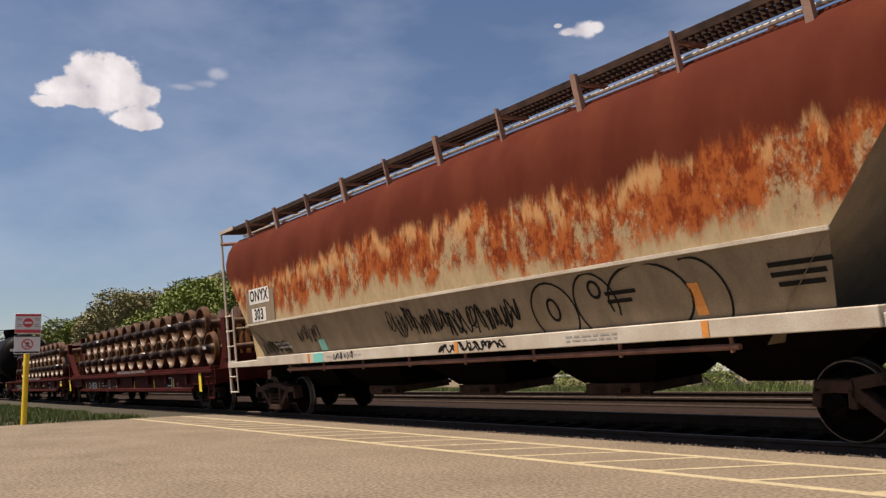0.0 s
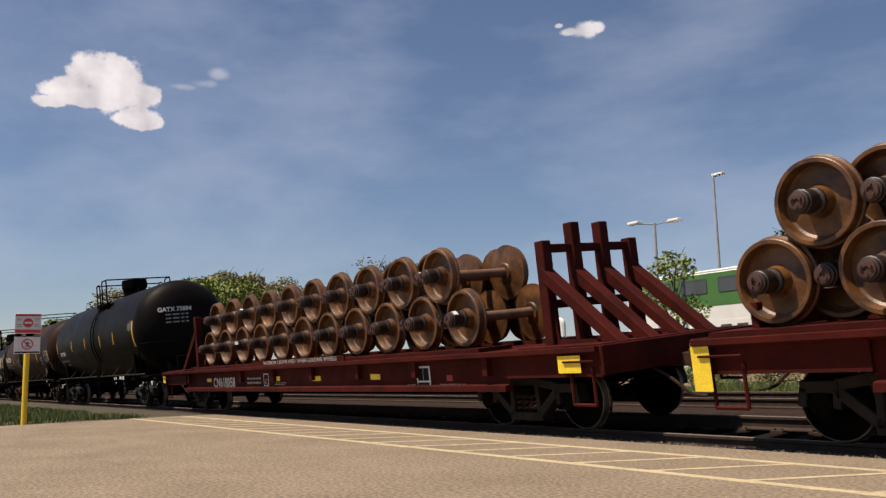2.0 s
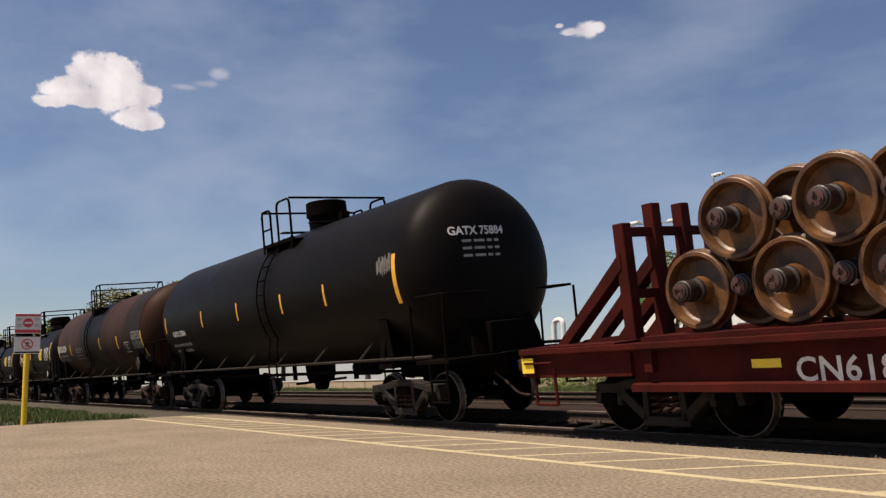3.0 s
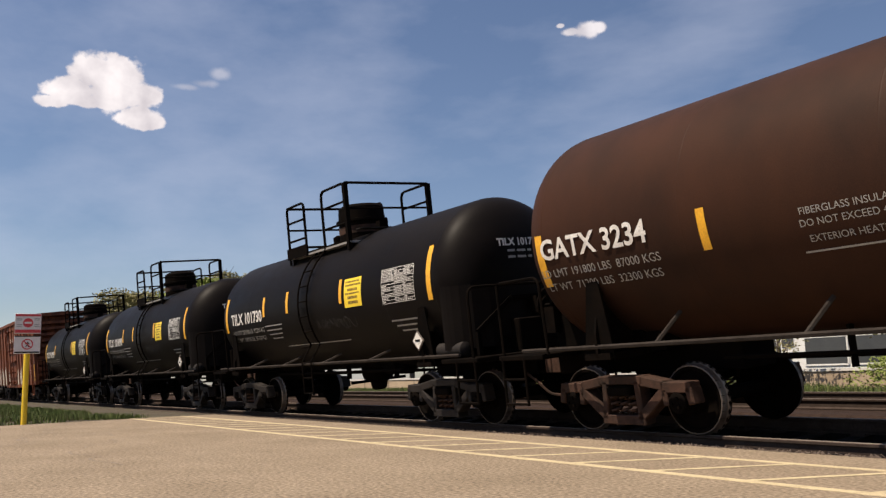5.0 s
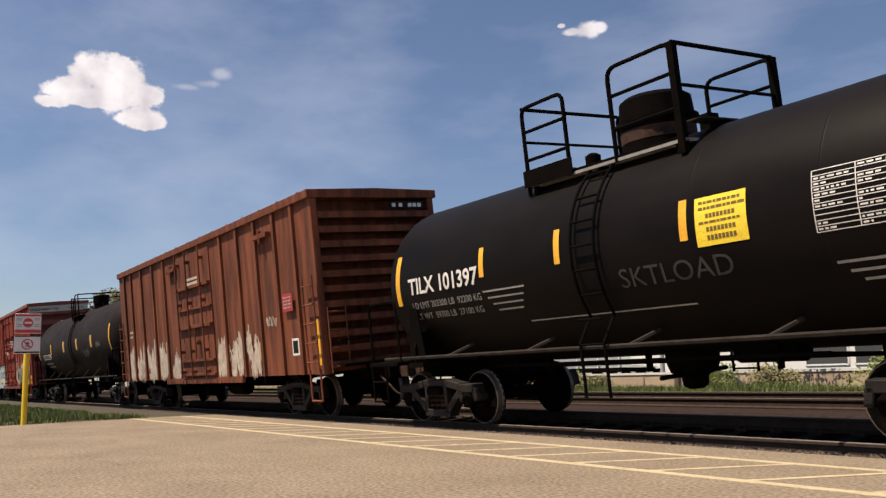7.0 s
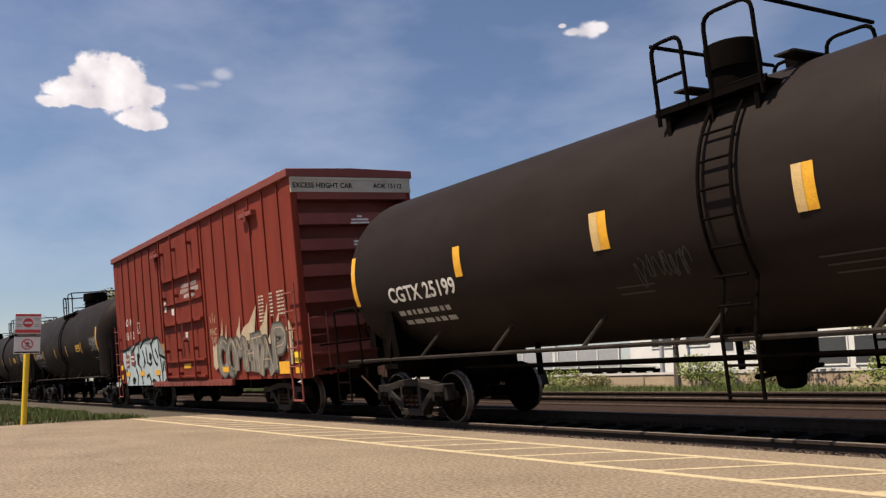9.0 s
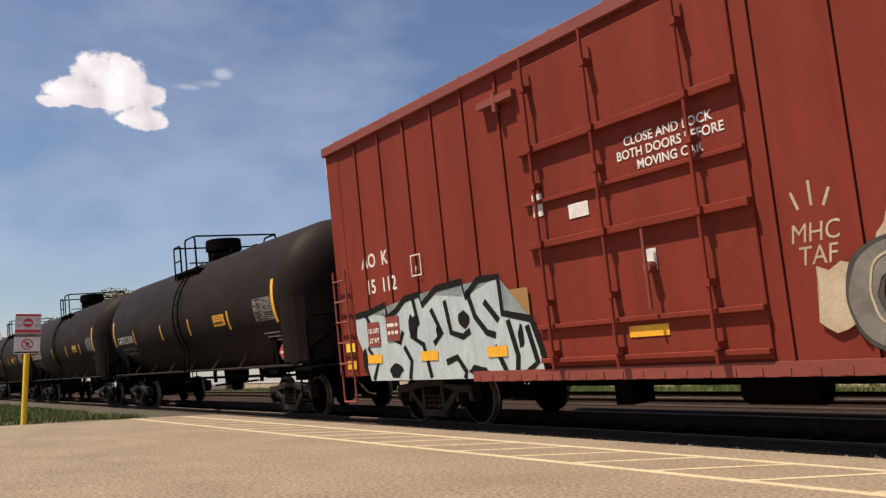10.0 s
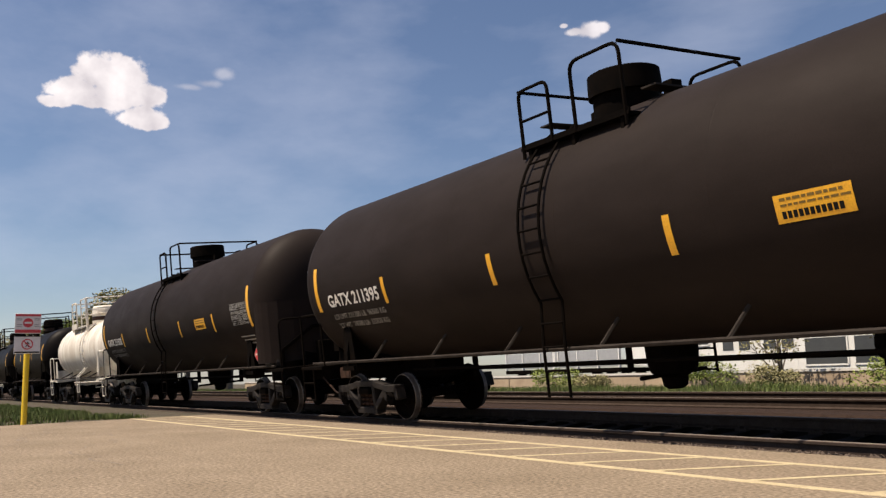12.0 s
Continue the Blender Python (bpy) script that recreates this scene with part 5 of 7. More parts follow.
# ------------------------------------------------------------------ covered hopper
def hopper_paint():
    """Cream paint over which rust has run down from the roof."""
    m = bpy.data.materials.new("hopper_rusted_cream")
    m.use_nodes = True
    nt = m.node_tree
    link, add = nt.links.new, nt.nodes.new
    bsdf = nt.nodes["Principled BSDF"]
    co, sep = add("ShaderNodeTexCoord"), add("ShaderNodeSeparateXYZ")
    link(co.outputs["Object"], sep.inputs[0])

    def noise_of(scale, stretch, detail=6, rough=0.6):
        mp, n = add("ShaderNodeMapping"), add("ShaderNodeTexNoise")
        mp.inputs["Scale"].default_value = stretch
        n.inputs["Scale"].default_value, n.inputs["Detail"].default_value, n.inputs["Roughness"].default_value = scale, detail, rough
        link(co.outputs["Object"], mp.inputs["Vector"])
        link(mp.outputs["Vector"], n.inputs["Vector"])
        return n.outputs["Fac"]

    def calc(op, a, b):
        n = add("ShaderNodeMath")
        n.operation = op
        for i, val in enumerate((a, b)):
            if isinstance(val, (int, float)):
                n.inputs[i].default_value = val
            else:
                link(val, n.inputs[i])
        return n.outputs[0]

    def ramp(val, lo, hi):
        n = add("ShaderNodeMapRange")
        n.interpolation_type = "SMOOTHSTEP"
        n.inputs["From Min"].default_value, n.inputs["From Max"].default_value = lo, hi
        link(val, n.inputs["Value"])
        return n.outputs["Result"]

    def mixed(f, a, b):
        n = add("ShaderNodeMix")
        n.data_type = "RGBA"
        link(f, n.inputs["Factor"])
        for key, val in (("A", a), ("B", b)):
            if isinstance(val, tuple):
                n.inputs[key].default_value = (*val, 1)
            else:
                link(val, n.inputs[key])
        return n.outputs["Result"]

    z = sep.outputs["Z"]
    streak = noise_of(1.0, (3.4, 3.4, 0.7), 8, 0.7)
    fine = noise_of(6.0, (1.5, 1.5, 0.8), 8, 0.72)
    blotch = noise_of(2.6, (1.5, 1.5, 1.0), 9, 0.74)
    wide = noise_of(0.42, (1, 0, 0.3), 3)
    around = calc("MULTIPLY", calc("SUBTRACT", wide, 0.5), 1.2)
    # how far down the rust has run, with a ragged lower end
    edge = calc("ADD", calc("ADD", z, calc("MULTIPLY", calc("SUBTRACT", streak, 0.5), 1.1)), around)
    edge = calc("ADD", edge, calc("MULTIPLY", calc("SUBTRACT", fine, 0.5), 0.7))
    cream = mixed(ramp(fine, 0.38, 0.62), (0.325, 0.245, 0.140), (0.400, 0.305, 0.180))
    orange = mixed(ramp(fine, 0.40, 0.60), (0.150, 0.026, 0.008), (0.330, 0.090, 0.022))
    # bare paint shows between the blotches, mostly low down and in a few upright strips
    bare = calc("ADD", blotch, calc("MULTIPLY", calc("SUBTRACT", noise_of(0.9, (1.4, 0, 0.12), 2), 0.5), 0.55))
    bare = calc("SUBTRACT", bare, calc("MULTIPLY", calc("SUBTRACT", z, 2.75), 0.10))
    rusted = calc("MULTIPLY", ramp(edge, 2.20, 2.48), calc("SUBTRACT", 1.0, calc("MULTIPLY", ramp(bare, 0.52, 0.64), 0.85)))
    col = mixed(rusted, cream, orange)
    # pale tongues where the last coat peels below the brown top
    top = calc("ADD", calc("ADD", z, calc("MULTIPLY", calc("SUBTRACT", streak, 0.5), 1.0)), calc("MULTIPLY", around, 0.7))
    peel = calc("MULTIPLY", calc("MULTIPLY", ramp(top, 2.72, 3.00), ramp(noise_of(1.5, (2.6, 2.6, 1.0), 7, 0.65), 0.48, 0.58)), 0.8)
    col = mixed(peel, col, (0.480, 0.270, 0.115))
    brown = mixed(ramp(noise_of(1.2, (1, 1, 0.5), 5), 0.35, 0.68), (0.080, 0.0155, 0.0076), (0.104, 0.0240, 0.0115))
    col = mixed(ramp(top, 3.02, 3.30), col, brown)
    link(col, bsdf.inputs["Base Color"])
    bsdf.inputs["Roughness"].default_value = 0.82
    bsdf.inputs["Specular IOR Level"].default_value = 0.08
    bp = add("ShaderNodeBump")
    bp.inputs["Strength"].default_value, bp.inputs["Distance"].default_value = 0.25, 0.01
    link(fine, bp.inputs["Height"])
    link(bp.outputs["Normal"], bsdf.inputs["Normal"])
    return m


HOPPER = hopper_paint()
HOPPER_GREY = material("hopper_grey_slope", (0.245, 0.190, 0.130), (0.175, 0.135, 0.092), 0.7, scale=1.4, grain=60, bump=0.1, amount=0.8, stretch=(3, 3, 0.6), third=(0.13, 0.075, 0.045), third_at=0.66, spec=0.15)
HOPPER_SILL = material("hopper_white_sill", (0.52, 0.47, 0.40), (0.36, 0.29, 0.22), 0.65, scale=2.0, grain=60, bump=0.1, amount=0.8, third=(0.30, 0.14, 0.07), third_at=0.68)
HOPPER_RUST = material("hopper_iron_rust", (0.20, 0.090, 0.060), (0.11, 0.045, 0.03), 0.8, scale=4, grain=60, bump=0.3, amount=0.9)
PINK_IRON = material("faded_red_iron", (0.33, 0.20, 0.15), (0.22, 0.11, 0.08), 0.75, scale=5, grain=60, bump=0.2)
ORANGE = material("orange_mark", (0.62, 0.24, 0.04), (0.45, 0.18, 0.05), 0.6, scale=5, bump=0.05)
TEAL = material("teal_spray", (0.14, 0.50, 0.45), (0.24, 0.48, 0.42), 0.6, scale=5, bump=0.05)


def hopper_car(s):
    car = car_base("hopper_car", s, "covered hopper car with rust running down its cream sides", "hopper car")
    # half section of the shell: (lateral, height) with the end's reach at that height
    sec = [(1.28, 1.37), (1.60, 2.12), (1.61, 2.9), (1.60, 3.40), (1.555, 3.68), (1.46, 3.94), (1.32, 4.14), (1.12, 4.27), (0.6, 4.36), (0.0, 4.39)]

    def reach(z, e=-1):
        """How far the body reaches at a height; the leading end slopes from a little further in."""
        near = 7.15 if z <= 1.37 else 7.15 + (z - 1.37) * 0.30 if z <= 2.12 else 7.40 + (z - 2.12) * 0.80 if z < 3.5 else 8.52 + 0.14 * (z - 3.5)
        return near - (0.42 if e > 0 else 0.0)

    ring2 = [(-y, z) for y, z in sec] + [(y, z) for y, z in sec[-2::-1]]
    up = [(y, z) for y, z in ring2 if z >= 2.12]
    bm = B()
    rows = [[bm.verts.new((e * reach(z, e), y, z)) for y, z in up] for e in (-1, 1)]
    for k in range(len(up) - 1):
        bm.faces.new((rows[0][k], rows[0][k + 1], rows[1][k + 1], rows[1][k]))
    part("shell", bm, HOPPER, car, smooth=True)
    for sd in (-1, 1):
        bm = B()
        vs = [bm.verts.new(p) for p in ((-reach(2.12), sd * 1.60, 2.12), (reach(2.12, 1), sd * 1.60, 2.12), (reach(1.37, 1), sd * 1.28, 1.30), (-reach(1.37), sd * 1.28, 1.30))]
        bm.faces.new(vs)
        part("lower_slope", bm, HOPPER_GREY, car, "grey inward-sloping lower side sheet")
        bm = B()
        prism(bm, [(sd * 1.602, 2.09), (sd * 1.628, 2.095), (sd * 1.628, 2.135), (sd * 1.602, 2.14)], -7.38, 6.97)
        part("side_ledge", bm, HOPPER_SILL, car)
        bm = B()
        prism(bm, [(sd * 1.30, 1.17), (sd * 1.50, 1.17), (sd * 1.50, 1.37), (sd * 1.30, 1.37)], -7.25, 7.25)
        part("side_sill", bm, HOPPER_SILL, car, bevel=0.01)
        bm = B()
        rod(bm, (-5.7, sd * 1.42, 1.06), (5.7, sd * 1.42, 1.06), 0.035, 8)
        for k in range(8):
            rod(bm, (-5.6 + 1.6 * k, sd * 1.42, 1.0), (-5.6 + 1.6 * k, sd * 1.42, 1.18), 0.025, 6)
        part("side_pipe", bm, HOPPER_RUST, car)
    for e in (-1, 1):
        bm = B()
        a = [bm.verts.new((e * reach(z, e), y, z)) for y, z in up]
        bm.faces.new(a)
        b = [bm.verts.new(p) for p in ((e * reach(2.12, e), -1.6, 2.12), (e * reach(2.12, e), 1.6, 2.12), (e * 5.9, 1.25, 1.05), (e * 5.9, -1.25, 1.05))]
        bm.faces.new(b)
        part("end_slope", bm, HOPPER_GREY, car, "sloping end sheet")
        # end frame: platform, corner posts, ladder, bracing
        bm = B()
        box(bm, min(e * 7.2, e * 9.25), max(e * 7.2, e * 9.25), -1.45, 1.45, 1.17, 1.30)
        part("end_platform", bm, HOPPER_SILL, car, bevel=0.01)
        for sd in (-1, 1):
            bm = B()
            prism(bm, [(e * 7.35, 1.30), (e * 8.0, 1.30), (e * 8.55, 3.3), (e * 8.35, 3.3)], sd * 1.12, sd * 1.18, "xz")
            part("end_web", bm, HOPPER, car, "rust-stained end plate")
            bm = B()
            rod(bm, (e * 9.2, sd * 1.42, 0.55), (e * 9.42, sd * 1.30, 4.53), 0.035, 6)
            rod(bm, (e * 8.75, sd * 1.42, 1.2), (e * 8.75, sd * 1.40, 2.6), 0.03, 6)
            for k in range(6):
                z = 0.58 + 0.37 * k
                rod(bm, (e * 9.22, sd * 1.43, z), (e * 8.75, sd * 1.43, z), 0.018, 6)
            rod(bm, (e * 8.75, sd * 1.42, 0.56), (e * 8.75, sd * 1.42, 1.2), 0.022, 6)
            part("end_ladder", bm, HOPPER_SILL, car)
            bm = B()
            rod(bm, (e * 9.40, sd * 1.30, 4.27), (e * 8.5, sd * 1.2, 4.17), 0.045, 6)
            rod(bm, (e * 8.66, sd * 0.85, 1.3), (e * 8.66, sd * 0.85, 4.55), 0.03, 6)
            part("end_brace", bm, HOPPER_RUST, car)
        bm = B()
        rod(bm, (e * 8.9, -1.3, 2.12), (e * 8.9, 1.3, 2.12), 0.02, 6)
        part("end_rail", bm, HOPPER_SILL, car)
        bm = B()
        box(bm, min(e * 8.2, e * 9.45), max(e * 8.2, e * 9.45), -1.30, 1.30, 4.53, 4.57)
        part("end_walkway", bm, IRON_RUST, car)
        bm = B()
        for y in (-1.31, 1.31):
            box(bm, min(e * 8.5, e * 9.46), max(e * 8.5, e * 9.46), y - 0.02, y + 0.02, 4.52, 4.60)
        box(bm, min(e * 9.42, e * 9.46), max(e * 9.42, e * 9.46), -1.29, 1.29, 4.52, 4.60)
        part("walkway_edge", bm, HOPPER_SILL, car)
        bm = B()
        box(bm, min(e * 7.0, e * 9.3), max(e * 7.0, e * 9.3), -0.33, 0.33, 0.70, 1.16)
        part("draft_sill", bm, IRON, car, bevel=0.02)
        bm = B()
        lathe(bm, [(-0.4, 0.12), (-0.35, 0.19), (0.35, 0.19), (0.4, 0.12)], "x", 12, (e * 8.2, -0.7, 1.55))
        part("brake_cylinder", bm, HOPPER_RUST, car, smooth=True)
    # roof walkway of open grating on brackets
    for sd in (-1, 1):
        bm = B()
        for k in range(180):
            x = -8.2 + k * 0.0916
            box(bm, x - 0.012, x + 0.012, min(sd * 0.82, sd * 1.32), max(sd * 0.82, sd * 1.32), 4.50, 4.53)
        for y in (0.82, 0.98, 1.15, 1.32):
            box(bm, -8.3, 8.3, sd * y - 0.012, sd * y + 0.012, 4.49, 4.54)
        box(bm, -8.3, 8.3, sd * 1.33 - 0.008, sd * 1.33 + 0.008, 4.47, 4.56)
        part("roof_walkway", bm, IRON_RUST, car, "dark grating walkway")
        for k in range(10):
            x = -7.48 + 1.6 * k
            w = 0.045 if k % 2 else 0.018
            bm = B()
            prism(bm, [(sd * 1.34, 4.59), (sd * 1.40, 4.59), (sd * 1.33, 4.06), (sd * 1.25, 4.12)], x - w, x + w)
            box(bm, x - 0.03, x + 0.03, min(sd * 0.8, sd * 1.36), max(sd * 0.8, sd * 1.36), 4.45, 4.49)
            part("walkway_bracket", bm, PINK_IRON, car)
        bm = B()
        rod(bm, (-8.3, sd * 1.14, 4.315), (8.3, sd * 1.14, 4.315), 0.026, 6)
        part("roof_edge_rail", bm, HOPPER_SILL, car, "pale strip along the roof edge")
    bm = B()
    box(bm, -8.0, 8.0, -0.35, 0.35, 4.36, 4.52)
    for k in range(10):
        box(bm, -7.6 + 1.69 * k - 0.04, -7.6 + 1.69 * k + 0.04, -0.42, 0.42, 4.5, 4.56)
    part("trough_hatch", bm, HOPPER_RUST, car, bevel=0.01)
    # discharge bins
    for x in (-3.2, -0.1, 2.98, -5.9, 5.9):
        end = abs(x) > 5
        c0, c1 = (-0.66, 0.66) if not end else (-0.85, 0.1) if x > 0 else (-0.1, 0.85)
        bm = B()
        r1 = [bm.verts.new((x + a * 1.42, b * 1.2, 1.32)) for a, b in ((-1, -1), (1, -1), (1, 1), (-1, 1))]
        r2 = [bm.verts.new((x + (c0 if a < 0 else c1), b * 0.5, 0.60)) for a, b in ((-1, -1), (1, -1), (1, 1), (-1, 1))]
        skin(bm, [r1, r2])
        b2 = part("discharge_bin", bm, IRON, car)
        if not end:
            bm = B()
            box(bm, x - 0.5, x + 0.5, -0.62, 0.62, 0.46, 0.60)
            rod(bm, (x + 0.3, -0.8, 0.52), (x + 0.3, 0.8, 0.52), 0.03, 6)
            box(bm, x - 0.6, x + 0.6, -0.55, -0.5, 0.44, 0.50)
            part("outlet_gate", bm, IRON_RUST, b2)
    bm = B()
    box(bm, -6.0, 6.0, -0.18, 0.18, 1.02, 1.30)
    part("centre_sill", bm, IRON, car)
    # lettering panels
    y = -1.616
    plaque(car, -6.50, 2.46, 1.56, 0.74, y, HOPPER_GREY, "number_field")
    plaque(car, -6.52, 2.73, 1.12, 0.34, y - 0.004, WHITE, "number_panel")
    plaque(car, -6.58, 2.31, 0.78, 0.30, y - 0.004, WHITE, "number_panel")
    side_text("ONYX", 0.34, lambda a, b: (-6.52 + a, y - 0.011, 2.73 + b), car, BLACK_INK, "reporting_mark", 1.08, 0.008)
    side_text("303", 0.34, lambda a, b: (-6.58 + a, y - 0.011, 2.31 + b), car, BLACK_INK, "reporting_mark", 1.05, 0.008)

    def slope(x, z, off=0.006):
        return (x, -(1.28 + (z - 1.30) * 0.32 / 0.82) - off, z - off * 0.3)

    plaque(car, -4.05, 1.27, 0.42, 0.18, -1.502, TEAL, "spray_patch", "teal sprayed patch")
    for x in (-4.5, 0.7, 5.35):
        plaque(car, x, 1.27, 0.09, 0.18, -1.506, ORANGE, "marker")
    bm = B()
    patch(bm, slope, -4.20, -3.92, 1.40, 1.62, 1, 1)
    part("spray_patch", bm, TEAL, car)
    bm = B()
    patch(bm, slope, 5.15, 5.3, 1.42, 1.78, 1, 1)
    part("marker", bm, ORANGE, car)
    for n, (x0, x1, z0, z1, k, w) in enumerate(((-7.0, -5.6, 1.36, 1.75, 12, 0.010), (-5.0, -4.0, 1.55, 1.95, 6, 0.008), (-1.3, 0.2, 1.42, 2.05, 9, 0.012), (0.2, 2.2, 1.40, 1.95, 10, 0.016))):
        scribble(car, slope, x0, x1, z0, z1, 50 + n, BLACK_INK, k, w)
    # large outlined bubble letters
    bm = B()

    def loop(cx, cz, rx, rz, w, a0=0.0, a1=6.4, n=22):
        prev = None
        for i in range(n + 1):
            a = a0 + (a1 - a0) * i / n
            q = [bm.verts.new(slope(cx + (rx + d) * math.cos(a) + 0.25 * rx * math.sin(a) * 0, min(2.06, max(1.34, cz + (rz + d) * math.sin(a))))) for d in (-w / 2, w / 2)]
            if prev:
                bm.faces.new((prev[0], q[0], q[1], prev[1]))
            prev = q
    loop(2.9, 1.62, 0.42, 0.40, 0.03)
    loop(2.9, 1.66, 0.10, 0.14, 0.04)
    loop(3.7, 1.66, 0.36, 0.40, 0.03, -0.4, 4.2)
    loop(3.75, 1.85, 0.09, 0.10, 0.04)
    loop(4.55, 1.66, 0.62, 0.42, 0.032, -0.9, 3.4)
    loop(5.25, 1.62, 0.40, 0.44, 0.03, -1.4, 1.8)
    part("graffiti_outline", bm, BLACK_INK, car, "large outlined graffiti letters")
    for x0, x1, z in ((3.9, 4.4, 1.78), (3.9, 4.3, 1.68), (6.2, 6.9, 1.85), (6.2, 6.8, 1.75), (6.25, 6.75, 1.65), (-6.3, -5.6, 1.62), (-6.2, -5.5, 1.54)):
        bm = B()
        patch(bm, slope, x0, x1, z - 0.025, z + 0.025, 1, 1)
        part("stencil_line", bm, GREY_INK if x0 < 0 else BLACK_INK, car)
    bars(car, -3.0, 1.27, 1.4, 0.07, 1, -1.504, GREY_INK, 6)
    bars(car, 3.6, 1.27, 0.9, 0.10, 2, -1.504, GREY_INK, 7)
    scribble(car, on_side(-1.504), -3.4, -2.6, 1.19, 1.36, 77, BLACK_INK, 6, 0.008)
    scribble(car, on_side(-1.504), 0.2, 1.9, 1.19, 1.36, 78, BLACK_INK, 9, 0.014)
    couplers(car, 9.2)
    truck(car, -7.35, True)
    truck(car, 7.35, True)


hopper_car(-11.32)


# ------------------------------------------------------------------ flat cars with wheelsets
WHEEL_RUST = material("wheel_golden_rust", (0.145, 0.060, 0.016), (0.028, 0.010, 0.0040), 0.45, scale=4, grain=50, bump=0.3, amount=0.9, vary=1.0, third=(0.23, 0.115, 0.036), third_at=0.63)
AXLE_DARK = material("axle_oily_dark", (0.014, 0.009, 0.007), (0.028, 0.014, 0.010), 0.5, scale=5, grain=50, bump=0.3, amount=0.9, vary=1.0)
AXLE_RUST = material("axle_rust", (0.17, 0.085, 0.04), (0.08, 0.04, 0.025), 0.7, scale=5, grain=50, bump=0.3, amount=0.9)
CAP_RED = material("bearing_cap_red", (0.070, 0.024, 0.018), (0.030, 0.014, 0.011), 0.65, scale=6, bump=0.2)


def load_meshes():
    r = 0.455
    bm = B()
    prof = [(-0.010, 0.085), (-0.010, 0.145), (0.030, 0.155), (0.088, 0.172), (0.112, 0.21), (0.108, r - 0.105), (0.085, r - 0.078), (-0.018, r - 0.056), (-0.028, r - 0.050), (-0.028, r - 0.010), (-0.020, r), (0.070, r + 0.006),
            (0.082, r + 0.030), (0.108, r + 0.030), (0.116, r - 0.05), (0.134, r - 0.10), (0.142, 0.22), (0.150, 0.175), (0.180, 0.155), (0.180, 0.085)]
    lathe(bm, prof, "y", 40)
    wheel = finish(bm, "wheel", WHEEL_RUST, smooth=True)
    bm = B()
    lathe(bm, [(-0.66, 0.088), (-0.3, 0.080), (0.3, 0.080), (0.66, 0.088)], "y", 14)
    bar = finish(bm, "axle", AXLE_RUST, smooth=True)
    bm = B()
    lathe(bm, [(-0.81, 0.10), (-0.86, 0.10), (-0.87, 0.115), (-0.895, 0.128), (-1.05, 0.128), (-1.06, 0.115), (-1.09, 0.112), (-1.10, 0.09)], "y", 16)
    lathe(bm, [(-0.79, 0.145), (-0.84, 0.14), (-0.86, 0.10)], "y", 16)
    bearing = finish(bm, "bearing", AXLE_DARK, smooth=True)
    bm = B()
    lathe(bm, [(-1.085, 0.088), (-1.118, 0.088), (-1.122, 0.07), (-1.122, 0.03), (-1.110, 0.028), (-1.110, 0.002)], "y", 14)
    for k in range(3):
        a = 2 * math.pi * k / 3 + 0.3
        c = Vector((0.055 * math.cos(a), -1.115, 0.055 * math.sin(a)))
        rod(bm, c, c + Vector((0, -0.028, 0)), 0.017, 6)
    cap = finish(bm, "bearing_cap", CAP_RED, smooth=True)
    bm = B()
    box(bm, -0.045, 0.045, -1.045, -0.965, 0.124, 0.132)
    tag = finish(bm, "chalk_tag", WHITE)
    return wheel, bar, bearing, cap, tag


WHEEL_M, BAR_M, BEARING_M, CAP_M, TAG_M = load_meshes()


def load_wheelset(car_s, x, lat, z, seed):
    rng = random.Random(seed)
    ob = new("wheelset")
    tagged(ob, "spare rusty railway wheelset stacked on a flat car", "wheelset", "wheelsets stacked on the flat cars")
    m = pose(x, lat, z, 0, rng.uniform(0, 360), 0)
    for turn in (0, 180):
        w = part("wheel", WHEEL_M, None, ob, "golden rusty wheel")
        w.matrix_basis = pose(0, 0, 0, 0, 0, turn) @ pose(0, -0.79, 0)
        b = part("bearing", BEARING_M, None, ob, "dark greasy bearing")
        b.matrix_basis = pose(0, 0, 0, 0, 0, turn)
        c = part("bearing_cap", CAP_M, None, b)
        if rng.random() < 0.45:
            part("chalk_tag", TAG_M, None, b, "white chalk tag")
    part("axle", BAR_M, None, ob)
    ob.matrix_basis = on_track(car_s) @ m
    LOADS.append((ob, car_s, m))


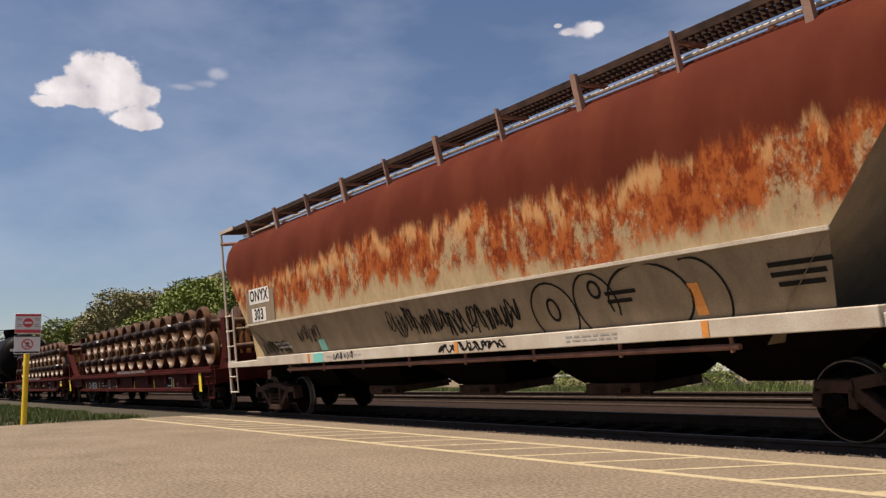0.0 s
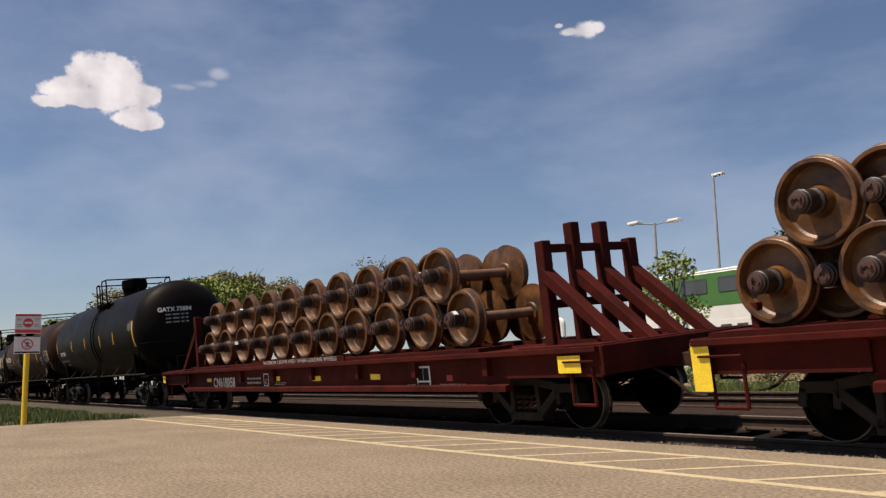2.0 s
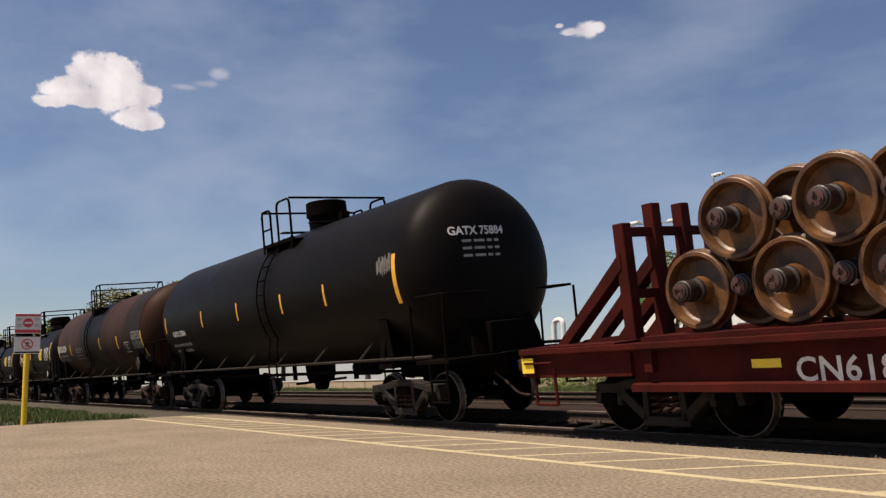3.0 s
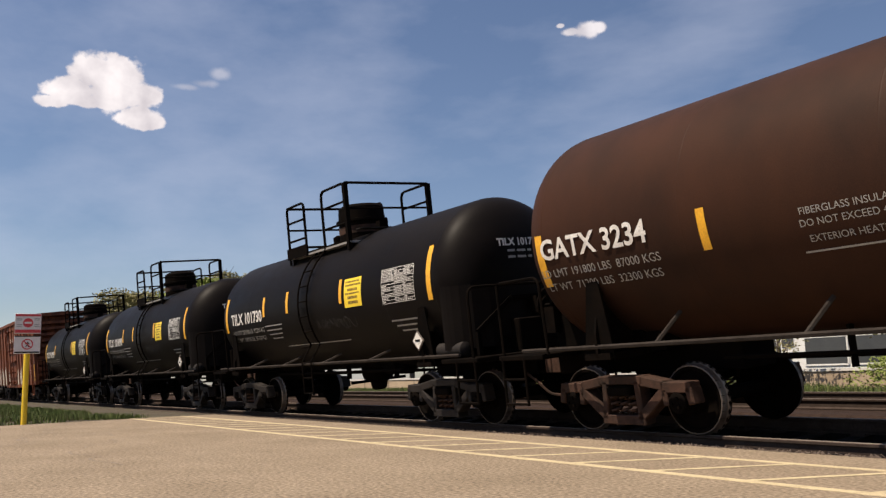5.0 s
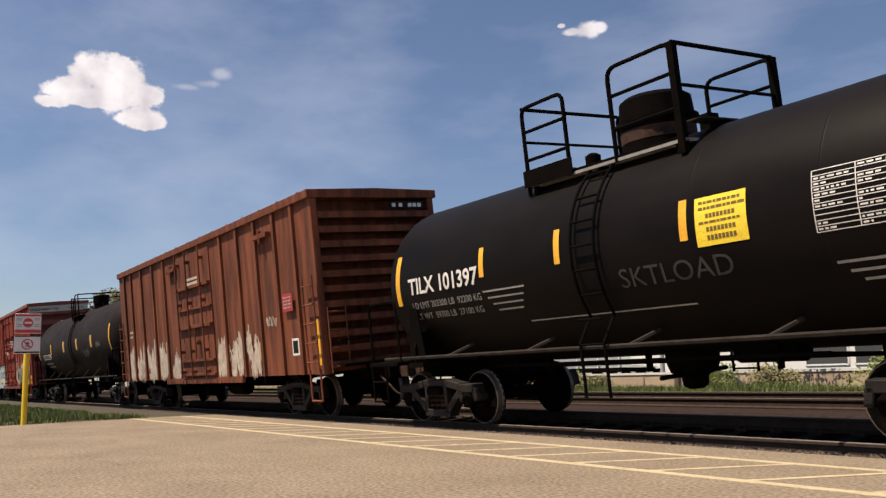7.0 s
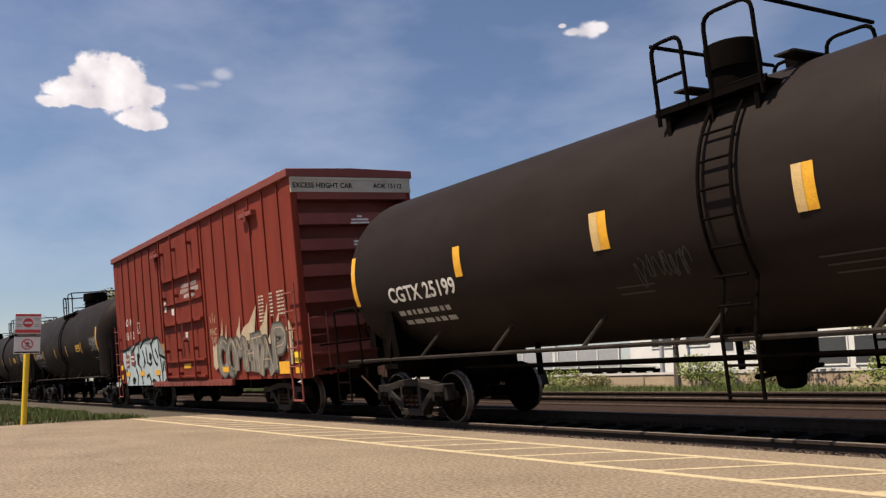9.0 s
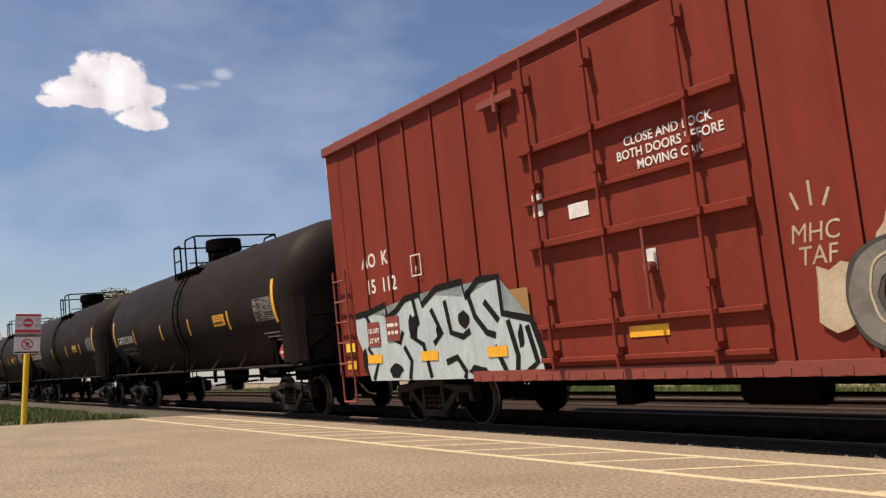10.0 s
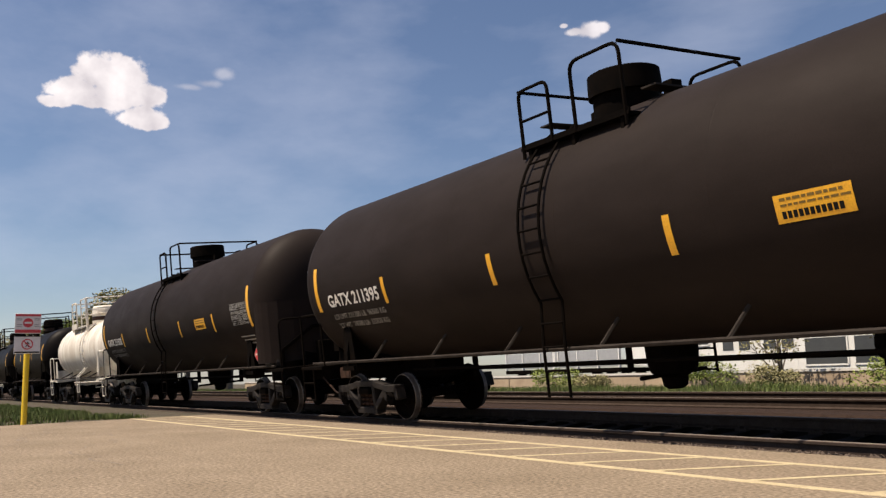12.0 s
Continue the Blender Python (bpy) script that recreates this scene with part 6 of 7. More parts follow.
def flat_car(s, number, low, yellow, bulkhead, racks, notice):
    car = car_base("flat_car", s, "dark red flat car stacked with spare wheelsets", "flat car")
    bm = B()
    box(bm, -9.15, 9.15, -1.42, 1.42, 1.06, 1.15)
    part("deck", bm, FLAT_RED, car)
    for sd in (-1, 1):
        bm = B()
        prism(bm, [(sd * 1.36, 1.16), (sd * 1.57, 1.16), (sd * 1.57, 1.10), (sd * 1.41, 1.06), (sd * 1.41, 0.70), (sd * 1.50, 0.68), (sd * 1.50, 0.60), (sd * 1.36, 0.60)], -7.2, 7.2)
        for e in (-1, 1):
            x0, x1 = sorted((e * 7.2, e * 9.12))
            prism(bm, [(sd * 1.36, 1.16), (sd * 1.57, 1.16), (sd * 1.57, 1.10), (sd * 1.46, 1.06), (sd * 1.46, 0.78), (sd * 1.36, 0.78)], x0, x1)
        part("side_sill", bm, FLAT_RED, car)
        for k in range(8):
            x = -6.9 + k * 1.95
            if abs(x - number[1]) < 0.9:
                continue
            bm = B()
            y0, y1 = sorted((sd * 1.40, sd * 1.50))
            prism(bm, [(x - 0.07, 1.09), (x + 0.07, 1.09), (x + 0.06, 0.82), (x - 0.06, 0.82)], y0, y1, "xz")
            part("stake_pocket", bm, FLAT_RED, car, bevel=0.008)
        # cradle beam that carries the wheels
        bm = B()
        y0, y1 = sorted((sd * 0.55, sd * 1.20))
        box(bm, low[0] - 0.7, low[-1] + 0.7, y0, y1, 1.15, 1.215)
        part("cradle_beam", bm, FLAT_RED, car)
    for e in (-1, 1):
        bm = B()
        x0, x1 = sorted((e * 9.10, e * 9.18))
        box(bm, x0, x1, -1.5, 1.5, 0.80, 1.17)
        part("end_sill", bm, FLAT_RED, car, bevel=0.01)
        for sd in (-1, 1):
            bm = B()
            for x in (8.55, 8.95):
                rod(bm, (e * x, sd * 1.47, 0.42), (e * x, sd * 1.47, 0.9), 0.022, 6)
            rod(bm, (e * 8.55, sd * 1.47, 0.43), (e * 8.95, sd * 1.47, 0.43), 0.024, 6)
            rod(bm, (e * 8.5, sd * 1.55, 0.98), (e * 9.05, sd * 1.55, 0.98), 0.014, 6)
            part("step", bm, FLAT_RED, car)
    bm = B()
    prism(bm, [(-8.9, 1.07), (8.9, 1.07), (8.9, 0.72), (6.2, 0.72), (5.2, 0.42), (-5.2, 0.42), (-6.2, 0.72), (-8.9, 0.72)], -0.35, 0.35, "xz")
    part("centre_sill", bm, IRON, car)
    for k in range(9):
        x = -6.0 + 1.5 * k
        bm = B()
        box(bm, x - 0.05, x + 0.05, -1.36, 1.36, 0.72, 1.06)
        part("cross_bearer", bm, IRON, car)
    # notice board along the load
    bm = B()
    box(bm, notice - 2.15, notice + 2.15, -1.265, -1.245, 1.155, 1.275)
    board = part("notice_board", bm, FLAT_RED, car, "long dark red notice strip")
    side_text("MAXIMUM 2 ROWS HIGH  WHEN LOADING WHEELS", 0.135, lambda a, b: (notice + a * 1.15, -1.269, 1.215 + b * 0.85), board, GREY_INK, "notice_text", 1.0, 0.003)
    text, nx, size = number
    side_text(text, size, lambda a, b: (nx + a, -1.416, 0.80 + b), car, WHITE, "reporting_mark", 1.05, 0.006)
    for x, w, z, h in yellow:
        plaque(car, x, z, w, h, -1.416 if abs(x) < 7.2 else -1.534 if h < 0.3 else -1.534, YELLOW_BRIGHT, "reflector", "yellow reflective panel")
    bars(car, nx + 2.0, 0.84, 0.85, 0.2, 2, -1.414, GREY_INK, int(-s))
    bm = B()
    for q in ([(nx + 2.6, 0.72), (nx + 2.86, 0.72)], [(nx + 2.6, 0.98), (nx + 2.86, 0.98)], [(nx + 2.6, 0.71), (nx + 2.6, 0.99)], [(nx + 2.86, 0.71), (nx + 2.86, 0.99)]):
        stroke(bm, q, 0.022, -1.415)
    part("plate_frame", bm, WHITE, car)
    side_text("C", 0.16, lambda a, b: (nx + 2.73 + a, -1.416, 0.80 + b), car, WHITE, "plate_mark")
    bars(car, nx + 3.5, 0.76, 0.6, 0.07, 2, -1.414, GREY_INK, int(-s) + 1)
    plaque(car, 4.98, 0.83, 0.40, 0.34, -1.414, WHITE, "notice")
    for u, w, z, h in ((4.895, 0.155, 0.87, 0.20), (5.065, 0.155, 0.87, 0.20), (4.98, 0.33, 0.71, 0.06)):
        plaque(car, u, z, w, h, -1.419, BLACK_INK, "notice_field")
    plaque(car, 5.72, 0.80, 0.16, 0.09, -1.414, RED_SIGN, "tag")
    bars(car, 5.80, 0.70, 0.75, 0.05, 1, -1.414, GREY_INK, 2)
    bars(car, 4.58, 0.70, 0.26, 0.05, 1, -1.414, GREY_INK, 3)
    for e in racks:
        # raked end rack: four stakes, cross bars and long braces to the car's end
        x = e * 7.62
        for yy, zt in ((-0.88, 2.66), (-0.29, 2.92), (0.29, 2.92), (0.88, 2.66)):
            bm = B()
            box(bm, x - 0.09, x + 0.09, yy - 0.085, yy + 0.085, 1.15, zt)
            part("stake", bm, FLAT_RED, car, bevel=0.012)
            bm = B()
            prism(bm, [(x, 2.30), (x, 2.08), (x + e * 1.18, 1.15), (x + e * 1.40, 1.15)], yy - 0.10, yy + 0.10, "xz")
            part("brace", bm, FLAT_RED, car, bevel=0.008)
            bm = B()
            prism(bm, [(x, 1.15), (x, 1.65), (x + e * 0.1, 1.62), (x + e * 0.16, 1.25), (x + e * 0.9, 1.22), (x + e * 1.0, 1.15)], yy - 0.02, yy + 0.02, "xz")
            part("gusset", bm, FLAT_RED, car)
        for z in (2.55, 1.75):
            bm = B()
            box(bm, x - 0.05, x + 0.05, -0.88, 0.88, z - 0.06, z + 0.06)
            part("cross_bar", bm, FLAT_RED, car, bevel=0.01)
        bm = B()
        box(bm, min(x - e * 0.15, x + e * 1.45), max(x - e * 0.15, x + e * 1.45), -1.42, 1.42, 1.152, 1.18)
        part("rack_base", bm, FLAT_RED, car)
    for e in bulkhead:
        for yy in ((-0.95,) if e > 0 else (0.6,)):
            bm = B()
            prism(bm, [(e * 8.15, 1.15), (e * 9.05, 1.15), (e * 8.95, 1.45), (e * 8.92, 2.48), (e * 8.60, 2.48), (e * 8.50, 1.70)], yy - 0.06, yy + 0.06, "xz")
            box(bm, min(e * 8.61, e * 8.93), max(e * 8.61, e * 8.93), yy - 0.10, yy + 0.10, 1.4, 2.49)
            part("bulkhead_post", bm, FLAT_RED, car, bevel=0.01)
        bm = B()
        box(bm, min(e * 8.7, e * 8.8), max(e * 8.7, e * 8.8), -0.9, 0.9, 1.2, 1.5)
        part("bulkhead_beam", bm, FLAT_RED, car, bevel=0.01)
    couplers(car, 9.2)
    truck(car, -7.1)
    truck(car, 7.1)
    # the load: two rows high, near and far sets interleaved
    n = 0
    for i, x in enumerate(low):
        n += 1
        load_wheelset(s, x, -0.12, 1.70, n + int(-s) * 10)
        if i + 1 < len(low):
            load_wheelset(s, x + 0.605, 0.14, 1.70, n + 100 + int(-s) * 10)
            load_wheelset(s, x + 0.605, -0.12, 2.45, n + 200 + int(-s) * 10)
            if i + 2 < len(low):
                load_wheelset(s, x + 1.21, 0.14, 2.45, n + 300 + int(-s) * 10)


LOW1 = [-8.45 + 1.21 * k for k in range(14)]
LOW2 = [-6.54 + 1.21 * k for k in range(11)]
flat_car(-30.6, ("CN 48956", -5.24, 0.33), LOW1, [(-9.03, 0.24, 0.87, 0.52), (-6.38, 0.07, 0.80, 0.28), (-4.10, 0.07, 0.80, 0.28), (-1.43, 0.07, 0.80, 0.28), (0.98, 0.07, 0.80, 0.28), (3.33, 0.07, 0.8, 0.28), (5.34, 0.08, 0.8, 0.32), (8.09, 0.2, 0.85, 0.5)], (-1, 1), (), 0.0)
flat_car(-50.3, ("CN618058", -4.31, 0.33), LOW2, [(8.6, 0.42, 0.95, 0.22), (-9.0, 0.24, 0.95, 0.2), (-5.4, 0.34, 0.88, 0.09), (1.0, 0.4, 0.85, 0.10), (-0.9, 0.2, 0.87, 0.10), (3.4, 0.35, 0.85, 0.1)], (), (-1, 1), -0.17)


# ------------------------------------------------------------------ no-entry sign at the lot's edge
SIGN_WHITE = material("sign_white", (0.66, 0.63, 0.62), (0.52, 0.48, 0.47), 0.5, scale=6, bump=0.03)
SIGN_RED = material("sign_red", (0.52, 0.035, 0.045), (0.42, 0.04, 0.05), 0.5, scale=6, bump=0.03)
POST_YELLOW = material("post_yellow", (0.76, 0.52, 0.02), (0.60, 0.40, 0.02), 0.5, scale=5, bump=0.1, amount=0.7)


def warning_sign():
    base = tagged(new("warning_sign"), "yellow post with two white and red prohibition panels", "sign")
    base.matrix_basis = pose(-20.29, 2.92, 0, 0, -0.6, 82)
    bm = B()
    rod(bm, (0, 0, -0.25), (0, 0, 1.60), 0.058, 16)
    lathe(bm, [(1.60, 0.058), (1.63, 0.045), (1.645, 0.01)], "z", 16)
    part("post", bm, POST_YELLOW, base, "bright yellow steel post", smooth=True)

    def panel(z0, z1):
        bm = B()
        box(bm, -0.255, 0.255, -0.085, -0.075, z0, z1)
        return part("panel", bm, SIGN_WHITE, base, "white metal panel", bevel=0.004)

    def disc(p, z, r, w, mat, name):
        bm = B()
        n = 28
        a = [bm.verts.new((r * math.cos(6.2832 * k / n), -0.0885, z + r * math.sin(6.2832 * k / n))) for k in range(n)]
        if w:
            b = [bm.verts.new(((r - w) * math.cos(6.2832 * k / n), -0.0885, z + (r - w) * math.sin(6.2832 * k / n))) for k in range(n)]
            for k in range(n):
                bm.faces.new((a[k], a[(k + 1) % n], b[(k + 1) % n], b[k]))
        else:
            bm.faces.new(a)
        return part(name, bm, mat, p)

    def bar(p, x0, x1, z0, z1, mat, y=-0.089, name="bar"):
        bm = B()
        box(bm, x0, x1, y - 0.001, y, z0, z1)
        return part(name, bm, mat, p)

    up = panel(1.93, 2.36)
    for z0, z1 in ((2.30, 2.345), (1.945, 2.015)):
        bar(up, -0.25, 0.25, z0, z1, SIGN_RED)
    disc(up, 2.16, 0.10, 0, SIGN_RED, "no_entry_disc")
    bar(up, -0.07, 0.07, 2.14, 2.18, SIGN_WHITE, -0.0905)
    for z in (2.08, 2.12, 2.22, 2.25):
        for s in (-1, 1):
            bar(up, s * 0.17 - 0.05, s * 0.17 + 0.05, z - 0.008, z + 0.008, GREY_INK, name="unreadable_line")
    low = panel(1.50, 1.87)
    disc(low, 1.70, 0.115, 0.024, SIGN_RED, "prohibition_ring")
    bm = B()
    box(bm, -0.10, 0.10, -0.0925, -0.0915, -0.011, 0.011, Matrix.Translation((0, 0, 1.70)) @ Matrix.Rotation(radians(45), 4, "Y"))
    part("prohibition_slash", bm, SIGN_RED, low)
    bm = B()
    for q in ([(-0.03, 1.64), (0.0, 1.70), (0.01, 1.75)], [(0.035, 1.64), (0.0, 1.70)], [(-0.04, 1.71), (0.01, 1.735), (0.045, 1.70)]):
        stroke(bm, q, 0.018, -0.0892)
    part("pictogram", bm, BLACK_INK, low)
    bar(low, -0.24, 0.24, 1.515, 1.545, BLACK_INK, name="unreadable_line")
    bar(low, -0.25, 0.25, 1.86, 1.88, BLACK_INK, name="bracket")


warning_sign()

# ------------------------------------------------------------------ plants
LEAF = material("leaf_spring_green", (0.185, 0.225, 0.046), (0.115, 0.145, 0.032), 0.6, scale=0.6, grain=8, bump=0, amount=0.9, spec=0.2)
LEAF_OLIVE = material("leaf_olive", (0.240, 0.225, 0.105), (0.175, 0.155, 0.078), 0.65, scale=0.6, grain=8, bump=0, amount=0.9, spec=0.2)
LEAF_DARK = material("leaf_dark", (0.070, 0.100, 0.030), (0.045, 0.064, 0.020), 0.6, scale=0.8, grain=8, bump=0, amount=0.9, spec=0.2)
BARK = material("bark", (0.10, 0.080, 0.062), (0.055, 0.042, 0.033), 0.9, scale=6, grain=30, bump=0.6, stretch=(3, 3, 0.6))


def leaf_cloud(rng, lobes, count, size):
    """Loose leaves scattered in the shell of several lobes, thinner towards the outside."""
    verts, faces = [], []
    for _ in range(count):
        cx, cy, cz, r, rz = lobes[rng.randrange(len(lobes))]
        u = Vector((rng.gauss(0, 1), rng.gauss(0, 1), rng.gauss(0, 1))).normalized()
        d = rng.uniform(0.45, 1.0) ** 0.6 * (1 + 0.25 * noise.noise(u * 2.2 + Vector((cx, cy, cz))))
        p = Vector((cx + u.x * r * d, cy + u.y * r * d, cz + u.z * rz * d))
        a = Vector((rng.gauss(0, 1), rng.gauss(0, 1), rng.gauss(0, 0.6))).normalized()
        b = a.orthogonal().normalized()
        s = size * rng.uniform(0.6, 1.3)
        k = len(verts)
        verts += [p - a * s * 0.5, p + b * s * 0.28, p + a * s * 0.5, p - b * s * 0.28]
        faces.append((k, k + 1, k + 2, k + 3))
    me = bpy.data.meshes.new("crown")
    me.from_pydata(verts, [], faces)
    return me


def tree(x, y, z0, height, spread, mat, seed, label, leaves=2600, size=0.42, low=0.25, name="tree", limbs=7):
    rng = random.Random(seed)
    base = tagged(new(name), label, "tree" if name == "tree" else "shrub")
    base.location = (x, y, z0)
    bm = B()
    r0 = height * 0.022 + 0.03
    pts = [(0, 0, -0.2), (rng.uniform(-.1, .1), rng.uniform(-.1, .1), height * 0.3), (rng.uniform(-.3, .3), rng.uniform(-.3, .3), height * 0.62), (rng.uniform(-.3, .3), rng.uniform(-.3, .3), height * 0.92)]
    for i in range(3):
        rod(bm, pts[i], pts[i + 1], r0 * (1 - 0.3 * i), 8, r0 * (1 - 0.3 * (i + 1)))
    part("trunk", bm, BARK, base)
    lobes = []
    for k in range(limbs):
        a = 6.283 * k / limbs + rng.uniform(-0.4, 0.4)
        h = height * rng.uniform(low + 0.1, 0.82)
        reach = spread * rng.uniform(0.45, 0.8) * (1.1 - 0.45 * h / height)
        tip = (reach * math.cos(a), reach * math.sin(a), h + height * 0.12)
        bm = B()
        rod(bm, (0, 0, h - height * 0.12), tip, r0 * 0.38, 6, r0 * 0.1)
        for q in range(3):
            b = a + rng.uniform(-1, 1)
            rod(bm, tip, (tip[0] + spread * 0.3 * math.cos(b), tip[1] + spread * 0.3 * math.sin(b), tip[2] + height * rng.uniform(0.02, 0.14)), r0 * 0.12, 5, r0 * 0.04)
        part("limb", bm, BARK, base)
        rr = spread * rng.uniform(0.32, 0.52)
        lobes.append((tip[0], tip[1], min(tip[2], height - rr * 0.8), rr, rr * 0.85))
    lobes.append((0, 0, height - spread * 0.38, spread * 0.42, spread * 0.38))
    if leaves:
        me = leaf_cloud(rng, lobes, int(leaves * (3.6 if size > 0.35 else 1.5)), size * (0.62 if size > 0.35 else 1.0))
        me.materials.append(mat)
        part("crown", me, None, base)
    return base


tree(-92, 23.2, 0.3, 10.3, 6.0, LEAF_OLIVE, 1, "tall olive-brown tree just coming into leaf", 4200, 0.5)
tree(-99, 27.5, 0.3, 10.6, 5.0, LEAF_OLIVE, 2, "thin olive tree with bare twigs", 2200, 0.45)
tree(-104, 21.0, 0.3, 8.2, 5.5, LEAF, 3, "low green tree in the distance", 2400, 0.5)
tree(-112, 16.5, 0.3, 7.6, 6.0, LEAF_OLIVE, 4, "rounded olive tree in the distance", 2400, 0.5)
tree(-78, 24.6, 0.3, 10.4, 5.2, LEAF, 5, "full bright green tree", 5200, 0.45)
tree(-74, 27.2, 0.3, 9.6, 4.6, LEAF, 6, "bushy bright green tree", 4200, 0.45)
tree(-81, 29.5, 0.3, 11.3, 4.4, LEAF_OLIVE, 7, "grey-green tree with a thin top", 3000, 0.42)
tree(-77, 33.5, 0.3, 10.9, 4.4, LEAF_OLIVE, 8, "grey-green tree beside a brighter one", 2600, 0.42)
tree(-59.5, 37.2, 0.3, 10.2, 3.6, LEAF_OLIVE, 9, "olive tree behind the train", 2600, 0.4)
tree(-55.0, 38.5, 0.3, 9.0, 4.0, LEAF, 10, "green tree behind the train", 2600, 0.4)
tree(-65.5, 36.4, 0.3, 11.5, 2.2, LEAF_OLIVE, 11, "slender tree still mostly bare", 90, 0.3)
tree(-30.3, 51.5, 0.3, 9.9, 4.6, LEAF_DARK, 12, "dark green tree behind the coaches", 3600, 0.4)
tree(-22.0, 25.6, 0.25, 5.4, 1.5, LEAF, 13, "young tree with sparse small leaves", 800, 0.17, 0.2)
tree(-17.6, 25.6, 0.25, 3.6, 1.2, LEAF_OLIVE, 15, "bare-twigged bush with brown buds", 420, 0.12, 0.05, "shrub", 9)
tree(-13.0, 26.0, 0.25, 5.0, 1.9, LEAF_OLIVE, 14, "young brownish tree beside the fence", 1100, 0.17, 0.15)
for n, (x, y, h, w) in enumerate(((-19.5, 24.2, 1.3, 1.3), (-17.2, 24.6, 0.9, 1.0), (-27.5, 24.4, 1.0, 1.1), (-24.4, 23.6, 0.7, 0.9), (-12.8, 24.0, 1.3, 1.2), (-9.0, 24.3, 1.0, 1.0))):
    tree(x, y, 0.2, h, w, LEAF if n % 2 == 0 else LEAF_OLIVE, 40 + n, "low green shrub on the verge", 1500, 0.085, 0.0, "shrub", 5)


def blades(name, label, count, area, height, mat, seed, width=0.012):
    rng = random.Random(seed)
    verts, faces = [], []
    x0, x1, y0, y1, z = area
    for _ in range(count):
        x, y = rng.uniform(x0, x1), rng.uniform(y0, y1)
        if y < 8 and (x > -19.3 - 0.39 * max(0.0, y) or y > 5.6 + 0.8 * noise.noise(Vector((x * 0.3, 0, 1)))):
            continue
        if noise.noise(Vector((x * 0.45, y * 0.45, seed))) < -0.22:
            continue
        h = height * rng.uniform(0.35, 1.1) * (0.7 + 0.6 * abs(noise.noise(Vector((x * 0.2, y * 0.2, 3)))))
        a = rng.uniform(0, 6.283)
        c, s = math.cos(a) * width, math.sin(a) * width
        l, m = rng.gauss(0, 0.3) * h, rng.gauss(0, 0.3) * h
        k = len(verts)
        verts += [(x - c, y - s, z - 0.03), (x + c, y + s, z - 0.03), (x + l, y + m, z + h)]
        faces.append((k, k + 1, k + 2))
    me = bpy.data.meshes.new(name)
    me.from_pydata(verts, [], faces)
    me.materials.append(mat)
    return tagged(new(name, me), label, "grass", kind="stuff")


blades("grass", "short green verge grass by the lot", 90000, (-46, -19.4, -4.0, 6.4, -0.02), 0.16, GRASS, 1, 0.016)
blades("grass", "dry straw grass by the lot", 16000, (-60, -19.8, -4.0, 7.4, -0.02), 0.12, GRASS_DRY, 2, 0.016)
blades("grass", "green verge grass beyond the second track", 70000, (-60, 6, 18.2, 25.4, 0.2), 0.36, GRASS, 3, 0.022)
blades("grass", "dry weeds beyond the second track", 12000, (-75, 6, 17.4, 25.0, 0.2), 0.32, GRASS_DRY, 4, 0.018)


def stones(name, label, count, area, seed, size):
    """Loose broken stone."""
    rng = random.Random(seed)
    verts, faces = [], []
    x0, x1, y0, y1 = area
    for _ in range(count):
        x, y = rng.uniform(x0, x1), rng.uniform(y0, y1)
        z = TRACK_Z(y)
        s = size * rng.uniform(0.5, 1.4)
        k = len(verts)
        m = Euler((rng.uniform(0, 6), rng.uniform(0, 6), rng.uniform(0, 6))).to_matrix()
        for q in ((1, 0, 0), (-1, 0, 0), (0, .8, 0), (0, -.8, 0), (0, 0, .7), (0, 0, -.7)):
            w = m @ (Vector(q) * s * rng.uniform(0.7, 1.2))
            verts.append((x + w.x, y + w.y, z + w.z))
        faces += [(k + a, k + b, k + c) for a, b, c in ((0, 2, 4), (2, 1, 4), (1, 3, 4), (3, 0, 4), (2, 0, 5), (1, 2, 5), (3, 1, 5), (0, 3, 5))]
    me = bpy.data.meshes.new(name)
    me.from_pydata(verts, [], faces)
    me.materials.append(STONE)
    return tagged(new(name, me), label, "ballast", kind="stuff")


def TRACK_Z(y):
    """Height of the track bed across the line."""
    if y < 8.2:
        return -0.014 - 0.05 * (y - 7.72)
    if y < 10.6:
        return -0.12 + (y - 7.9) * 0.105
    return 0.02 + 0.02 * math.sin(y * 2)


stones("ballast_stones", "broken grey brown track stone", 5000, (-30, 6, 7.76, 8.25), 1, 0.030)
stones("ballast_stones", "broken track stone between the two tracks", 12000, (-40, 4, 10.3, 13.0), 2, 0.045)

# ------------------------------------------------------------------ beyond the tracks: coaches, wall, lamps
COACH_GREEN = material("coach_green", (0.060, 0.165, 0.036), (0.045, 0.130, 0.030), 0.45, scale=1, bump=0.02, amount=0.6)
COACH_WHITE = material("coach_white", (0.72, 0.72, 0.69), (0.60, 0.59, 0.56), 0.45, scale=1, bump=0.02, amount=0.6)
GLASS_DARK = material("tinted_window", (0.070, 0.075, 0.078), (0.045, 0.050, 0.055), 0.15, scale=1, bump=0, amount=0.5)
WALL_EARTH = material("sandy_concrete", (0.40, 0.31, 0.21), (0.29, 0.22, 0.15), 0.9, scale=1.2, grain=40, bump=0.3, amount=0.9)
WALL_WHITE = material("white_concrete", (0.60, 0.57, 0.53), (0.48, 0.45, 0.41), 0.8, scale=1.5, bump=0.2)
LAMP_GREY = material("lamp_grey", (0.33, 0.34, 0.35), (0.26, 0.27, 0.28), 0.5, scale=4, bump=0.05)


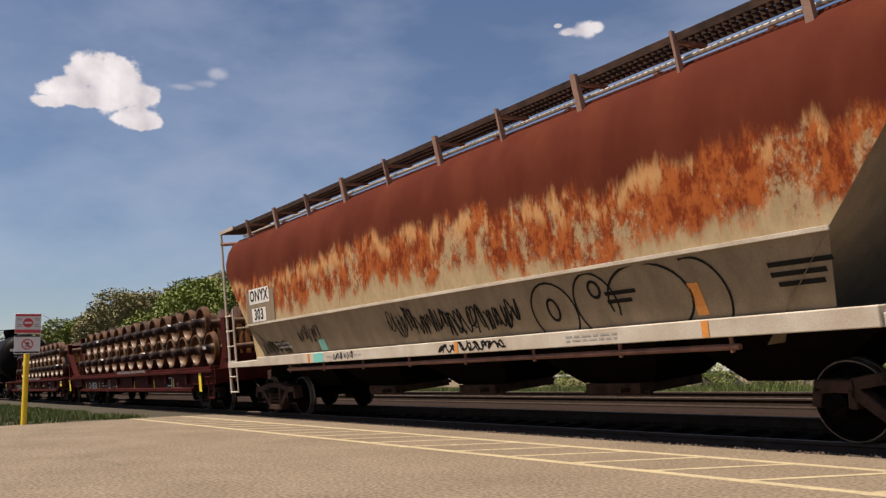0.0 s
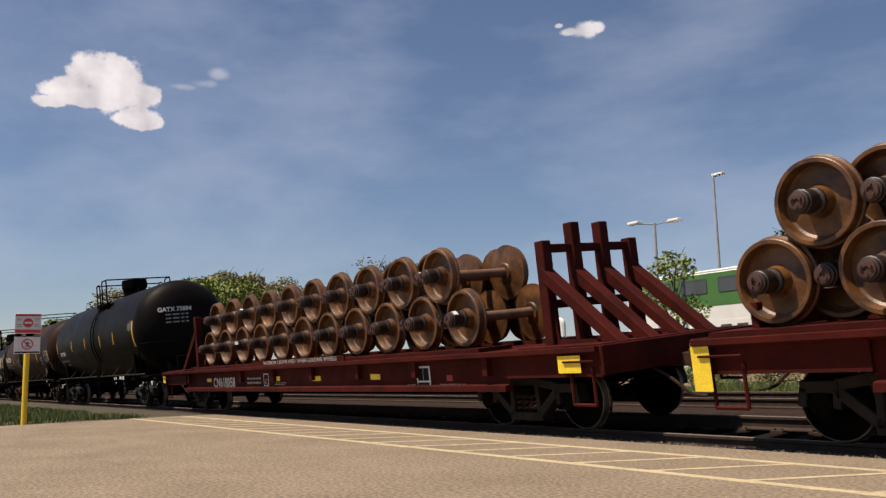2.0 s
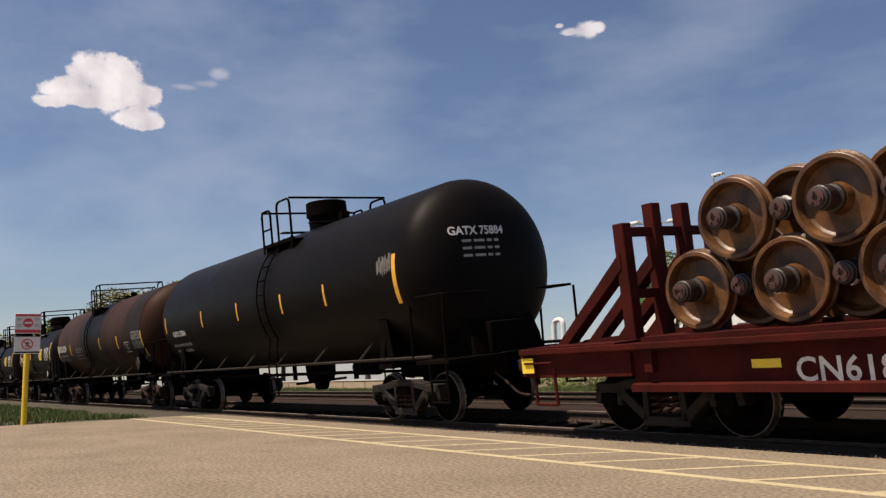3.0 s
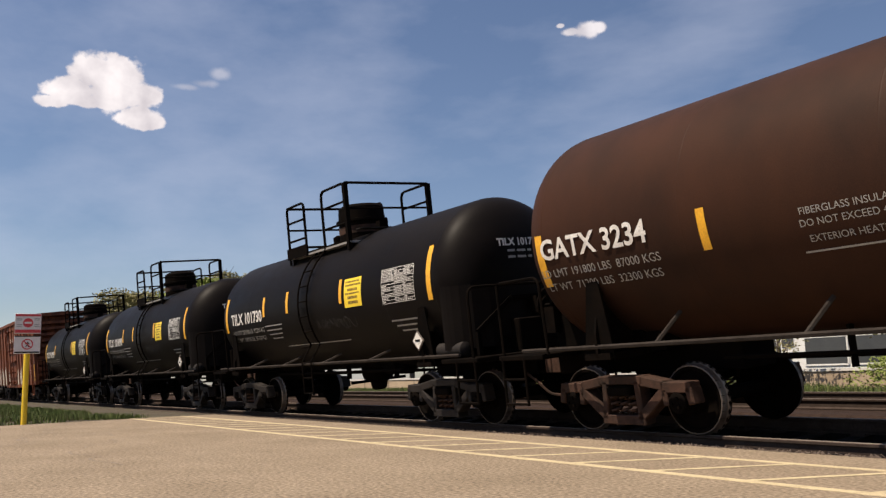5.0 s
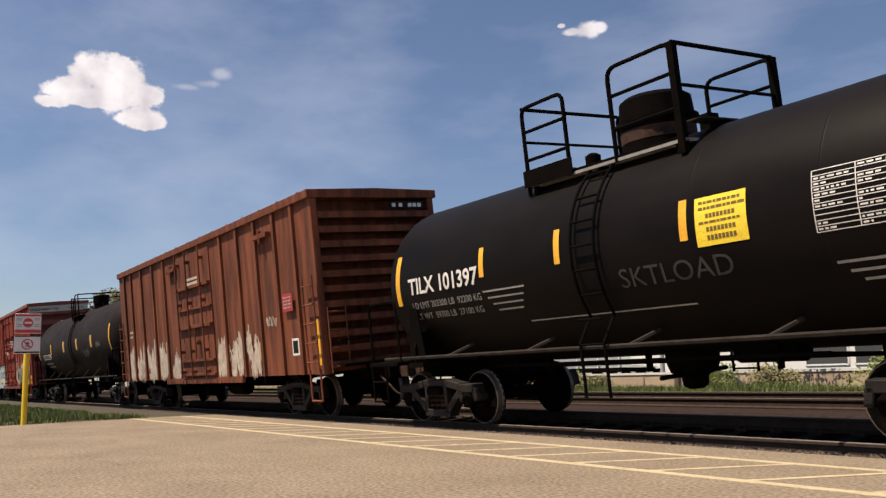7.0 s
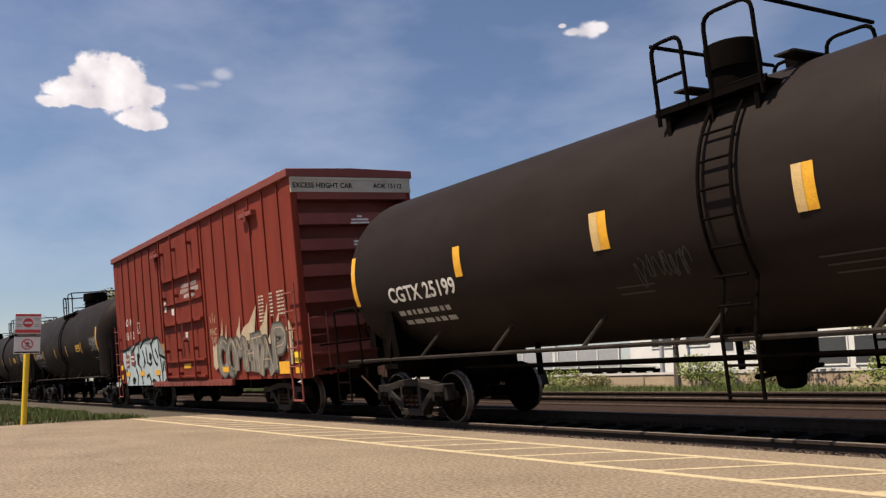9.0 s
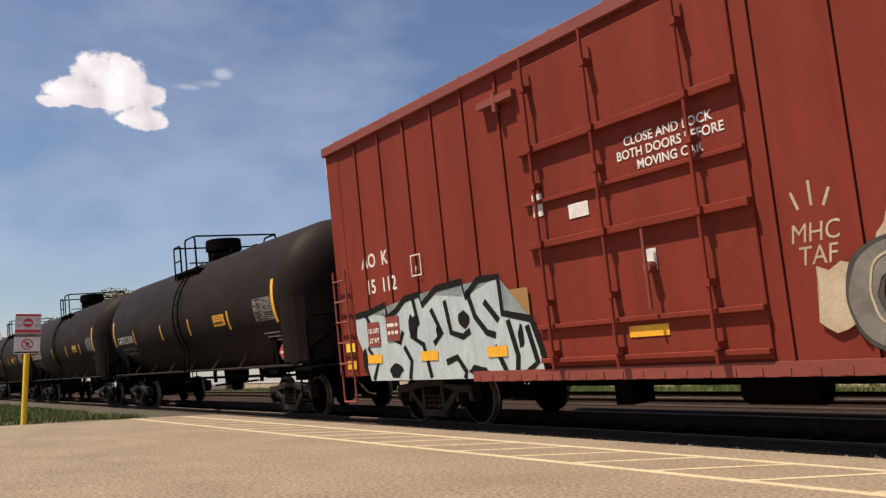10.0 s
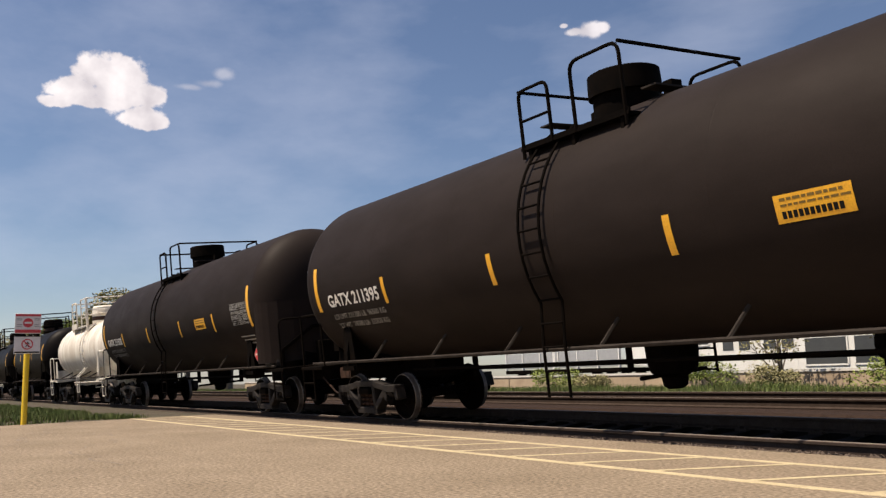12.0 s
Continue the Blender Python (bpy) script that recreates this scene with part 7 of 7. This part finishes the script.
def coach(x0, x1):
    c = tagged(new("passenger_coach"), "green and white two-storey passenger coach standing beyond the tracks", "coach", "standing coaches")
    c.location = ((x0 + x1) / 2, 31.2, 0.35)
    h = (x1 - x0) / 2
    bm = B()
    prism(bm, [(-h, 0.95), (-h + 1.6, 0.95), (-h + 2.4, 0.45), (h - 2.4, 0.45), (h - 1.6, 0.95), (h, 0.95), (h, 4.1), (h - 0.5, 4.80), (-h + 0.5, 4.80), (-h, 4.1)], -1.5, 1.5, "xz")
    part("body", bm, COACH_WHITE, c, bevel=0.04)
    bm = B()
    box(bm, -h + 0.5, h - 0.5, -1.46, 1.46, 4.80, 4.92)
    part("roof", bm, COACH_WHITE, c, bevel=0.05)
    for z0, z1 in ((3.36, 4.76), (0.5, 0.62)):
        bm = B()
        e = 0.35 if z0 > 2 else 2.5
        box(bm, -h + e, h - e, -1.512, -1.502, z0, z1)
        part("side_band", bm, COACH_GREEN, c, "green painted band")
    for k in range(12):
        x = -h + 2.0 + k * (2 * h - 4.0) / 11
        for z, hh, hw, on in ((4.24, 0.29, 0.66, True), (1.28, 0.52, 0.86, 3 < k < 9), (2.05, 0.34, 0.62, k in (0, 1, 10, 11))):
            if on:
                bm = B()
                box(bm, x - hw, x + hw, -1.530, -1.515, z - hh, z + hh)
                win = part("window", bm, GLASS_DARK, c, "grey tinted window", bevel=0.01)
                bm = B()
                for u0, u1, v0, v1 in ((-hw - 0.03, -hw + 0.03, -hh, hh), (hw - 0.03, hw + 0.03, -hh, hh), (-hw, hw, hh - 0.03, hh + 0.03), (-hw, hw, -hh - 0.03, -hh + 0.03)):
                    box(bm, x + u0, x + u1, -1.540, -1.531, z + v0, z + v1)
                part("frame", bm, COACH_WHITE if z < 3 else GLASS_DARK, win)
    # double doors at the quarter points
    for k in (2, 3, 9):
        x = -h + 2.0 + k * (2 * h - 4.0) / 11
        bm = B()
        box(bm, x - 0.80, x + 0.80, -1.512, -1.502, 0.62, 2.75)
        door = part("door", bm, COACH_WHITE, c, "white sliding doors with grey glass", bevel=0.01)
        for u in (-0.4, 0.4):
            bm = B()
            box(bm, x + u - 0.26, x + u + 0.26, -1.528, -1.514, 1.45, 2.55)
            part("pane", bm, GLASS_DARK, door)
    for x in (-h + 2.6, h - 2.6):
        bm = B()
        for dx in (-1.2, 1.2):
            lathe(bm, [(-0.8, 0.42), (-0.66, 0.42)], "y", 16, (x + dx, 0, 0.42))
            lathe(bm, [(0.66, 0.42), (0.8, 0.42)], "y", 16, (x + dx, 0, 0.42))
        box(bm, x - 1.6, x + 1.6, -1.1, -0.9, 0.35, 0.8)
        part("bogie", bm, IRON, c)


def yard_trailer():
    """Low grey panelled trailer with a pale hoop, parked in line with the coaches."""
    c = tagged(new("parked_trailer"), "low grey panelled trailer with a white hoop parked beyond the tracks", "trailer")
    c.location = (-33.4, 31.0, 0.30)
    bm = B()
    box(bm, -4.4, 4.4, -1.2, 1.2, 0.75, 0.95)
    part("chassis", bm, IRON, c, bevel=0.02)
    for k in range(6):
        bm = B()
        box(bm, -4.3 + 1.44 * k, -4.3 + 1.44 * k + 1.34, -1.2, -1.12, 1.02, 1.85)
        part("side_panel", bm, LAMP_GREY, c, bevel=0.015)
    for k in range(7):
        bm = B()
        box(bm, -4.36 + 1.44 * k, -4.29 + 1.44 * k, -1.24, -1.10, 0.95, 1.95)
        part("post", bm, COACH_WHITE, c)
    bm = B()
    pipe(bm, bent([(-0.35, -1.1, 0.95), (-0.35, -1.1, 3.5), (0.35, -1.1, 3.5), (0.35, -1.1, 2.3)], 0.3), 0.14, 8)
    part("hoop", bm, COACH_WHITE, c, smooth=True)
    for x in (-3.2, -2.2, 2.6, 3.6):
        for y in (-1.0, 1.0):
            bm = B()
            lathe(bm, [(y - 0.14, 0.30), (y - 0.10, 0.42), (y + 0.10, 0.42), (y + 0.14, 0.30)], "y", 16, (x, 0, 0.40))
            part("wheel", bm, IRON, c, smooth=True)


yard_trailer()
coach(-28.3, -2.6)
coach(-2.0, 23.7)


def low_wall():
    bm = B()
    box(bm, -70, 20, 27.0, 27.25, 0.1, 0.86)
    w = thing("wall_low", bm, WALL_EARTH, "long low earth-coloured wall with a white coping", "wall", kind="structure")
    bm = B()
    box(bm, -70, 20, 26.96, 27.29, 0.862, 0.95)
    part("coping", bm, WALL_WHITE, w, "white concrete coping")
    for k in range(30):
        bm = B()
        box(bm, -70 + 3 * k - 0.03, -70 + 3 * k + 0.03, 26.98, 27.0, 0.1, 0.86)
        part("joint", bm, SEAL, w)


low_wall()


def lamp_post(x, y, h, arms, label):
    base = tagged(new("street_lamp"), label, "street lamp")
    base.location = (x, y, 0.25)
    bm = B()
    rod(bm, (0, 0, 0), (0, 0, h), 0.11, 10, 0.06)
    rod(bm, (0, 0, 0), (0, 0, 0.3), 0.18, 10)
    part("pole", bm, LAMP_GREY, base)
    for a in arms:
        bm = B()
        rod(bm, (0, 0, h - 0.05), (a * 0.7, a * 0.5, h + 0.05), 0.03, 6)
        part("arm", bm, LAMP_GREY, base)
        bm = B()
        box(bm, a * 0.7 - 0.32, a * 0.7 + 0.32, a * 0.5 - 0.16, a * 0.5 + 0.16, h, h + 0.13)
        part("lamp_head", bm, COACH_WHITE, base, bevel=0.03)


lamp_post(-27.5, 35.6, 10.7, (0.3,), "tall grey street lamp with one head")
lamp_post(-25.2, 28.4, 7.2, (-1, 1), "grey street lamp with two heads")


# ------------------------------------------------------------------ distant clouds
CLOUDS = []


def cloud(px, py, pz, width, height, lobes, thick, seed, label, soft=0.26):
    """A far cloud bank: lobes in metres from its middle; the edge is broken up by noise."""
    me = bpy.data.meshes.new("cloud")
    me.from_pydata([(-width, 0, -height), (width, 0, -height), (width, 0, height), (-width, 0, height)], [], [(0, 1, 2, 3)])
    m = bpy.data.materials.new("cloud_vapour")
    m.use_nodes = True
    nt = m.node_tree
    nt.nodes.clear()
    add, link = nt.nodes.new, nt.links.new
    co = add("ShaderNodeTexCoord")

    def calc(op, a, b=0.0):
        n = add("ShaderNodeMath")
        n.operation = op
        for i, val in enumerate((a, b)):
            if isinstance(val, (int, float)):
                n.inputs[i].default_value = val
            else:
                link(val, n.inputs[i])
        return n.outputs[0]

    def noisy(scale, detail, rough):
        n = add("ShaderNodeTexNoise")
        n.noise_dimensions = "4D"
        n.inputs["W"].default_value = seed
        n.inputs["Scale"].default_value, n.inputs["Detail"].default_value, n.inputs["Roughness"].default_value = scale, detail, rough
        link(co.outputs["Object"], n.inputs["Vector"])
        return n.outputs["Fac"]

    dens = None
    for x, z, rx, rz in lobes:
        mp = add("ShaderNodeMapping")
        mp.vector_type = "TEXTURE"
        mp.inputs["Location"].default_value = (x, 0, z)
        mp.inputs["Scale"].default_value = (rx, 1, rz)
        link(co.outputs["Object"], mp.inputs["Vector"])
        ln = add("ShaderNodeVectorMath")
        ln.operation = "LENGTH"
        link(mp.outputs["Vector"], ln.inputs[0])
        d = calc("SUBTRACT", 1.0, ln.outputs["Value"])
        dens = d if dens is None else calc("MAXIMUM", dens, d)
    dens = calc("ADD", dens, calc("MULTIPLY", calc("SUBTRACT", noisy(0.017, 9, 0.53), 0.5), 1.15))
    ra = add("ShaderNodeMapRange")
    ra.interpolation_type = "SMOOTHSTEP"
    ra.inputs["From Min"].default_value, ra.inputs["From Max"].default_value, ra.inputs["To Max"].default_value = 0.06, 0.06 + soft, thick
    link(dens, ra.inputs["Value"])
    sh = add("ShaderNodeMapRange")
    sh.inputs["From Min"].default_value, sh.inputs["From Max"].default_value = 0.32, 0.66
    link(noisy(0.010, 4, 0.45), sh.inputs["Value"])
    col = add("ShaderNodeMix")
    col.data_type = "RGBA"
    col.inputs["A"].default_value, col.inputs["B"].default_value = (0.46, 0.445, 0.455, 1), (0.72, 0.70, 0.68, 1)
    link(sh.outputs["Result"], col.inputs["Factor"])
    em, tr, mx, out = add("ShaderNodeEmission"), add("ShaderNodeBsdfTransparent"), add("ShaderNodeMixShader"), add("ShaderNodeOutputMaterial")
    link(col.outputs["Result"], em.inputs["Color"])
    link(ra.outputs["Result"], mx.inputs[0])
    link(tr.outputs[0], mx.inputs[1])
    link(em.outputs[0], mx.inputs[2])
    link(mx.outputs[0], out.inputs["Surface"])
    me.materials.append(m)
    ob = tagged(new("backdrop_cloud", me), label, "cloud", kind="structure")
    CLOUDS.append((ob, (px, py, pz), math.degrees(math.atan2(-px, py))))
    ob.matrix_world = pose(px, py, pz, 0, 0, CLOUDS[-1][2])


cloud(-2940, 597, 996, 420, 300, [(-24, 62, 98, 84), (58, 66, 92, 82), (-97, -10, 108, 62), (44, 0, 130, 82), (148, -6, 62, 52), (122, -84, 84, 56), (165, -96, 50, 34), (-152, -55, 66, 26), (-30, -42, 140, 30)], 1.0, 1.3, "bright white fair-weather cloud")
cloud(-2146, 2096, 1263, 200, 120, [(2, -4, 74, 40), (-45, -4, 48, 22), (46, 2, 40, 30), (-90, 22, 20, 12)], 0.85, 4.1, "small white fair-weather cloud", 0.45)
cloud(-2850, 936, 1062, 260, 140, [(40, 33, 56, 30), (-14, -8, 56, 24), (-72, -26, 66, 16)], 0.30, 7.7, "thin torn wisp of cloud", 0.8)


# ------------------------------------------------------------------ movement
TIMES = [float(t) for t in range(13)]
TURN = math.degrees(SPEED / 0.42 / FPS)


def motions():
    for car, s in CARS:
        walk(car, [(t, on_track(s + SPEED * t)) for t in TIMES])
    # the clouds drift slowly with the wind
    for bank, (x, y, z), turn in CLOUDS:
        walk(bank, [(t, pose(x + 0.9 * t, y + 1.6 * t, z, 0, 0, turn)) for t in (0.0, 12.0)])
    for load, s, m in LOADS:
        walk(load, [(t, on_track(s + SPEED * t) @ m) for t in TIMES])
    for wheel, x in SPINNING:
        walk(wheel, [(k / FPS, pose(x, 0, 0.42, 0, TURN * k, 0)) for k in range(361)])


motions()
